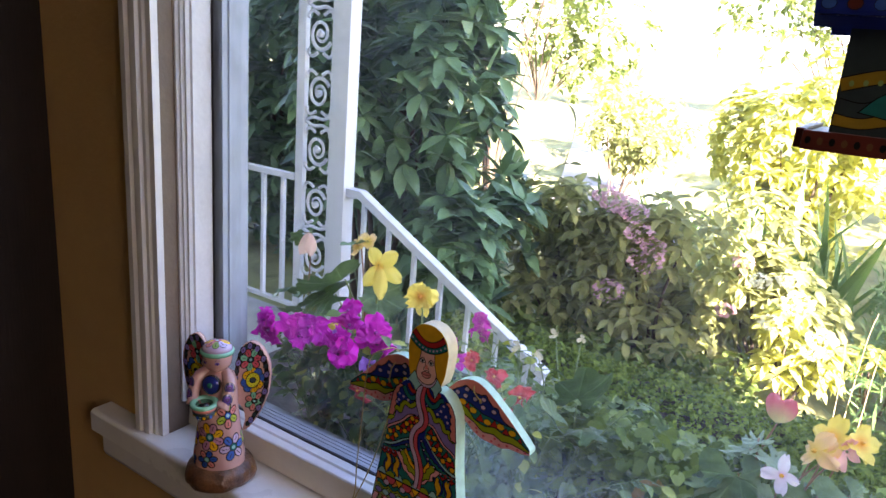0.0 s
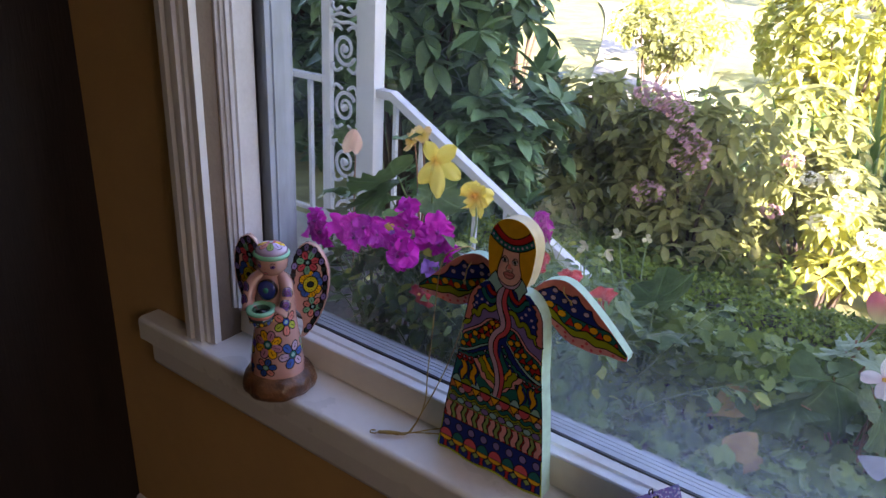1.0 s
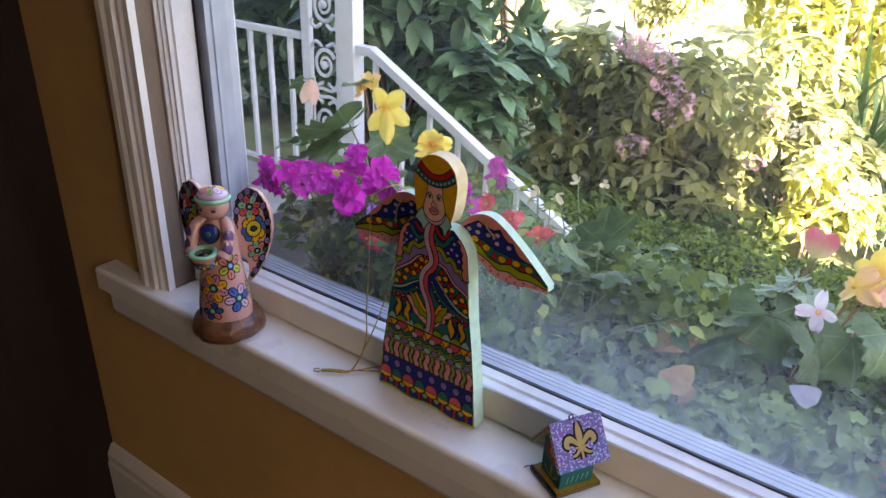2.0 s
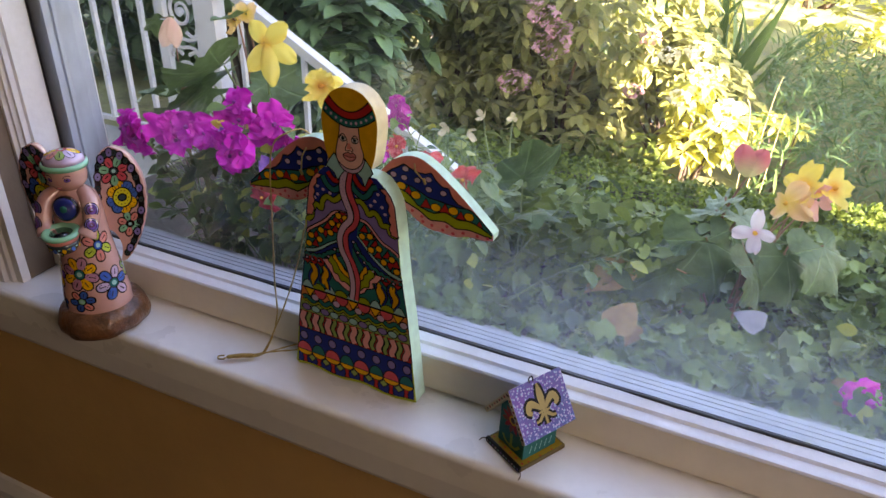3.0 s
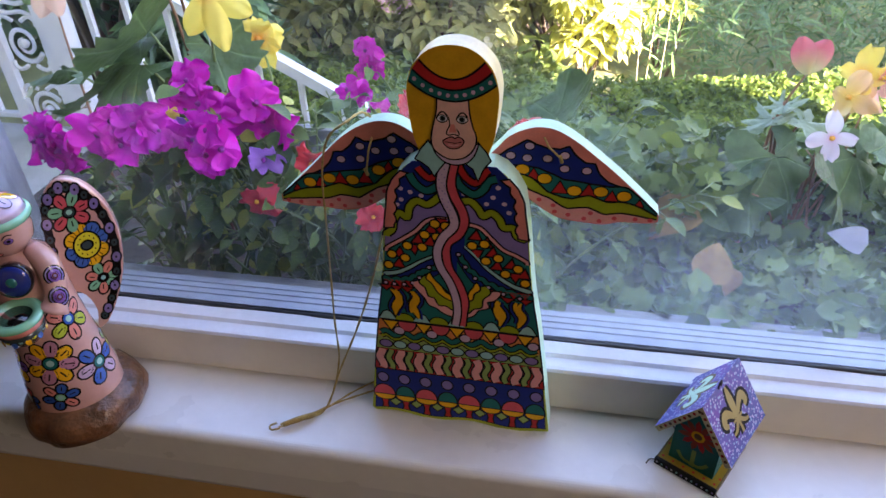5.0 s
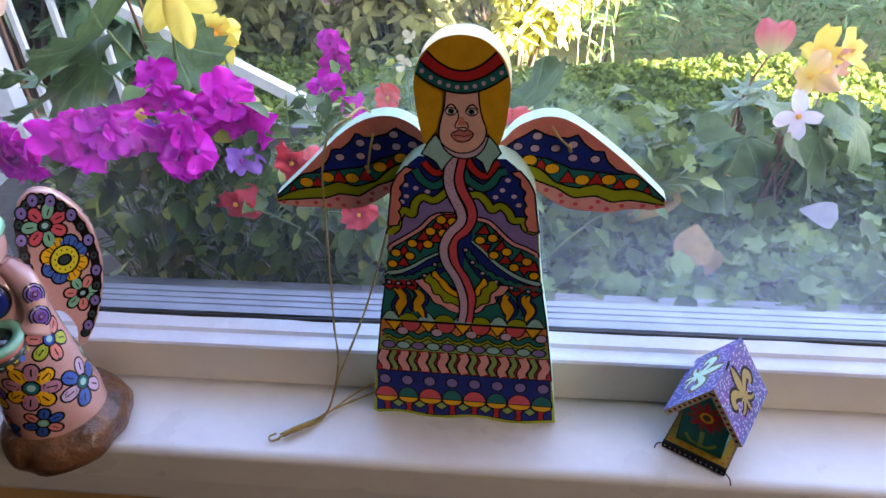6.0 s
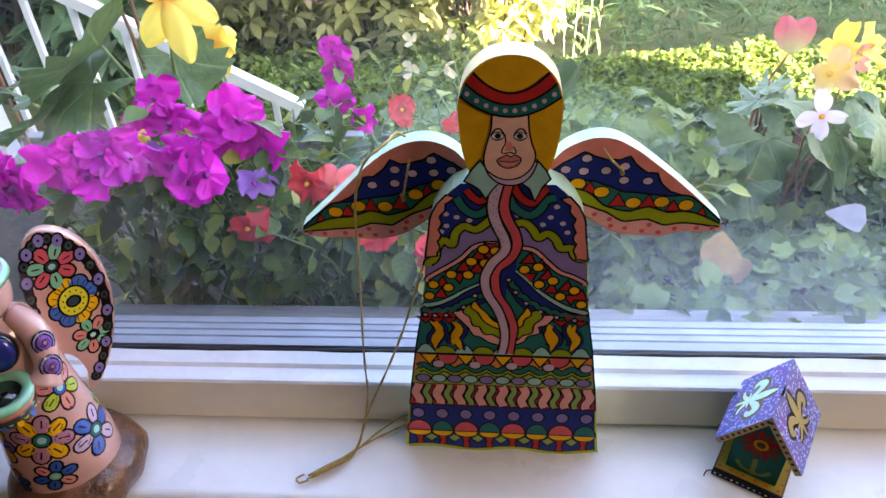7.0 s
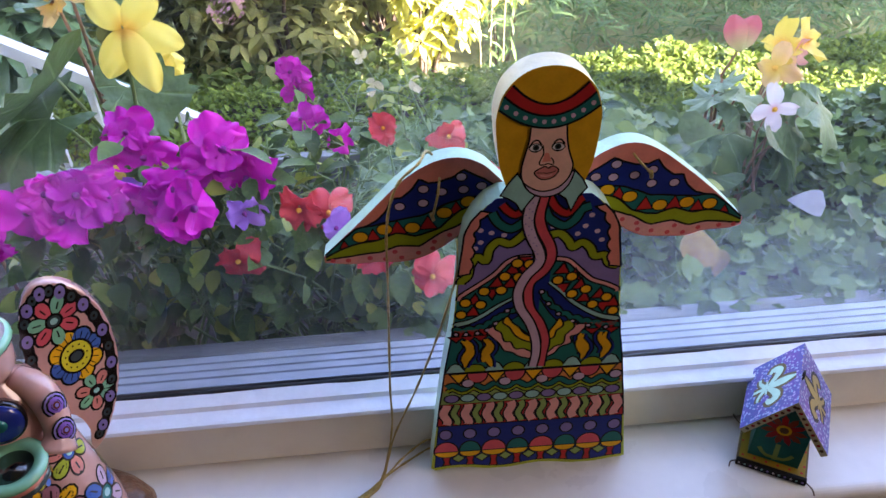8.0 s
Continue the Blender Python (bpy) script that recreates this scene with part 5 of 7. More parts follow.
def birdhouse(thing, w, d, h, eave, ridge, over, wall_mat, base_mat, flower, lily_mats, bar="navy", rim="cream"):
    """A gabled ornament: base tray, walls, two roof boards, loop; local front is -y."""
    slots = list(PAINT)
    S = slots.index
    bt = h * 0.055
    bm = bmesh.new()
    box(bm, (-w * 0.5, -d * 0.5, 0), (w * 0.5, d * 0.5, bt), S("bronze"), bt * 0.12)
    box(bm, (-w * 0.5, -d * 0.5 - bt * 0.5, -0.0002), (w * 0.5, -d * 0.5 + bt * 0.1, bt * 1.25), S(bar), bt * 0.1)
    br = Brush(bm, slots, lambda u, v, lift: Vector((u, v, bt + lift)), 0.0003)
    br.face([(-w * 0.47, -d * 0.47), (w * 0.47, -d * 0.47), (w * 0.47, d * 0.47), (-w * 0.47, d * 0.47)], base_mat, -0.5)
    for k in range(6):
        br.disc(-w * 0.42 + w * 0.168 * k, -d * 0.42, w * 0.022, w * 0.022, "red", 0, False, n=8)
        br.disc((-1 if k % 2 else 1) * w * 0.45, -d * 0.3 + d * 0.13 * k, w * 0.02, w * 0.02, "red", 0, False, n=8)
    fb = Brush(bm, slots, lambda u, v, lift: Vector((u, -d * 0.5 - bt * 0.5 - lift, v)), 0.0003)
    for k in range(12):
        fb.disc(-w * 0.45 + w * 0.082 * k, bt * 0.6, w * 0.018, bt * 0.22, (("white", "sky", "lilac") if bar == "black" else ("salmon", "clay", "rose"))[k % 3], 0, False, n=8)
    part("base", bm, [PAINT[k] for k in slots], thing, "yellow painted base with red spots and a dark beaded front edge")
    # gabled body
    bw, bd = w * 0.36, d * 0.37
    bm = bmesh.new()
    prism(bm, [(-bw, bt + 0.0002), (bw, bt + 0.0002), (bw, eave + 0.001), (0, ridge - (ridge - eave) * 0.12), (-bw, eave + 0.001)], "y", -bd, bd, S(wall_mat))
    br = Brush(bm, slots, lambda u, v, lift: Vector((u, -bd - lift, v)), 0.0004)
    if flower:
        cz = bt + (ridge - bt) * 0.46
        r = w * 0.32
        for k in range(11):
            a = 2 * math.pi * k / 11
            br.fill([(r * 0.3 * math.cos(a - 0.4), cz + r * 0.3 * math.sin(a - 0.4)), (r * 0.75 * math.cos(a - 0.2), cz + r * 0.75 * math.sin(a - 0.2)), (r * math.cos(a), cz + r * math.sin(a)), (r * 0.75 * math.cos(a + 0.2), cz + r * 0.75 * math.sin(a + 0.2)), (r * 0.3 * math.cos(a + 0.4), cz + r * 0.3 * math.sin(a + 0.4))], "red" if k % 2 else "rust", 1 + 0.2 * (k % 2), False)
        br.disc(0, cz, r * 0.33, r * 0.33, "gold", 3, False)
        br.disc(0, cz, r * 0.2, r * 0.2, "clay", 4, False)
        br.ribbon([(0, cz - r), (0.0005, bt + 0.002)], w * 0.07, "leaf", 1, False)
        for s in (-1, 1):
            br.ribbon(smooth_path([(0, bt + 0.004), (s * w * 0.14, bt + 0.005), (s * w * 0.24, bt + h * 0.13)], 4), w * 0.06, "leaf", 1.5, False)
    sb = Brush(bm, slots, lambda u, v, lift: Vector((bw + lift, u, v)), 0.0004)
    for k in range(5 if flower else 0):
        sb.ribbon([(-bd * 0.6 + k * bd * 0.3, bt + 0.004), (-bd * 0.5 + k * bd * 0.3, bt + 0.004 + h * 0.10)], w * 0.02, "sky", 1, False)
    part("body", bm, [PAINT[k] for k in slots], thing, "dark painted body with a red flower")
    # roof boards
    tk = h * 0.055
    ang = math.atan2(ridge - eave, w * 0.5)
    ln = math.hypot(w * 0.60, (ridge - eave) * 1.2)
    for s in (-1, 1):
        bm = bmesh.new()
        half = d * 0.5 * over
        # board from the ridge down
        a = Vector((0, 0, ridge))
        dn = Vector((s * math.cos(ang), 0, -math.sin(ang)))
        nr = Vector((s * math.sin(ang), 0, math.cos(ang)))
        start = 0.0 if s > 0 else tk * 0.02

        def bp(u, v, lift):
            return a + dn * u + Vector((0, v, 0)) + nr * lift
        cs = []
        for u in (start, ln):
            for v in (-half, half):
                for q in (-tk, 0):
                    mitre = tk * math.tan(ang) if (u == start and q < 0) else 0.0
                    cs.append(bm.verts.new(bp(u + mitre, v, q)))
        idx = [(0, 1, 3, 2), (4, 6, 7, 5), (0, 4, 5, 1), (2, 3, 7, 6), (0, 2, 6, 4), (1, 5, 7, 3)]
        for i, q in enumerate(idx):
            f = bm.faces.new([cs[k] for k in q])
            f.material_index = len(slots) if i == 5 else S(rim) if i in (2, 3, 1, 4) else S("gold")
        # beads on the front edge
        eb = Brush(bm, slots, lambda u, v, lift, s=s: a + dn * u + nr * (-tk + v) + Vector((0, -half - lift, 0)), 0.0003)
        for k in range(9):
            eb.disc(ln * (0.1 + 0.1 * k), tk * 0.5, tk * 0.28, tk * 0.28, "red" if k % 2 else "clay", 0, False, n=8)
        rb = Brush(bm, slots, lambda u, v, lift: bp(ln * 0.52 - v, u * (1 if s > 0 else -1), lift), 0.0002)
        lily(rb, 0, 0.0, ln * 0.78, lily_mats[0] if s < 0 else lily_mats[1], 0)
        part("roof_board", bm, [PAINT[k] for k in slots] + [DOTTED], thing, "purple stippled roof board with a painted lily")
    bm = bmesh.new()
    tube(bm, smooth_path([(0.001, -d * 0.12, ridge - 0.001), (0.001, -d * 0.15, ridge + h * 0.045), (0.001, -d * 0.08, ridge + h * 0.06), (0.001, -d * 0.05, ridge - 0.001)], 5), h * 0.008, 6)
    part("loop", bm, DARKWOOD, thing, "dark wire hanging loop")


house_small = new("painted_birdhouse")
birdhouse(house_small, 0.046, 0.052, 0.082, 0.0435, 0.0765, 1.12, "teal", "ochre", True, (("bronze", "mint"), ("black", "tan")), "black")
bm = bmesh.new()
tube(bm, smooth_path([(-0.021, 0.004, 0.004), (-0.030, 0.012, 0.005), (-0.034, 0.022, 0.012), (-0.030, 0.028, 0.017), (-0.022, 0.024, 0.014)], 6), 0.0005, 6)
part("thread", bm, BARK, house_small, "loose brown thread")
bm = bmesh.new()
tube(bm, smooth_path([(-0.022, -0.027, 0.003), (-0.026, -0.029, 0.002), (-0.0265, -0.033, 0.0008)], 5), 0.0005, 6)
part("thread", bm, BARK, house_small)
bm = bmesh.new()
tube(bm, smooth_path([(0.022, -0.027, 0.003), (0.027, -0.030, 0.002), (0.029, -0.034, 0.0008)], 5), 0.0005, 6)
part("thread", bm, BARK, house_small)
house_small.matrix_world = pose(0.247, -0.060, SILL + 0.0006, 0, 0, -30.5)
tagged(house_small, "tiny painted wooden birdhouse with purple stippled roof on the sill", "birdhouse")

house_hung = new("hanging_birdhouse")
HW, HD = 0.090, 0.100
birdhouse(house_hung, HW, HD, 0.19, 0.094, 0.149, 1.15, "slate", "clay", False, (("bronze", "red"), ("bronze", "red")), "brick", "navy")
slots = list(PAINT)
bm = bmesh.new()
br = Brush(bm, slots, lambda u, v, lift: Vector((HW * 0.36 + 0.0004 + lift, u, v)), 0.0007)
wide = HD * 0.36
br.ribbon(smooth_path([(-wide, 0.020), (-0.02, 0.019), (0, 0.023), (0.02, 0.019), (wide, 0.021)], 5), 0.007, "ochre", 0)
br.ribbon(smooth_path([(-wide, 0.029), (-0.02, 0.027), (0.0, 0.034), (wide, 0.030)], 5), 0.009, "slate", 1)
br.fill(smooth_path([(-0.022, 0.026), (-0.010, 0.038), (0.004, 0.037), (0.010, 0.028), (-0.004, 0.023)], 4), "teal", 2)
br.ribbon(smooth_path([(-wide, 0.042), (-0.012, 0.049), (0.008, 0.047), (wide, 0.050)], 5), 0.008, "ochre", 3)
for k in range(6):
    br.disc(-0.030 + 0.008 * k, 0.0435 + 0.0008 * k, 0.0016, 0.002, "leaf", 5, False, n=8)
br.disc(0.016, 0.042, 0.0075, 0.009, "brick", 6)
br.disc(0.0165, 0.038, 0.003, 0.002, "salmon", 7, False, n=10)
br.ribbon(smooth_path([(0.024, 0.032), (0.028, 0.044), (0.025, 0.056)], 4), 0.004, "brick", 6)
part("painted_scene", bm, [PAINT[k] for k in slots], house_hung, "painted band of leaves and a red figure")
bm = bmesh.new()
box(bm, (HW * 0.5 + 0.0002, -HD * 0.5, -0.0002), (HW * 0.5 + 0.006, HD * 0.5, 0.0125), slots.index("brick"), 0.001)
br = Brush(bm, slots, lambda u, v, lift: Vector((HW * 0.5 + 0.006 + lift, u, v)), 0.0003)
for k in range(14):
    br.disc(-HD * 0.46 + HD * 0.071 * k, 0.0062, 0.0019, 0.0026, "clay" if k % 2 else "black", 0, False, n=8)
part("base_edge", bm, [PAINT[k] for k in slots], house_hung, "brick-red beaded edge of the base")
bm = bmesh.new()
box(bm, (HW * 0.60 - 0.001, -HD * 0.575, 0.0835), (HW * 0.60 + 0.0035, HD * 0.575, 0.0965), slots.index("navy"), 0.001)
br = Brush(bm, slots, lambda u, v, lift: Vector((HW * 0.60 + 0.0035 + lift, u, v)), 0.0004)
for k in range(8):
    br.disc(-HD * 0.50 + HD * 0.143 * k, 0.090, 0.0042, 0.0035, "brick" if k % 2 else "royal", 0, n=10)
part("eave_board", bm, [PAINT[k] for k in slots], house_hung, "navy eave board with painted spots")
bm = bmesh.new()
tube(bm, [(0, -0.006, 0.157), (0, 0.0, 0.945)], 0.0008, 6)
part("cord", bm, CORD, house_hung, "thin hanging cord")
house_hung.matrix_world = pose(0.442, -0.075, 1.191, 0, 0, -90)
tagged(house_hung, "painted wooden birdhouse ornament hanging in front of the window", "birdhouse")
bm = bmesh.new()
tube(bm, smooth_path([(0.442, -0.0755, 2.136), (0.442, -0.072, 2.128), (0.442, -0.066, 2.134), (0.442, -0.066, 2.152)], 4), 0.0012, 6)
tagged(part("cord_hook", bm, CORD), "small brass hook in the window head", "hook")


# ---- outside: ground, path, porch ----
GROUND = -0.45


def rise(y):
    """The garden climbs gently away from the house."""
    return 0.038 * min(max(y, 0.0), 14.0)


def drift(y):
    return -0.022 * min(max(y, 0.0), 14.0)


def ground_z(x, y):
    return GROUND + rise(y) + 0.03 * noise.noise((x * 0.5, y * 0.5, 0)) * min(1, y / 2)


nx, ny = 60, 60
gx = [math.copysign(abs(-1 + 2 * i / nx) ** 2.6 * 600, -1 + 2 * i / nx) for i in range(nx + 1)]
gy = [0.095 + 900 * (j / ny) ** 3.4 for j in range(ny + 1)]
verts = [(x, y, ground_z(x, y)) for y in gy for x in gx]
back = len(verts)
verts += [(x, y, GROUND) for y in (-900, -3.7) for x in (-600, 600)]
faces = [(j * (nx + 1) + i, j * (nx + 1) + i + 1, (j + 1) * (nx + 1) + i + 1, (j + 1) * (nx + 1) + i) for j in range(ny) for i in range(nx)]
faces.append((back, back + 1, back + 3, back + 2))
tagged(raw("ground", verts, faces, GRASS_G, smooth=True), "rough garden ground of grass and soil", "ground", kind="structure")

bm = bmesh.new()
edge_l, edge_r = [], []
for k in range(25):
    t = k / 24
    c = Vector((-1.4 - 3.55 * t - 1.25 * t * t, 4.6 + 11 * t))
    wd = 0.62 + 0.08 * math.sin(5 * t)
    edge_l.append((c.x - wd, c.y))
    edge_r.append((c.x + wd, c.y))
for k in range(24):
    q = [bm.verts.new((*p, GROUND + rise(p[1]) + 0.035)) for p in (edge_l[k], edge_r[k], edge_r[k + 1], edge_l[k + 1])]
    bm.faces.new(q)
bmesh.ops.remove_doubles(bm, verts=bm.verts, dist=0.001)
tagged(part("gravel_path", bm, PATHM), "pale sunlit garden path", "path", kind="structure")

# porch slab, steps
PX, PY, PZ = -1.60, 1.70, -0.125
bm = bmesh.new()
box(bm, (-5.5, 0.092, GROUND - 0.1), (PX + 0.05, PY + 0.1, PZ), 0, 0.015)
tagged(part("porch_floor", bm, CONCRETE), "concrete porch floor slab", "porch", kind="structure")
for k in range(2):
    bm = bmesh.new()
    box(bm, (PX + 0.051 + 0.32 * k, 0.7, GROUND - 0.1), (PX + 0.05 + 0.32 * (k + 1), PY + 0.1, PZ - 0.085 * (k + 1)), 0, 0.012)
    tagged(part("porch_step", bm, CONCRETE), "concrete porch step", "step", group="porch steps", kind="structure")
bm = bmesh.new()
box(bm, (-5.6, 0.092, 2.35), (PX + 0.25, PY + 0.3, 2.5), 0, 0.02)
tagged(part("porch_roof", bm, SIDING), "pale flat porch roof", "porch roof", kind="structure")

# ornamental iron column: two flat bars, a post, scrolls between
column = new("iron_column")
TALL = 2.474
for name, x0, x1, deep, label in (("bar", -0.118, -0.072, 0.014, ""), ("bar", 0.082, 0.104, 0.012, ""), ("post", 0.122, 0.200, 0.034, "white painted square iron post")):
    bm = bmesh.new()
    box(bm, (x0, -deep, 0), (x1, deep, TALL), 0, 0.0024)
    part(name, bm, IRON, column, label)


def scroll(bm, s, flip):
    """One S-scroll with leaf tips between the bars."""
    pts = []
    for k in range(30):
        a = 0.5 + 0.36 * k
        r = 0.052 - 0.0014 * k
        pts.append((s * r * math.cos(a) * 0.92, 0, flip * r * math.sin(a)))
    tube(bm, pts, [0.007 - 0.0001 * k for k in range(30)], 7)
    lathe(bm, [(0.003, -0.012), (0.011, -0.007), (0.012, 0.0), (0.011, 0.007), (0.003, 0.012)], 10, 0, Matrix.Rotation(math.pi / 2, 4, "X"))
    for dz in (-1, 1):
        for k in (-1, 1):
            tube(bm, smooth_path([(0.012 * k, 0, dz * 0.058), (0.036 * k, 0, dz * 0.070), (0.052 * k, 0, dz * 0.060), (0.05 * k, 0, dz * 0.046)], 4), 0.0058, 6)
    tube(bm, smooth_path([(-0.055 * s, 0, -0.09), (-0.02 * s, 0, -0.078), (0.02 * s, 0, -0.082), (0.055 * s, 0, -0.07)], 4), 0.006, 6)


bm = bmesh.new()
scroll(bm, 1, 1)
bmesh.ops.scale(bm, vec=(1.34, 1.1, 1.36), verts=bm.verts)
first = part("scroll", bm, IRON, column, smooth=True)
first.location = (0.006, 0, 0.115)
for k in range(1, 10):
    o = new("scroll", first.data)
    o.parent = column
    o.matrix_basis = pose(0.006, 0, 0.115 + 0.250 * k, 0, 180 * (k % 2), 180 * (k % 2))
column.matrix_world = pose(-1.772, PY, PZ + 0.0005)
tagged(column, "white ornamental wrought iron porch column with scrolls", "column")

railing = new("porch_railing")
bm = bmesh.new()
RZ = 0.598
box(bm, (-3.6, PY - 0.017, RZ - 0.014), (-1.892, PY + 0.017, RZ + 0.014), 0, 0.0024)
part("top_rail", bm, IRON, railing)
bm = bmesh.new()
box(bm, (-3.6, PY - 0.012, -0.045), (-1.892, PY + 0.012, -0.025), 0, 0.003)
part("bottom_rail", bm, IRON, railing)
bm = bmesh.new()
box(bm, (-0.0095, -0.0095, -0.024), (0.0095, 0.0095, RZ - 0.0145))
bal = part("baluster", bm, IRON, railing)
bal.location = (-1.976, PY, 0)
for k in range(1, 14):
    o = new("baluster", bal.data)
    o.parent, o.location = railing, (-1.976 - 0.132 * k, PY, 0)
tagged(railing, "white iron porch railing with thin balusters", "railing")
stair_rail = new("stair_railing")
bm = bmesh.new()
A, B = Vector((-1.505, PY, 0.576)), Vector((-0.545, PY, 0.052))
d = (B - A).normalized()
u = Vector((-d.z, 0, d.x)) * -1
prism(bm, [(-1.571, 0.568), (-1.515, 0.566), (A.x, A.z - 0.004), (B.x, B.z - 0.02), (B.x + 0.015, B.z + 0.012), (A.x + 0.012, A.z + 0.028), (-1.505, 0.603), (-1.571, 0.604)], "y", PY - 0.022, PY + 0.022)
part("top_rail", bm, IRON, stair_rail)
for k in range(7):
    t = (k + 0.19) / 6.76
    p = A.lerp(B, t)
    bm = bmesh.new()
    box(bm, (p.x - 0.009, PY - 0.009, max(GROUND - 0.05, p.z - 0.72)), (p.x + 0.009, PY + 0.009, p.z - 0.012))
    part("baluster", bm, IRON, stair_rail)
bm = bmesh.new()
box(bm, (B.x - 0.035, PY - 0.02, GROUND - 0.05), (B.x + 0.0, PY + 0.02, B.z - 0.022), 0, 0.003)
part("newel_post", bm, IRON, stair_rail)
tagged(stair_rail, "white iron handrail sloping down beside the porch steps", "railing")

# planter box under the window
planter = new("window_box")
bm = bmesh.new()
box(bm, (-0.62, 0.0915, 0.40), (1.72, 0.108, 0.640), 0, 0.0024)
part("back_board", bm, PLANKG, planter, "weathered grey plank")
bm = bmesh.new()
box(bm, (-0.62, 0.505, 0.40), (1.72, 0.523, 0.60), 0, 0.0024)
part("front_board", bm, PLANKG, planter)
bm = bmesh.new()
box(bm, (-0.62, 0.109, 0.40), (1.72, 0.504, 0.56))
part("soil", bm, SOIL, planter, "dark potting soil")
tagged(planter, "weathered grey wooden window box planted with flowers", "planter")


# ---- leaves and flowers ----
def leaf_shape(length, width, n=5, fold=0.25, curl=0.3, lobes=0, wave=0.0, tip=0.75):
    """A leaf blade along +x from its stalk, folded on its rib; returns points and faces."""
    vs, fs = [], []
    for i in range(n + 1):
        t = i / n
        x = length * t
        w = width * 0.5 * (math.sin(math.pi * t ** tip)) ** 0.8 if 0 < t < 1 else 0.0005
        if lobes:
            w *= 1 + 0.28 * math.cos(lobes * 2 * math.pi * t)
        z = -curl * length * t * t
        zz = wave * width * math.sin(t * 9)
        vs += [(x, 0, z), (x, w, z + fold * w + zz), (x, -w, z + fold * w - zz)]
    for i in range(n):
        a, b = 3 * i, 3 * i + 3
        fs += [(a, b, b + 1, a + 1), (a, a + 2, b + 2, b)]
    return np.array(vs), fs


def round_leaf(r, lobes=5, depth=0.22, cup=0.2, n=15, skew=0.0, wave=0.08, teeth=0.0):
    """A broad palmate leaf, stalk at the origin."""
    vs, fs = [(0, 0, 0)], []
    for ring, q in ((0.45, 1), (0.8, 1), (1.0, 1)):
        for k in range(n + 1):
            a = radians(-158 + 316 * k / n)
            rr = r * (1 + depth * math.cos(lobes * a)) * (1 + skew * math.sin(a)) * ring * (1 + 0.06 * math.sin(3.7 * k) * (ring > 0.9) + teeth * (1 if k % 2 else -1) * (ring > 0.9))
            vs.append((0.55 * r + rr * math.cos(a), rr * math.sin(a) * 0.95, cup * rr * rr / r - wave * r * math.sin(5 * a) * ring ** 3 - 0.25 * ring * ring * r * max(0, math.cos(a))))
    m = n + 1
    vs[0] = (0.30 * r, 0, 0)
    for k in range(n):
        fs.append((0, 1 + k, 2 + k))
        for j in range(2):
            a = 1 + j * m + k
            fs.append((a, a + m, a + m + 1, a + 1))
    return np.array(vs), fs


def scatter(name, shape, places, turns, sizes, mat, parent=None):
    vs, fs = shape
    k = len(vs)
    allv = np.empty((len(places) * k, 3))
    allf = []
    for i, (p, m, s) in enumerate(zip(places, turns, sizes)):
        allv[i * k:(i + 1) * k] = (vs * s) @ np.array(m).T + np.array(p)
        allf += [tuple(q + i * k for q in f) for f in fs]
    return raw(name, allv.tolist(), allf, mat, parent, True)


def toward(d, spin):
    """A turn that takes the blade's +x along d, its upper side as near up as it can."""
    x = Vector(d).normalized()
    z = Vector((0, 0, 1)) - x * x.z
    z = z.normalized() if z.length > 0.05 else Vector((1, 0, 0))
    m = Matrix((x, z.cross(x), z)).transposed()
    return m @ Euler((spin, 0, 0)).to_matrix()


def shrub(name, centre, size, kind, rng, whorls, mat, leaf, per=7, label="", category="shrub", trunk=True, droop=0.25, clumps=9, stuff_scale=(0.8, 1.2)):
    """A bush: limbs from the ground, leaf whorls over uneven clumps with gaps between."""
    thing = new(name)
    c, s = Vector(centre), Vector(size)
    c += Vector((drift(c.y), 0, rise(c.y)))
    heads = []
    for k in range(clumps):
        a = rng.uniform(0, 2 * math.pi)
        h = rng.uniform(-0.75, 0.8)
        r = math.sqrt(max(0.05, 1 - h * h)) * rng.uniform(0.35, 0.8)
        heads.append((c + Vector((s.x * r * math.cos(a), s.y * r * math.sin(a), s.z * h * 0.8)), rng.uniform(0.30, 0.55)))
    bm = bmesh.new()
    foot = Vector((c.x, c.y, ground_z(c.x, c.y) - 0.12))
    for q, r in heads:
        mid = foot.lerp(q, 0.5) + Vector((rng.uniform(-.1, .1), rng.uniform(-.1, .1), 0.1)) * s.x
        w = 0.010 + 0.010 * s.z
        tube(bm, smooth_path([foot + Vector((rng.uniform(-.05, .05), rng.uniform(-.05, .05), 0)), mid, q], 4), [w, w * .9, w * .8, w * .7, w * .6, w * .5, w * .4, w * .3, w * .22], 6)
    part("trunk", bm, BARK, thing, smooth=True)
    places, turns, sizes = [], [], []
    for k in range(whorls):
        q, r = heads[k % len(heads)]
        d = Vector((rng.gauss(0, 1), rng.gauss(0, 1), rng.gauss(0.25, 1))).normalized()
        rad = rng.uniform(0.72, 1.06) if rng.random() < 0.8 else rng.uniform(0.3, 0.8)
        p = q + Vector((d.x * s.x, d.y * s.y, d.z * s.z)) * r * rad
        if p.z < ground_z(p.x, p.y) + 0.03:
            continue
        base = rng.uniform(0, 6.28)
        axis = (d + Vector((0, 0, 0.5))).normalized()
        u1 = axis.orthogonal().normalized()
        u2 = axis.cross(u1)
        for j in range(per):
            a = base + 2 * math.pi * j / per + rng.uniform(-.25, .25)
            way = (u1 * math.cos(a) + u2 * math.sin(a)) + axis * rng.uniform(-droop * 0.4, 0.55)
            places.append(p + way * 0.005)
            turns.append(toward(way, rng.uniform(-.4, .4)))
            sizes.append(rng.uniform(*stuff_scale))
    tagged(scatter("crown", leaf, places, turns, sizes, mat, thing), kind="stuff")
    return tagged(thing, label, category)


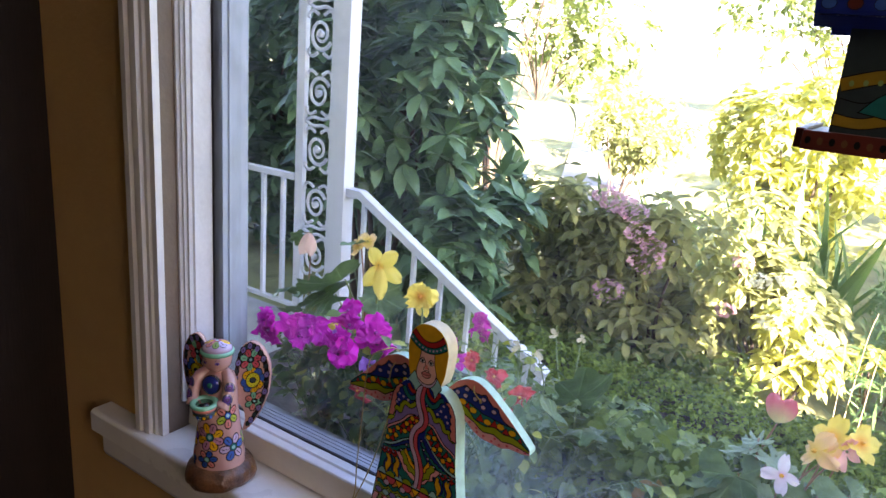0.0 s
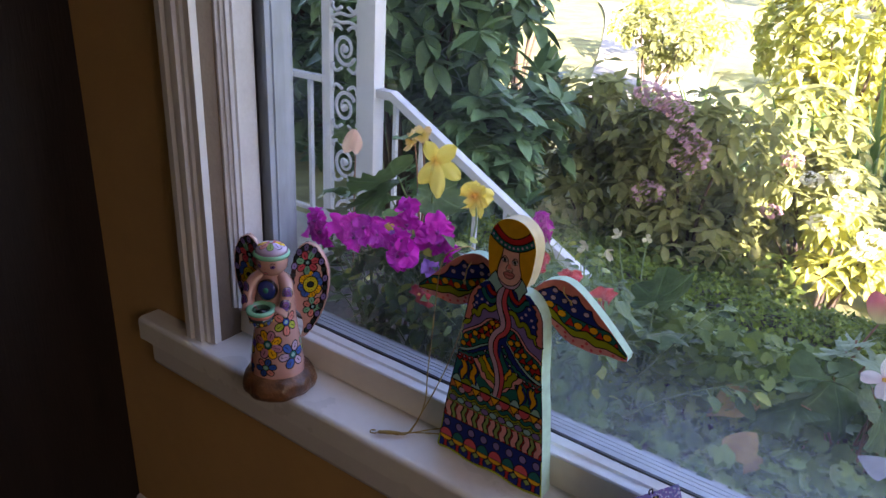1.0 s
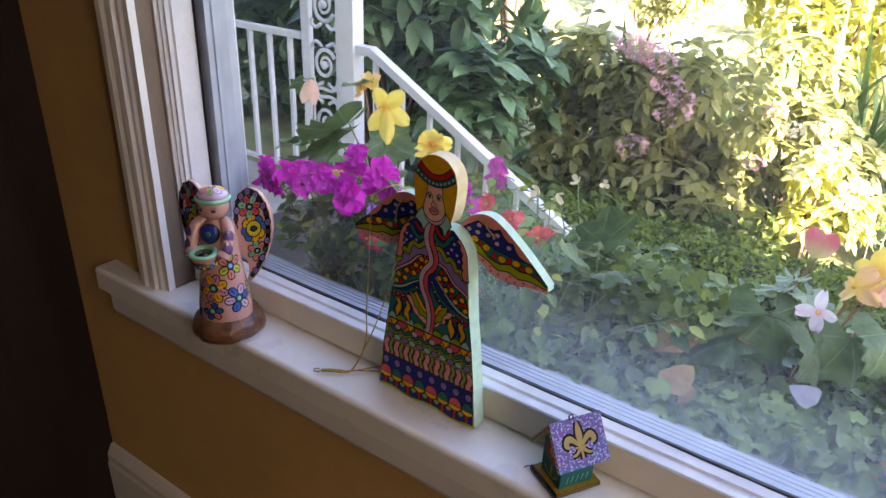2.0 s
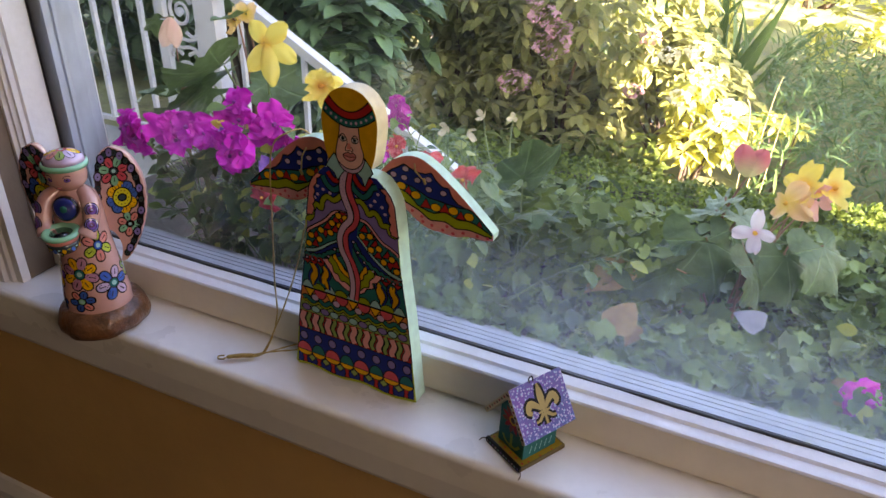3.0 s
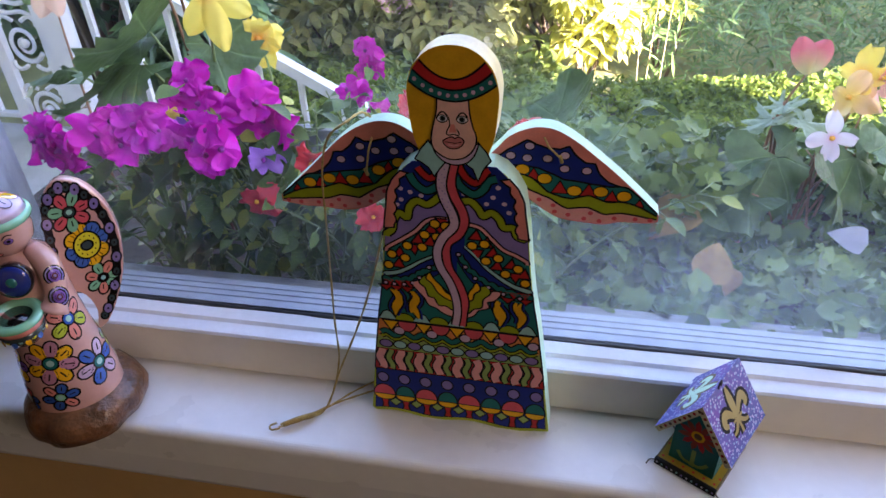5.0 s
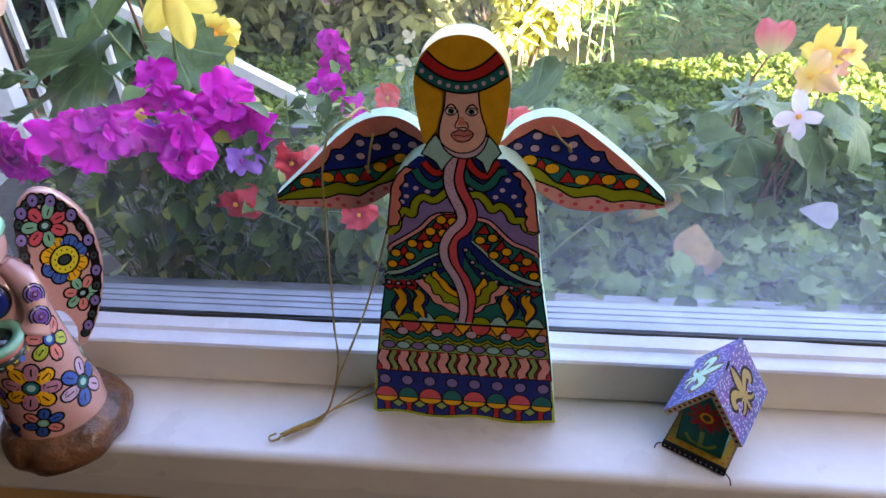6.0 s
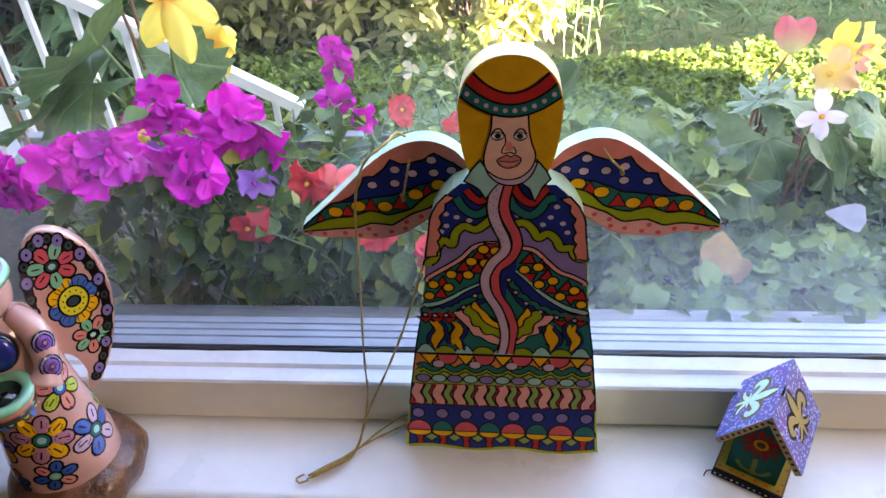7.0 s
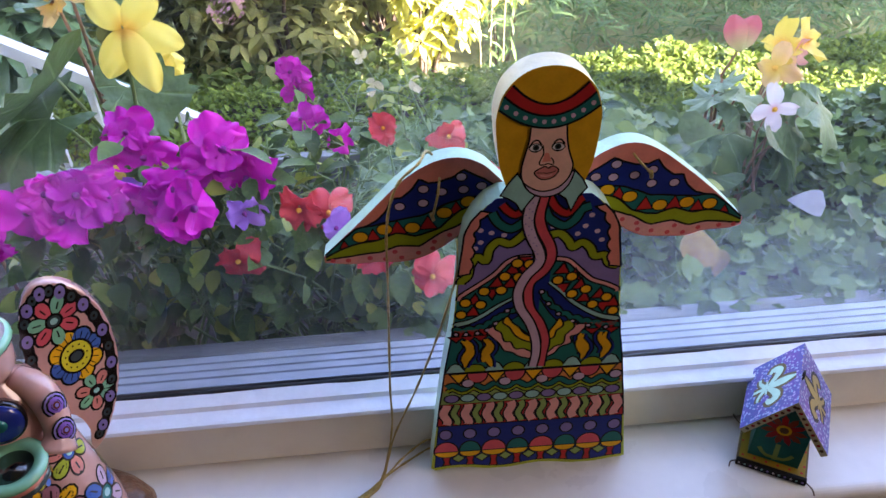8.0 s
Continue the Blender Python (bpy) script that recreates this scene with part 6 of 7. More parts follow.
R = random.Random(11)
rhodo_leaf = leaf_shape(0.165, 0.070, 4, 0.22, 0.18)
shrub("rhododendron", (-2.10, 2.62, 0.82), (0.70, 0.5, 1.36), 0, R, 820, LEAF_RHODO, rhodo_leaf, 8, "large dark green rhododendron bush with whorled leaves", clumps=16)
shrub("rhododendron", (-3.5, 3.3, 0.9), (1.3, 0.8, 1.6), 0, R, 1000, LEAF_RHODO, rhodo_leaf, 8, "dark green rhododendron bush behind the porch column", clumps=14)
shrub("rhododendron", (-1.45, 2.55, 0.12), (0.52, 0.35, 0.6), 0, R, 260, LEAF_RHODO, rhodo_leaf, 8, "low dark green rhododendron branches beside the rail", clumps=7)
# bushes in full sun, with the glare put into their leaf colour
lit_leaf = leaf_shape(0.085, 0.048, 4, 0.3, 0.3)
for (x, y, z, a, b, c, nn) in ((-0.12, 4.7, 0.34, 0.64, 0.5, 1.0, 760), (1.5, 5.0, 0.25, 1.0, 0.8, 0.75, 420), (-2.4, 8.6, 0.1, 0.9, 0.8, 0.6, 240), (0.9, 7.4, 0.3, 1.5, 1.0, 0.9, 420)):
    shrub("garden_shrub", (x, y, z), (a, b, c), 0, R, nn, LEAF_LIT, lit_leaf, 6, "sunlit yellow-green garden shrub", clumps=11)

shrub("garden_shrub", (-1.95, 6.6, 0.12), (0.5, 0.4, 0.34), 0, R, 150, LEAF_HYD, lit_leaf, 6, "low olive-brown garden shrub by the path", clumps=7)
far_leaf = leaf_shape(0.20, 0.12, 3, 0.3, 0.2)
for (x, y, z, a, b, c, nn) in ((-7.5, 16, 1.4, 2.6, 1.6, 2.2, 420), (-13, 15, 2.0, 3.2, 2.0, 2.6, 420), (-1.0, 19, 1.4, 3.2, 1.8, 2.2, 420), (6.0, 17, 1.4, 3.2, 1.8, 2.2, 420), (3.5, 7.5, 0.5, 1.6, 1.2, 1.2, 360), (9.5, 9, 1.8, 3, 2, 2.5, 420)):
    shrub("garden_tree", (x, y, z), (a, b, c), 0, R, nn, LEAF_FAR, far_leaf, 6, "leafy green tree at the end of the garden", "tree", clumps=13)
# overhanging tree seen high above the path
shrub("garden_tree", (-5.6, 6.0, 2.6), (1.6, 1.2, 1.1), 0, R, 420, LEAF_FAR, leaf_shape(0.12, 0.07, 3, 0.3, 0.2), 6, "tree with branches over the garden path", "tree", clumps=12)

shrub("garden_tree", (-2.75, 5.2, 2.02), (0.85, 0.6, 0.40), 0, R, 420, LEAF_FAR, leaf_shape(0.11, 0.06, 3, 0.3, 0.2), 6, "tree with leafy branches above the rhododendron", "tree", clumps=12)

# an unseen tree added beside the house to shade part of the bed
shrub("garden_tree", (5.6, 0.2, 2.7), (1.3, 1.15, 1.15), 0, R, 1500, LEAF_FAR, leaf_shape(0.14, 0.09, 3, 0.3, 0.2), 6, "unseen leafy tree added beside the house for shade", "tree", clumps=14)

# low groundcover, a clipped mound
def mound(x, y):
    e = min(1, max(0, (y - 0.55) / 0.3)) * min(1, max(0, (2.46 - 0.10 * max(0, 0.2 - x) - y) / 0.22))
    return GROUND + rise(y) + 0.36 * e ** 0.5 + 0.05 * noise.noise((x * 1.4, y * 1.4, 3)) * e if e > 0 else GROUND + rise(y)


places, turns, sizes = [], [], []
for k in range(86000):
    x, y = (R.uniform(-1.25, 2.6), R.uniform(0.55, 2.5)) if k < 60000 else (R.uniform(0.3, 2.4), R.uniform(1.7, 2.5))
    z = mound(x, y)
    if z <= GROUND + rise(y) + 0.05:
        continue
    places.append((x, y, z + R.uniform(-0.04, 0.012) + 0.03 * noise.noise((x * 9, y * 9, 1))))
    turns.append(Euler((R.gauss(0, .55), R.gauss(-.45, .5), R.uniform(0, 6.28))).to_matrix())
    sizes.append(R.uniform(0.7, 1.35))
cover = scatter("groundcover", leaf_shape(0.024, 0.016, 2, 0.3, 0.3), places, turns, sizes, LEAF_COVER)
tagged(cover, "dense low green groundcover of small leaves", "groundcover", kind="stuff")
bm = bmesh.new()
g = 40
grid = [[bm.verts.new((-1.25 + 3.85 * i / g, 0.5 + 2.35 * j / g, mound(-1.25 + 3.85 * i / g, 0.5 + 2.35 * j / g) - 0.05)) for i in range(g + 1)] for j in range(g + 1)]
for j in range(g):
    for i in range(g):
        bm.faces.new((grid[j][i], grid[j][i + 1], grid[j + 1][i + 1], grid[j + 1][i]))
tagged(part("planting_bed", bm, SOIL, smooth=True), "dark soil of the raised planting bed", "soil", kind="structure")

# hydrangeas
hyd_leaf = leaf_shape(0.084, 0.040, 4, 0.25, 0.3)


def floret_ball(name, at, r, mat, parent, rng):
    places, turns, sizes = [], [], []
    for k in range(100):
        d = Vector((rng.gauss(0, 1), rng.gauss(0, 1), rng.gauss(0.2, 1))).normalized()
        places.append(Vector(at) + Vector((d.x, d.y, d.z * 0.75)) * r * rng.uniform(0.8, 1.05))
        turns.append(toward(d.orthogonal(), rng.uniform(-.5, .5)))
        sizes.append(rng.uniform(0.8, 1.3))
    return tagged(scatter(name, leaf_shape(0.018, 0.017, 2, 0.2, 0.2), places, turns, sizes, mat, parent), kind="stuff")


for (x, y, z, a, b, c, nn, heads) in (
        (-0.46, 2.98, -0.04, 0.60, 0.36, 0.55, 640, ((-0.555, 2.64, 0.455, 0.07), (-0.507, 2.64, 0.331, 0.085), (-0.665, 2.64, 0.135, 0.075), (-0.593, 2.64, 0.541, 0.066), (-0.478, 2.64, 0.398, 0.06))),
        (-0.98, 3.05, 0.0, 0.50, 0.38, 0.54, 480, ((-0.755, 2.64, 0.607, 0.06), (-0.707, 2.64, 0.579, 0.066), (-0.65, 2.64, 0.569, 0.064))),
        (0.06, 3.3, -0.02, 0.44, 0.34, 0.50, 380, ((-0.113, 2.85, 0.371, 0.05), (-0.143, 2.85, 0.115, 0.045)))):
    hy = shrub("hydrangea_bush", (x, y, z), (a, b, c), 0, R, nn, LEAF_HYD, hyd_leaf, 5, "hydrangea bush with faded pink flower heads", clumps=12)
    for q in heads:
        floret_ball("flower_head", q[:3], q[3], P_HYDP, hy, R)
# lit copy of a hydrangea: sun put into the leaf colour
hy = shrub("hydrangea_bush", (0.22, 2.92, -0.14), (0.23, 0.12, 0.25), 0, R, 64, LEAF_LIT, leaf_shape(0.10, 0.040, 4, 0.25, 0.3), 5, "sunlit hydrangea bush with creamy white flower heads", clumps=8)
for q in ((0.173, 2.66, 0.285, 0.07), (0.117, 2.66, 0.387, 0.048), (0.294, 2.66, 0.154, 0.06), (0.266, 2.66, 0.093, 0.045), (0.08, 2.66, 0.173, 0.045), (0.006, 2.66, 0.35, 0.04)):
    floret_ball("flower_head", q[:3], q[3], P_HYDW, hy, R)
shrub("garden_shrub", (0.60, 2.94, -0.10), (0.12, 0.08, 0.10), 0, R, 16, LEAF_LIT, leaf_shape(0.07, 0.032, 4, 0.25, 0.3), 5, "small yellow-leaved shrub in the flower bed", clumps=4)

places, turns, sizes = [], [], []
for k in range(1700):
    x, y = R.uniform(-1.5, 0.06), R.uniform(2.48, 2.95)
    places.append((x, y, GROUND + rise(y) + R.uniform(0.02, 0.22) + 0.08 * noise.noise((x * 3, y * 3, 7))))
    turns.append(Euler((R.gauss(0, .5), R.gauss(0.2, .5), R.uniform(0, 6.28))).to_matrix())
    sizes.append(R.uniform(0.5, 1.1))
tagged(scatter("low_greenery", hyd_leaf, places, turns, sizes, LEAF_BED), "low olive-green leaves under the hydrangeas", "plants", kind="stuff")

# sword-leaved plants and dry stalks
places, turns, sizes = [], [], []
for k in range(80):
    c = R.choice(((-0.75, 3.75), (-0.25, 3.9), (0.15, 4.0)))
    x, y = c[0] + R.gauss(0, 0.13), c[1] + R.gauss(0, 0.1)
    places.append((x, y, GROUND + rise(y)))
    way = Vector((R.gauss(0, 0.35), R.gauss(0, 0.35), 1))
    turns.append(toward(way, R.uniform(-1.5, 1.5)))
    sizes.append(R.uniform(0.7, 1.2))
tagged(scatter("iris_clump", leaf_shape(0.85, 0.05, 5, 0.2, 0.12), places, turns, sizes, GRASSB), "clump of upright sword-shaped green leaves", "iris", kind="stuff")
bm = bmesh.new()
for x, y, lean, hh in ((0.50, 2.72, 0.03, 0.33), (0.47, 2.73, -0.06, 0.22), (0.56, 2.72, 0.02, 0.18)):
    x, up = x + drift(y), rise(y)
    tube(bm, smooth_path([(x, y, GROUND + up - 0.03), (x + lean * .4, y, -0.12 + up + hh * .5), (x + lean, y, -0.12 + up + hh)], 4), [0.0030 - 0.00025 * k for k in range(9)], 6)
tagged(part("dry_stalks", bm, STRAW), "bare dry straw-coloured stalks in the flower bed", "stalks", kind="stuff")
# feathery greenery at the sunny side
places, turns, sizes = [], [], []
for k in range(11000):
    x, y = R.uniform(0.42, 3.6), R.uniform(2.68, 4.6)
    places.append((x, y, GROUND + rise(y) + R.uniform(0.02, 0.42) + 0.25 * max(0, noise.noise((x * 2.2, y * 2.2, 5))) * min(1, (y - 2.6))))
    turns.append(toward(Vector((R.gauss(0, 0.6), R.gauss(0, 0.6), 0.7)), R.uniform(-1, 1)))
    sizes.append(R.uniform(0.6, 1.3))
tagged(scatter("feathery_greenery", leaf_shape(0.10, 0.012, 3, 0.2, 0.5), places, turns, sizes, GRASSB), "tall feathery green plants at the bed's edge", "plants", kind="stuff")

# ivy spilling over the window box
places, turns, sizes = [], [], []
for k in range(17000):
    x, y = R.uniform(-0.05, 1.6), R.uniform(0.088, 0.78)
    z = 0.650 - 0.03 * min(1, y / 0.3) - max(0, y - 0.53) * 0.7 + 0.03 * noise.noise((x * 6, y * 6, 0)) + 0.022 * noise.noise((x * 22, y * 22, 4))
    places.append((x, y, z + R.uniform(-0.05, 0.014)))
    turns.append(Euler((R.gauss(0, .6), R.gauss(-0.2, .6), R.uniform(0, 6.28))).to_matrix())
    sizes.append(R.choice((0.6, 0.8, 1.0, 1.2, 1.5)))
tagged(scatter("ivy", round_leaf(0.0098, 5, 0.13, 0.25, 10, 0.05, 0.10), places, turns, sizes, LEAF_IVY), "green ivy trailing over the window box", "ivy", kind="stuff")


# bedding foliage standing behind the ivy
places, turns, sizes = [], [], []
for k in range(620):
    x, y = R.uniform(0.03, 0.30), R.uniform(0.24, 0.40)
    top = 0.705 - 0.10 * max(0, x - 0.30) + 0.035 * noise.noise((x * 11, y * 11, 2))
    places.append((x, y, R.uniform(0.62, top)))
    turns.append(Euler((R.gauss(0, .5), R.gauss(-0.1, .5), R.uniform(0, 6.28))).to_matrix())
    sizes.append(R.uniform(0.6, 1.3))
tagged(scatter("bedding_foliage", round_leaf(0.0115, 3, 0.10, 0.15, 9), places, turns, sizes, LEAF_BED), "light green leafy bedding plants in the window box", "foliage", kind="stuff")


def mesh_of(name, shape, mat):
    me = bpy.data.meshes.new(name)
    me.from_pydata([tuple(v) for v in shape[0]], [], shape[1])
    me.materials.append(mat)
    me.polygons.foreach_set("use_smooth", [True] * len(me.polygons))
    me.update()
    return me


def petal_flower(n, length, width, cup, mat, core=None, ruffle=0.0, seed=0, layers=1, spread=0.1, split=False, flop=0.0):
    """An open flower facing +z: broad petals round a small core."""
    rng = random.Random(seed)
    vs, fs, mats = [], [], []
    for ly in range(layers):
        for k in range(n):
            a = 2 * math.pi * (k + 0.5 * ly) / n + rng.uniform(-.12, .12)
            ln, wd = length * rng.uniform(1 - spread, 1 + spread) * (1 - 0.25 * ly), width * rng.uniform(0.9, 1.1) * (1 - 0.2 * ly)
            b0 = len(vs)
            nt, nw = 7, 8
            turn = cup * rng.uniform(0.6, 1.5) - 0.1 * ruffle - flop * rng.uniform(-0.2, 1.2)
            twist = rng.uniform(-1, 1) * flop
            for i in range(nt + 1):
                t = i / nt
                w = wd * max(0.14, math.sqrt(max(0.0, 1 - ((t - 0.60) / 0.52) ** 2)))
                for j in range(nw + 1):
                    s = -1 + 2 * j / nw
                    x, y = ln * t * (1 - 0.13 * s * s * t + 0.025 * math.cos(7 * s + k) * t - 0.09 * max(0.0, 1 - 3 * abs(s)) * t ** 4), 0.5 * w * s
                    z = turn * ln * (t * t) * (1 + 0.5 * ly) + twist * y * t + 0.16 * w * s * s * t + ruffle * ln * math.sin(4.1 * s + 4 * t + k) * t * t + 0.002 * ly
                    vs.append((x * math.cos(a) - y * math.sin(a), x * math.sin(a) + y * math.cos(a), z))
            for i in range(nt):
                for j in range(nw):
                    q = b0 + i * (nw + 1) + j
                    fs.append((q, q + 1, q + nw + 2, q + nw + 1))
                    mats.append(0)
    if core:
        b0 = len(vs)
        r = length * 0.13
        for i in range(3):
            for k in range(8):
                a = 2 * math.pi * k / 8
                rr = r * (1 - 0.4 * i)
                vs.append((rr * math.cos(a), rr * math.sin(a), 0.002 + r * 0.7 * i * (1 + cup)))
        for i in range(2):
            for k in range(8):
                q = b0 + i * 8
                fs.append((q + k, q + (k + 1) % 8, q + 8 + (k + 1) % 8, q + 8 + k))
                mats.append(1)
        fs.append(tuple(b0 + 16 + k for k in range(8)))
        mats.append(1)
    if split:
        # the petals one by one, then the core
        size = (nt + 1) * (nw + 1)
        faces1 = [tuple(q) for q in fs[:nt * nw]]
        petals = [mesh_of("petal", (vs[k * size:(k + 1) * size], faces1), mat) for k in range(n * layers)]
        top = n * layers * size
        if core:
            heart = mesh_of("flower", (vs[top:], [tuple(i - top for i in q) for q in fs[n * layers * nt * nw:]]), core)
        else:
            knob = [(0.002 * math.cos(a), 0.002 * math.sin(a), z) for z in (-0.003, 0.001) for a in [2 * math.pi * k / 6 for k in range(6)]]
            heart = mesh_of("flower", (knob, [(k, (k + 1) % 6, 6 + (k + 1) % 6, 6 + k) for k in range(6)] + [tuple(range(6, 12))]), STEM)
        return heart, petals
    me = bpy.data.meshes.new("flower")
    me.from_pydata(vs, [], fs)
    me.materials.append(mat)
    me.materials.append(core or mat)
    me.polygons.foreach_set("material_index", mats)
    me.polygons.foreach_set("use_smooth", [True] * len(fs))
    me.update()
    return me


IMP_LEAVES = [mesh_of("leaf", leaf_shape(0.042, 0.024, 5, 0.25, 0.25, wave=0.03, tip=0.85), LEAF_IMP), mesh_of("leaf", leaf_shape(0.034, 0.020, 5, 0.3, 0.4, tip=0.85), LEAF_IMP), mesh_of("leaf", leaf_shape(0.036, 0.023, 5, 0.2, 0.2, tip=0.85), LEAF_YEL)]
BEG_LEAVES = [mesh_of("leaf", round_leaf(0.036, 5, 0.13, 0.25, 20, 0.18, 0.06), LEAF_BEG), mesh_of("leaf", round_leaf(0.031, 6, 0.18, -0.15, 20, -0.2, 0.10), LEAF_BEG)]


def aim(p, d, spin=0.0, size=1.0):
    """A pose at p that turns +z along d."""
    m = Vector(d).to_track_quat("Z", "Y").to_matrix().to_4x4()
    return Matrix.Translation(p) @ m @ Matrix.Rotation(spin, 4, "Z") @ Matrix.Diagonal((size, size, size, 1))


def plant(name, root, flowers, meshes, leaf_meshes, leaves, stem_mat, rng, label, category, spread=(0.08, 0.06, 0.09), leaf_at=(), stem_r=0.0022, face=(0.1, -1.0, 0.35)):
    """A potted plant: stems from the soil to each flower and leaf."""
    thing = new(name)
    root = Vector(root)
    bm = bmesh.new()
    paths = []
    for i, p in enumerate(flowers):
        d = (Vector(face) + Vector((rng.gauss(0, .4), rng.gauss(0, .3), rng.gauss(0, .35)))).normalized()
        if len(p) > 3:
            d = Vector(p[3:6]).normalized()
        grown = p[6] if len(p) > 6 else rng.uniform(0.85, 1.15)
        turn = p[7] if len(p) > 7 else None
        p = Vector(p[:3])
        kind = meshes[i % len(meshes)] if meshes else None
        ob = new("flower", kind[0] if isinstance(kind, tuple) else kind)
        ob.parent = thing
        for petal in (kind[1] if isinstance(kind, tuple) else ()):
            new("petal", petal).parent = ob
        ob.matrix_basis = aim(p, d, rng.uniform(0, 6) if turn is None else turn, grown)
        mid = root.lerp(p, 0.6) + Vector((rng.gauss(0, .012), abs(rng.gauss(0.01, .012)), 0.012))
        paths.append(smooth_path([root + Vector((rng.gauss(0, .012), rng.gauss(0, .008), 0)), mid, p - d * 0.004], 4))
    top = max([p[2] for p in flowers] + [root.z + 0.12])
    for k in range(leaves // 9):
        q = root + Vector((rng.gauss(0, spread[0]), rng.gauss(0, spread[1]), (top - root.z) * rng.uniform(0.5, 0.95)))
        q.y = max(q.y, 0.11)
        paths.append(smooth_path([root + Vector((rng.gauss(0, .02), rng.gauss(0, .01), 0)), root.lerp(q, 0.55) + Vector((0, 0.005, 0.012)), q], 4))
    for pth in paths:
        tube(bm, pth, [stem_r * (1 - 0.08 * k) for k in range(9)], 5)
    spots = []
    for k in range(int(leaves * 1.35) if paths else 0):
        pth = paths[k % len(paths)]
        p = pth[rng.choice((2, 3, 4, 4, 5, 5, 6, 6, 7, 7, 8))]
        out = Vector((p.x - root.x, p.y - root.y, 0))
        out = (out.normalized() if out.length > 0.004 else Vector((0, -1, 0))) + Vector((rng.gauss(0, .8), rng.gauss(-0.25, .8), 0))
        out = out.normalized() if out.length else Vector((1, 0, 0))
        q = p + out * rng.uniform(0.006, 0.02) + Vector((0, 0, rng.uniform(-0.004, 0.006)))
        if q.y < 0.097:
            q.y = 0.097 + rng.random() * 0.01
            out.y = abs(out.y) * 0.3
        tube(bm, [p, q + out * 0.002], stem_r * 0.42, 4)
        spots.append((q, out, rng.uniform(0.4, 0.82)))
    for spot in leaf_at:
        q = Vector(spot[:3])
        out = Vector((q.x - root.x, q.y - root.y - 0.03, 0)) + Vector((rng.gauss(0, .02), 0, 0))
        if len(spot) > 3:
            out = Vector(spot[3:6])
        tube(bm, smooth_path([root, root.lerp(q, 0.6) + Vector((0, 0.01, 0.01)), q + out.normalized() * 0.01], 4), [stem_r * (0.9 - 0.06 * k) for k in range(9)], 5)
        spots.append((q, out.normalized(), spot[6] if len(spot) > 6 else 1.0))
    for k, (q, out, size) in enumerate(spots):
        special = len(leaf_meshes) > 2 and k % 7 == 3
        me = leaf_meshes[2] if special else leaf_meshes[k % min(2, len(leaf_meshes))]
        ob = new("leaf", me)
        ob.parent = thing
        t = toward(out + Vector((0, 0, rng.uniform(-.5, .4) if size < 1.0 else rng.uniform(-0.2, 0.05))), rng.gauss(0, .45 if size < 1.0 else 0.2))
        ob.matrix_basis = Matrix.Translation(q) @ t.to_4x4() @ Matrix.Diagonal([size] * 3 + [1])
    part("stem", bm, stem_mat, thing, smooth=True)
    return tagged(thing, label, category)


R = random.Random(21)
MAG = [petal_flower(5, 0.0225, 0.0245, 0.25, P_MAG, P_MAGD, 0.22, k, 2, 0.35, False, 0.5) for k in (1, 2, 3)] + [petal_flower(4, 0.0235, 0.026, 0.10, P_MAG, P_MAGD, 0.24, k, 1, 0.35, False, 0.7) for k in (14, 15)]
VIO = [petal_flower(4, 0.0155, 0.016, 0.35, P_VIO, P_MAGD, 0.22, 4, 1, 0.35, False, 0.6)]
RED = [petal_flower(4, 0.0180, 0.020, 0.12, P_RED, P_ORG, 0.26, 5, 1, 0.35, False, 0.8), petal_flower(5, 0.0165, 0.018, 0.3, P_RED, P_ORG, 0.28, 16, 1, 0.35, False, 0.7)]
PEACH = [petal_flower(4, 0.022, 0.020, 0.25, P_PEACH, P_YEL, 0.15, 8, 2, 0.25, True, 0.3), petal_flower(4, 0.021, 0.020, 0.6, P_PEACH, None, 0.12, 9, 1, 0.25, True, 0.2)]
MIXED = [petal_flower(4, 0.025, 0.018, 0.5, P_PEACH, P_YEL, 0.20, 17, 1, 0.35, True, 1.0), petal_flower(4, 0.022, 0.021, 0.35, P_YEL, P_YEL, 0.14, 18, 1, 0.3, True, 0.3), petal_flower(3, 0.022, 0.019, 0.4, P_PINK, None, 0.12, 19, 1, 0.3, True, 0.3)]
def loose_flower(mat, length, width, ways):
    """A half-open or drooping flower: a rounded petal along each of the given angles."""
    petals = []
    for s, (a, share) in enumerate(ways):
        vs = []
        for i in range(9):
            t = i / 8
            w = width * math.sqrt(max(0.02, 1 - ((t - 0.56) / 0.52) ** 2))
            for j in range(9):
                v = -1 + j / 4
                x, y = share * length * t * (1 - 0.10 * v * v * t), 0.5 * w * v
                z = 0.005 * (s % 2) + length * (0.30 * t - 0.28 * t * t) - 0.22 * w * v * v + 0.0022 * t * math.sin(7 * t + 5 * v + 2 * s)
                vs.append((x * math.cos(a) - y * math.sin(a), x * math.sin(a) + y * math.cos(a), z))
        fs = [(i * 9 + j, i * 9 + j + 1, i * 9 + j + 10, i * 9 + j + 9) for i in range(8) for j in range(8)]
        petals.append(mesh_of("petal", (vs, fs), mat))
    knob = [(0.0026 * math.cos(a), 0.0026 * math.sin(a) + 0.001, z) for z in (-0.003, 0.003) for a in [2 * math.pi * k / 8 for k in range(8)]]
    return mesh_of("flower", (knob, [(k, (k + 1) % 8, 8 + (k + 1) % 8, 8 + k) for k in range(8)] + [tuple(range(8, 16))]), STEM), petals


PINK = [loose_flower(P_HEART, 0.045, 0.029, ((1.22, 1.0), (1.94, 1.05)))]
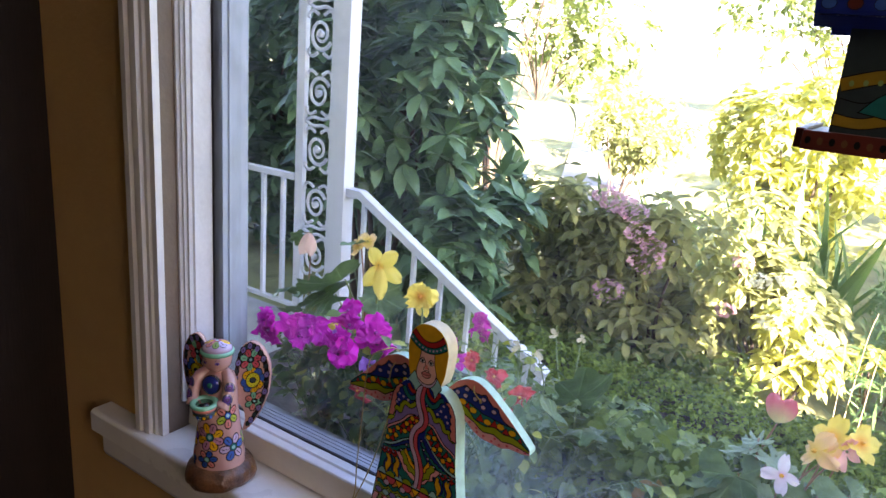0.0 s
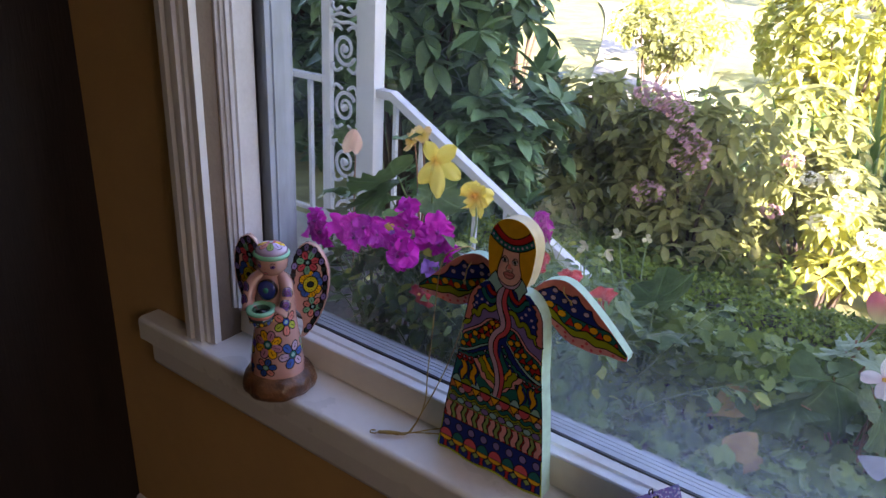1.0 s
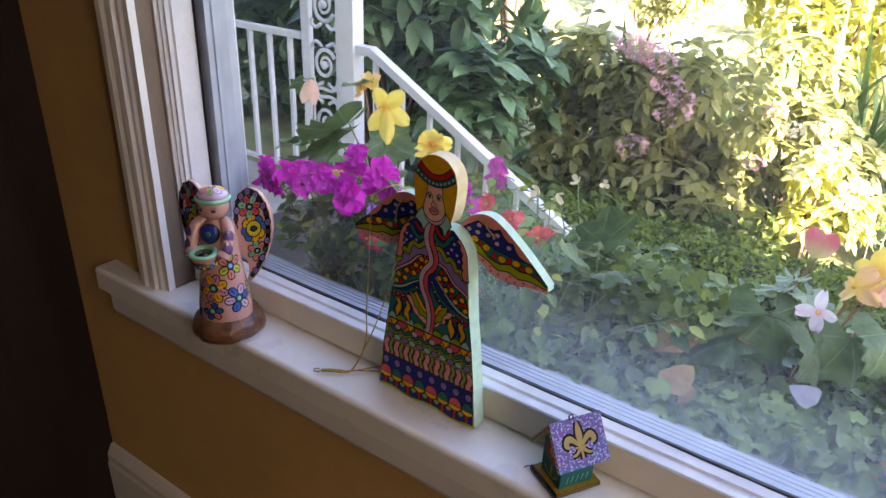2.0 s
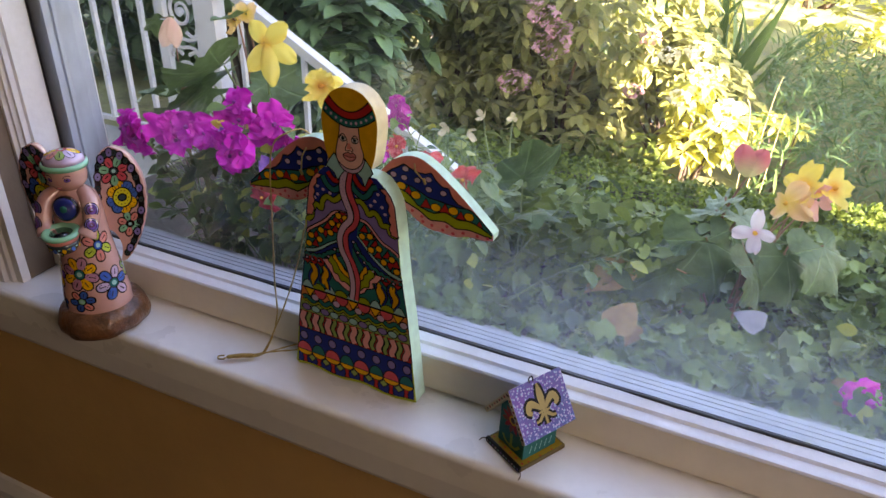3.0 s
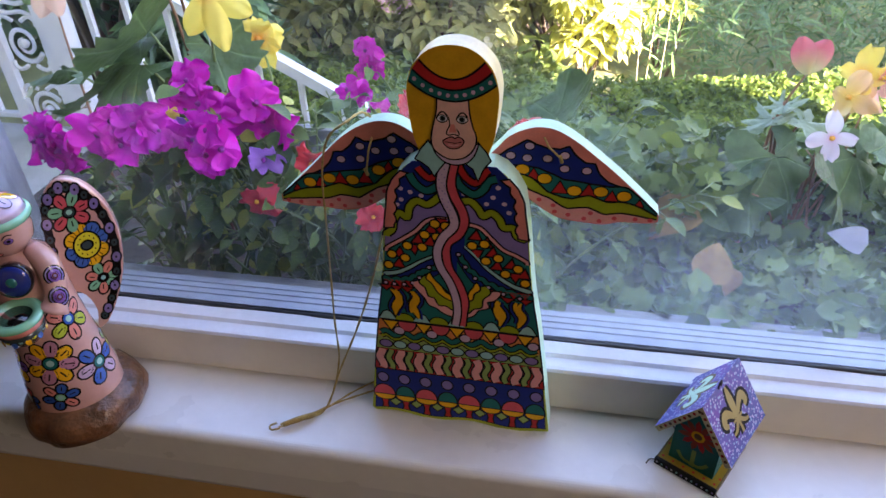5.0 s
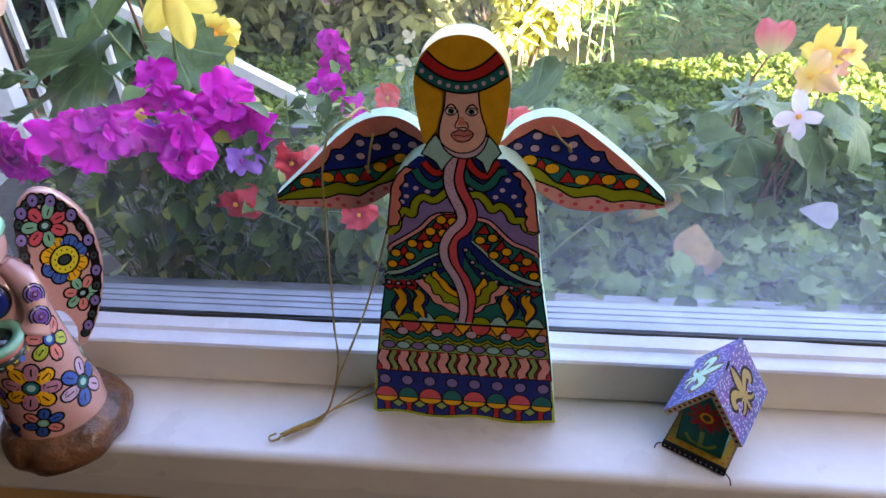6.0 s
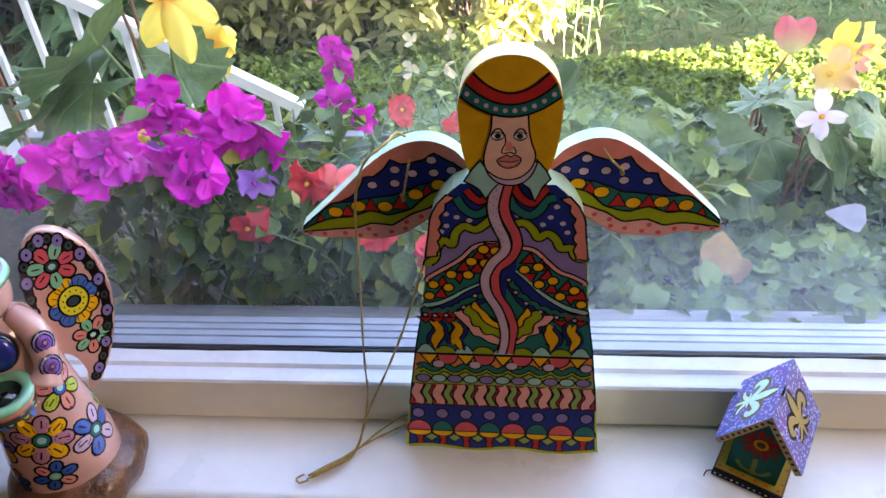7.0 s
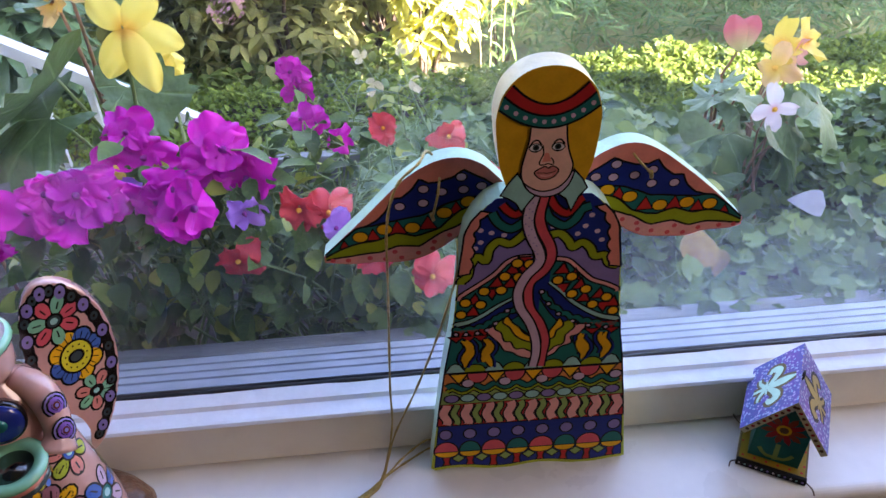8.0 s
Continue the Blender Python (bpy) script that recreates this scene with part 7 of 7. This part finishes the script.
YEL = [loose_flower(P_YEL, 0.046, 0.025, ((4.15, 0.95), (4.95, 1.2), (5.85, 1.0), (0.75, 0.85), (2.3, 0.75))), petal_flower(5, 0.033, 0.027, 0.25, P_YEL, P_ORG, 0.18, 7, 2, 0.3, True, 0.6)]
HANG = [loose_flower(P_HANG, 0.050, 0.026, ((1.30, 1.0), (1.85, 0.9)))]
WHT = [petal_flower(4, 0.023, 0.016, 0.15, P_WHITE, P_YEL, 0.10, 12, 1, 0.3, True, 0.5)]
BUD = [petal_flower(3, 0.011, 0.009, 0.8, P_CREAM, None, 0.05, 13)]
BIG_LEAVES = [mesh_of("leaf", round_leaf(0.044, 5, 0.12, 0.25, 40, 0.22, 0.08, 0.045), LEAF_BEG), mesh_of("leaf", round_leaf(0.037, 5, 0.15, -0.1, 40, -0.25, 0.12, 0.05), LEAF_BEG)]
SPIKY = [mesh_of("leaf", round_leaf(0.026, 7, 0.34, 0.25, 42, 0.1, 0.12, 0.06), LEAF_PALE), mesh_of("leaf", round_leaf(0.030, 7, 0.30, 0.1, 42, -0.1, 0.10, 0.06), LEAF_PALE)]
SOILZ = 0.558
IL = "bushy impatiens with %s flowers in the window box"
plant("impatiens", (-0.27, 0.15, SOILZ), [(-0.262, 0.085, 0.818), (-0.240, 0.085, 0.815), (-0.222, 0.09, 0.808), (-0.255, 0.08, 0.796), (-0.278, 0.085, 0.804), (-0.324, 0.075, 0.806), (-0.316, 0.078, 0.790), (-0.338, 0.08, 0.796)], MAG, IMP_LEAVES, 165, STEM, R, IL % "magenta", "impatiens", (0.06, 0.04, 0.09), (), 0.0018)
plant("impatiens", (-0.19, 0.16, SOILZ), [(-0.216, 0.145, 0.832), (-0.224, 0.15, 0.818), (-0.206, 0.14, 0.812), (-0.172, 0.083, 0.815), (-0.160, 0.080, 0.800), (-0.176, 0.080, 0.792), (-0.186, 0.085, 0.806)], MAG, IMP_LEAVES, 150, STEM, R, IL % "magenta", "impatiens", (0.05, 0.04, 0.09), (), 0.0018)
plant("impatiens", (-0.14, 0.19, SOILZ), [(-0.141, 0.122, 0.824), (-0.136, 0.122, 0.808), (-0.152, 0.125, 0.812), (-0.126, 0.12, 0.799)], MAG, IMP_LEAVES, 120, STEM, R, IL % "magenta", "impatiens", (0.05, 0.05, 0.09), (), 0.0018)
plant("impatiens", (-0.09, 0.30, SOILZ), [(-0.120, 0.39, 0.772, -0.1, -0.9, 0.4, 0.8), (-0.113, 0.386, 0.754, 0.2, -0.9, -0.2, 0.85), (-0.095, 0.235, 0.790, -0.3, -0.8, 0.5, 0.66), (-0.082, 0.235, 0.785, 0.2, -0.9, 0.3, 0.6), (-0.064, 0.232, 0.768, 0.4, -0.9, -0.1, 0.66)], MAG[2:], IMP_LEAVES, 120, STEM, R, IL % "magenta", "impatiens", (0.06, 0.06, 0.09), (), 0.0018)
plant("impatiens", (-0.11, 0.15, SOILZ), [(-0.128, 0.09, 0.788), (-0.060, 0.085, 0.770), (-0.215, 0.11, 0.80)], VIO, IMP_LEAVES, 110, STEM, R, IL % "pale violet", "impatiens", (0.07, 0.03, 0.07), (), 0.0018)
plant("impatiens", (-0.05, 0.17, SOILZ), [(-0.139, 0.085, 0.746), (-0.088, 0.10, 0.780), (-0.066, 0.10, 0.775), (-0.020, 0.20, 0.793), (0.012, 0.085, 0.715), (-0.033, 0.09, 0.735)], RED, IMP_LEAVES, 110, STEM, R, IL % "coral red", "impatiens", (0.07, 0.04, 0.09), (), 0.0018)
plant("impatiens", (0.08, 0.19, SOILZ), [(0.035, 0.17, 0.797), (0.097, 0.13, 0.802), (0.070, 0.13, 0.780)], RED, IMP_LEAVES, 80, STEM, R, IL % "coral red", "impatiens", (0.06, 0.05, 0.07), (), 0.0018)
plant("impatiens", (0.01, 0.32, SOILZ), [(0.01, 0.36, 0.765), (-0.03, 0.37, 0.76)], BUD, IMP_LEAVES, 100, STEM, R, "impatiens with pale buds and dense small leaves", "impatiens", (0.08, 0.05, 0.06), (), 0.0018)
plant("begonia", (-0.25, 0.27, SOILZ), [(-0.222, 0.225, 0.886, 0.2, -0.9, 0.25, 1.0, 0.0), (-0.272, 0.42, 0.770, 0.4, -0.85, 0.1, 1.12)], YEL, BIG_LEAVES, 0, STEM, R, "tuberous begonia with large yellow flowers and broad leaves", "begonia", (0.07, 0.04, 0.09), ((-0.275, 0.215, 0.856, -0.75, -0.45, -0.42, 1.35), (-0.282, 0.20, 0.832, -0.75, -0.5, -0.5, 1.3), (-0.335, 0.22, 0.800, -0.9, -0.2, -0.4, 1.15), (-0.40, 0.24, 0.800, -0.9, -0.1, -0.2, 1.2), (-0.25, 0.26, 0.83, 0.4, -0.5, -0.7, 0.9)), 0.0032, (0.3, -0.9, 0.0))
plant("begonia", (-0.29, 0.27, SOILZ), [(-0.276, 0.235, 0.906, -0.3, -0.8, 0.2, 0.72), (-0.262, 0.24, 0.915, 0.4, -0.8, 0.4, 0.72)], PEACH, BEG_LEAVES, 3, STEMR, R, "tuberous begonia with peach-pink flowers", "begonia", (0.06, 0.04, 0.09), (), 0.0034)
plant("begonia", (-0.46, 0.31, SOILZ), [(-0.470, 0.322, 0.872, 0.25, -0.95, 0.1, 1.0, 3.0)], HANG, BEG_LEAVES, 4, STEMR, R, "tuberous begonia with pale peach flowers", "begonia", (0.06, 0.03, 0.08), (), 0.0024)
plant("begonia", (-0.23, 0.15, SOILZ), [(-0.231, 0.12, 0.792)], [YEL[1]], BEG_LEAVES, 2, STEM, R, "small begonia with a pale yellow flower", "begonia", (0.03, 0.02, 0.05), (), 0.002)
plant("begonia", (0.39, 0.33, SOILZ), [(0.430, 0.375, 0.746, -0.5, -0.8, 0.3, 1.05), (0.446, 0.40, 0.762, 0.1, -0.7, 0.7, 1.15), (0.466, 0.40, 0.748, 0.6, -0.7, 0.2, 1.1), (0.446, 0.385, 0.734, 0.1, -1, -0.2, 0.9), (0.480, 0.41, 0.762, 0.5, -0.6, 0.5, 1.15)], MIXED, BIG_LEAVES[1:], 0, STEMR, R, "tuberous begonia with yellow and peach flowers", "begonia", (0.05, 0.03, 0.05), ((0.340, 0.31, 0.706, -0.85, -0.4, -0.35, 1.15), (0.345, 0.315, 0.716, 0.45, -0.45, -0.65, 1.35), (0.335, 0.27, 0.684, -0.8, -0.45, -0.3, 1.25), (0.405, 0.30, 0.700, 0.5, -0.35, -0.8, 1.1), (0.44, 0.35, 0.70, 0.4, -0.35, -0.7, 1.3), (0.475, 0.36, 0.715, 0.6, -0.3, -0.5, 1.2)), 0.002)
plant("begonia", (0.36, 0.33, SOILZ), [(0.378, 0.366, 0.774, -0.15, -0.95, 0.2, 0.88, 0.0)], PINK, SPIKY, 0, STEMR, R, "begonia with a half-open pink flower and pale jagged leaves", "begonia", (0.05, 0.02, 0.04), ((0.362, 0.362, 0.728, -0.8, -0.45, -0.2, 1.0), (0.374, 0.36, 0.728, 0.75, -0.5, -0.35, 0.95), (0.366, 0.365, 0.742, -0.5, -0.7, 0.35, 0.7)), 0.003, (0.0, -0.6, 1.0))
plant("begonia", (0.40, 0.28, SOILZ), [(0.402, 0.309, 0.729, -0.1, -0.9, 0.1)], WHT, BEG_LEAVES, 2, STEMR, R, "begonia with a white flower", "begonia", (0.05, 0.02, 0.04), (), 0.002)
plant("impatiens", (0.54, 0.22, SOILZ), [(0.535, 0.17, 0.640, 0.1, -0.7, 0.7, 0.9)], MAG[2:], IMP_LEAVES, 14, STEM, R, IL % "magenta", "impatiens", (0.02, 0.02, 0.03), (), 0.0018)
plant("begonia", (0.06, 0.42, SOILZ), [(0.004, 0.575, 0.718), (-0.050, 0.572, 0.712)], BUD, BEG_LEAVES, 1, STEM, R, "begonia with pale drooping buds on a long stalk", "begonia", (0.04, 0.03, 0.06), (), 0.0022)
plant("begonia", (0.13, 0.24, SOILZ), [], BUD, BEG_LEAVES, 1, STEM, R, "young begonia with upright broad leaves", "begonia", (0.04, 0.03, 0.06), ((0.116, 0.286, 0.735, 0.15, -0.15, 0.9, 1.25), (0.128, 0.28, 0.705, 0.7, -0.3, 0.4, 1.1), (0.100, 0.27, 0.700, -0.4, -0.3, 0.7, 1.0)), 0.0022)
for p, r, tilt in (((0.252, 0.25, 0.662), 0.032, 0.3), ((0.284, 0.178, 0.652), 0.024, 0.7), ((0.30, 0.165, 0.642), 0.013, 0.4), ((0.52, 0.18, 0.63), 0.021, 0.5)):
    ob = new("dry_leaf", mesh_of("leaf", leaf_shape(2.1 * r, 1.7 * r, 8, 0.18, 0.35, wave=0.06, tip=0.6), LEAF_DRY))
    ob.matrix_world = Matrix.Translation(p) @ Matrix.Rotation(tilt, 4, "X") @ Matrix.Rotation(R.uniform(0, 6), 4, "Z") @ Matrix.Translation((-r, 0, 0))
    tagged(ob, "withered tan leaf lying on the ivy", "leaf", group="withered leaves")
ob = new("fallen_petal", mesh_of("petal", leaf_shape(0.037, 0.031, 8, 0.12, 0.2, tip=0.5), P_FADE))
ob.matrix_world = Matrix.Translation((0.417, 0.225, 0.662)) @ Matrix.Rotation(0.6, 4, "X") @ Matrix.Rotation(2.8, 4, "Z") @ Matrix.Translation((-0.018, 0, 0))
tagged(ob, "fallen greyish white petal lying on the ivy", "petal")
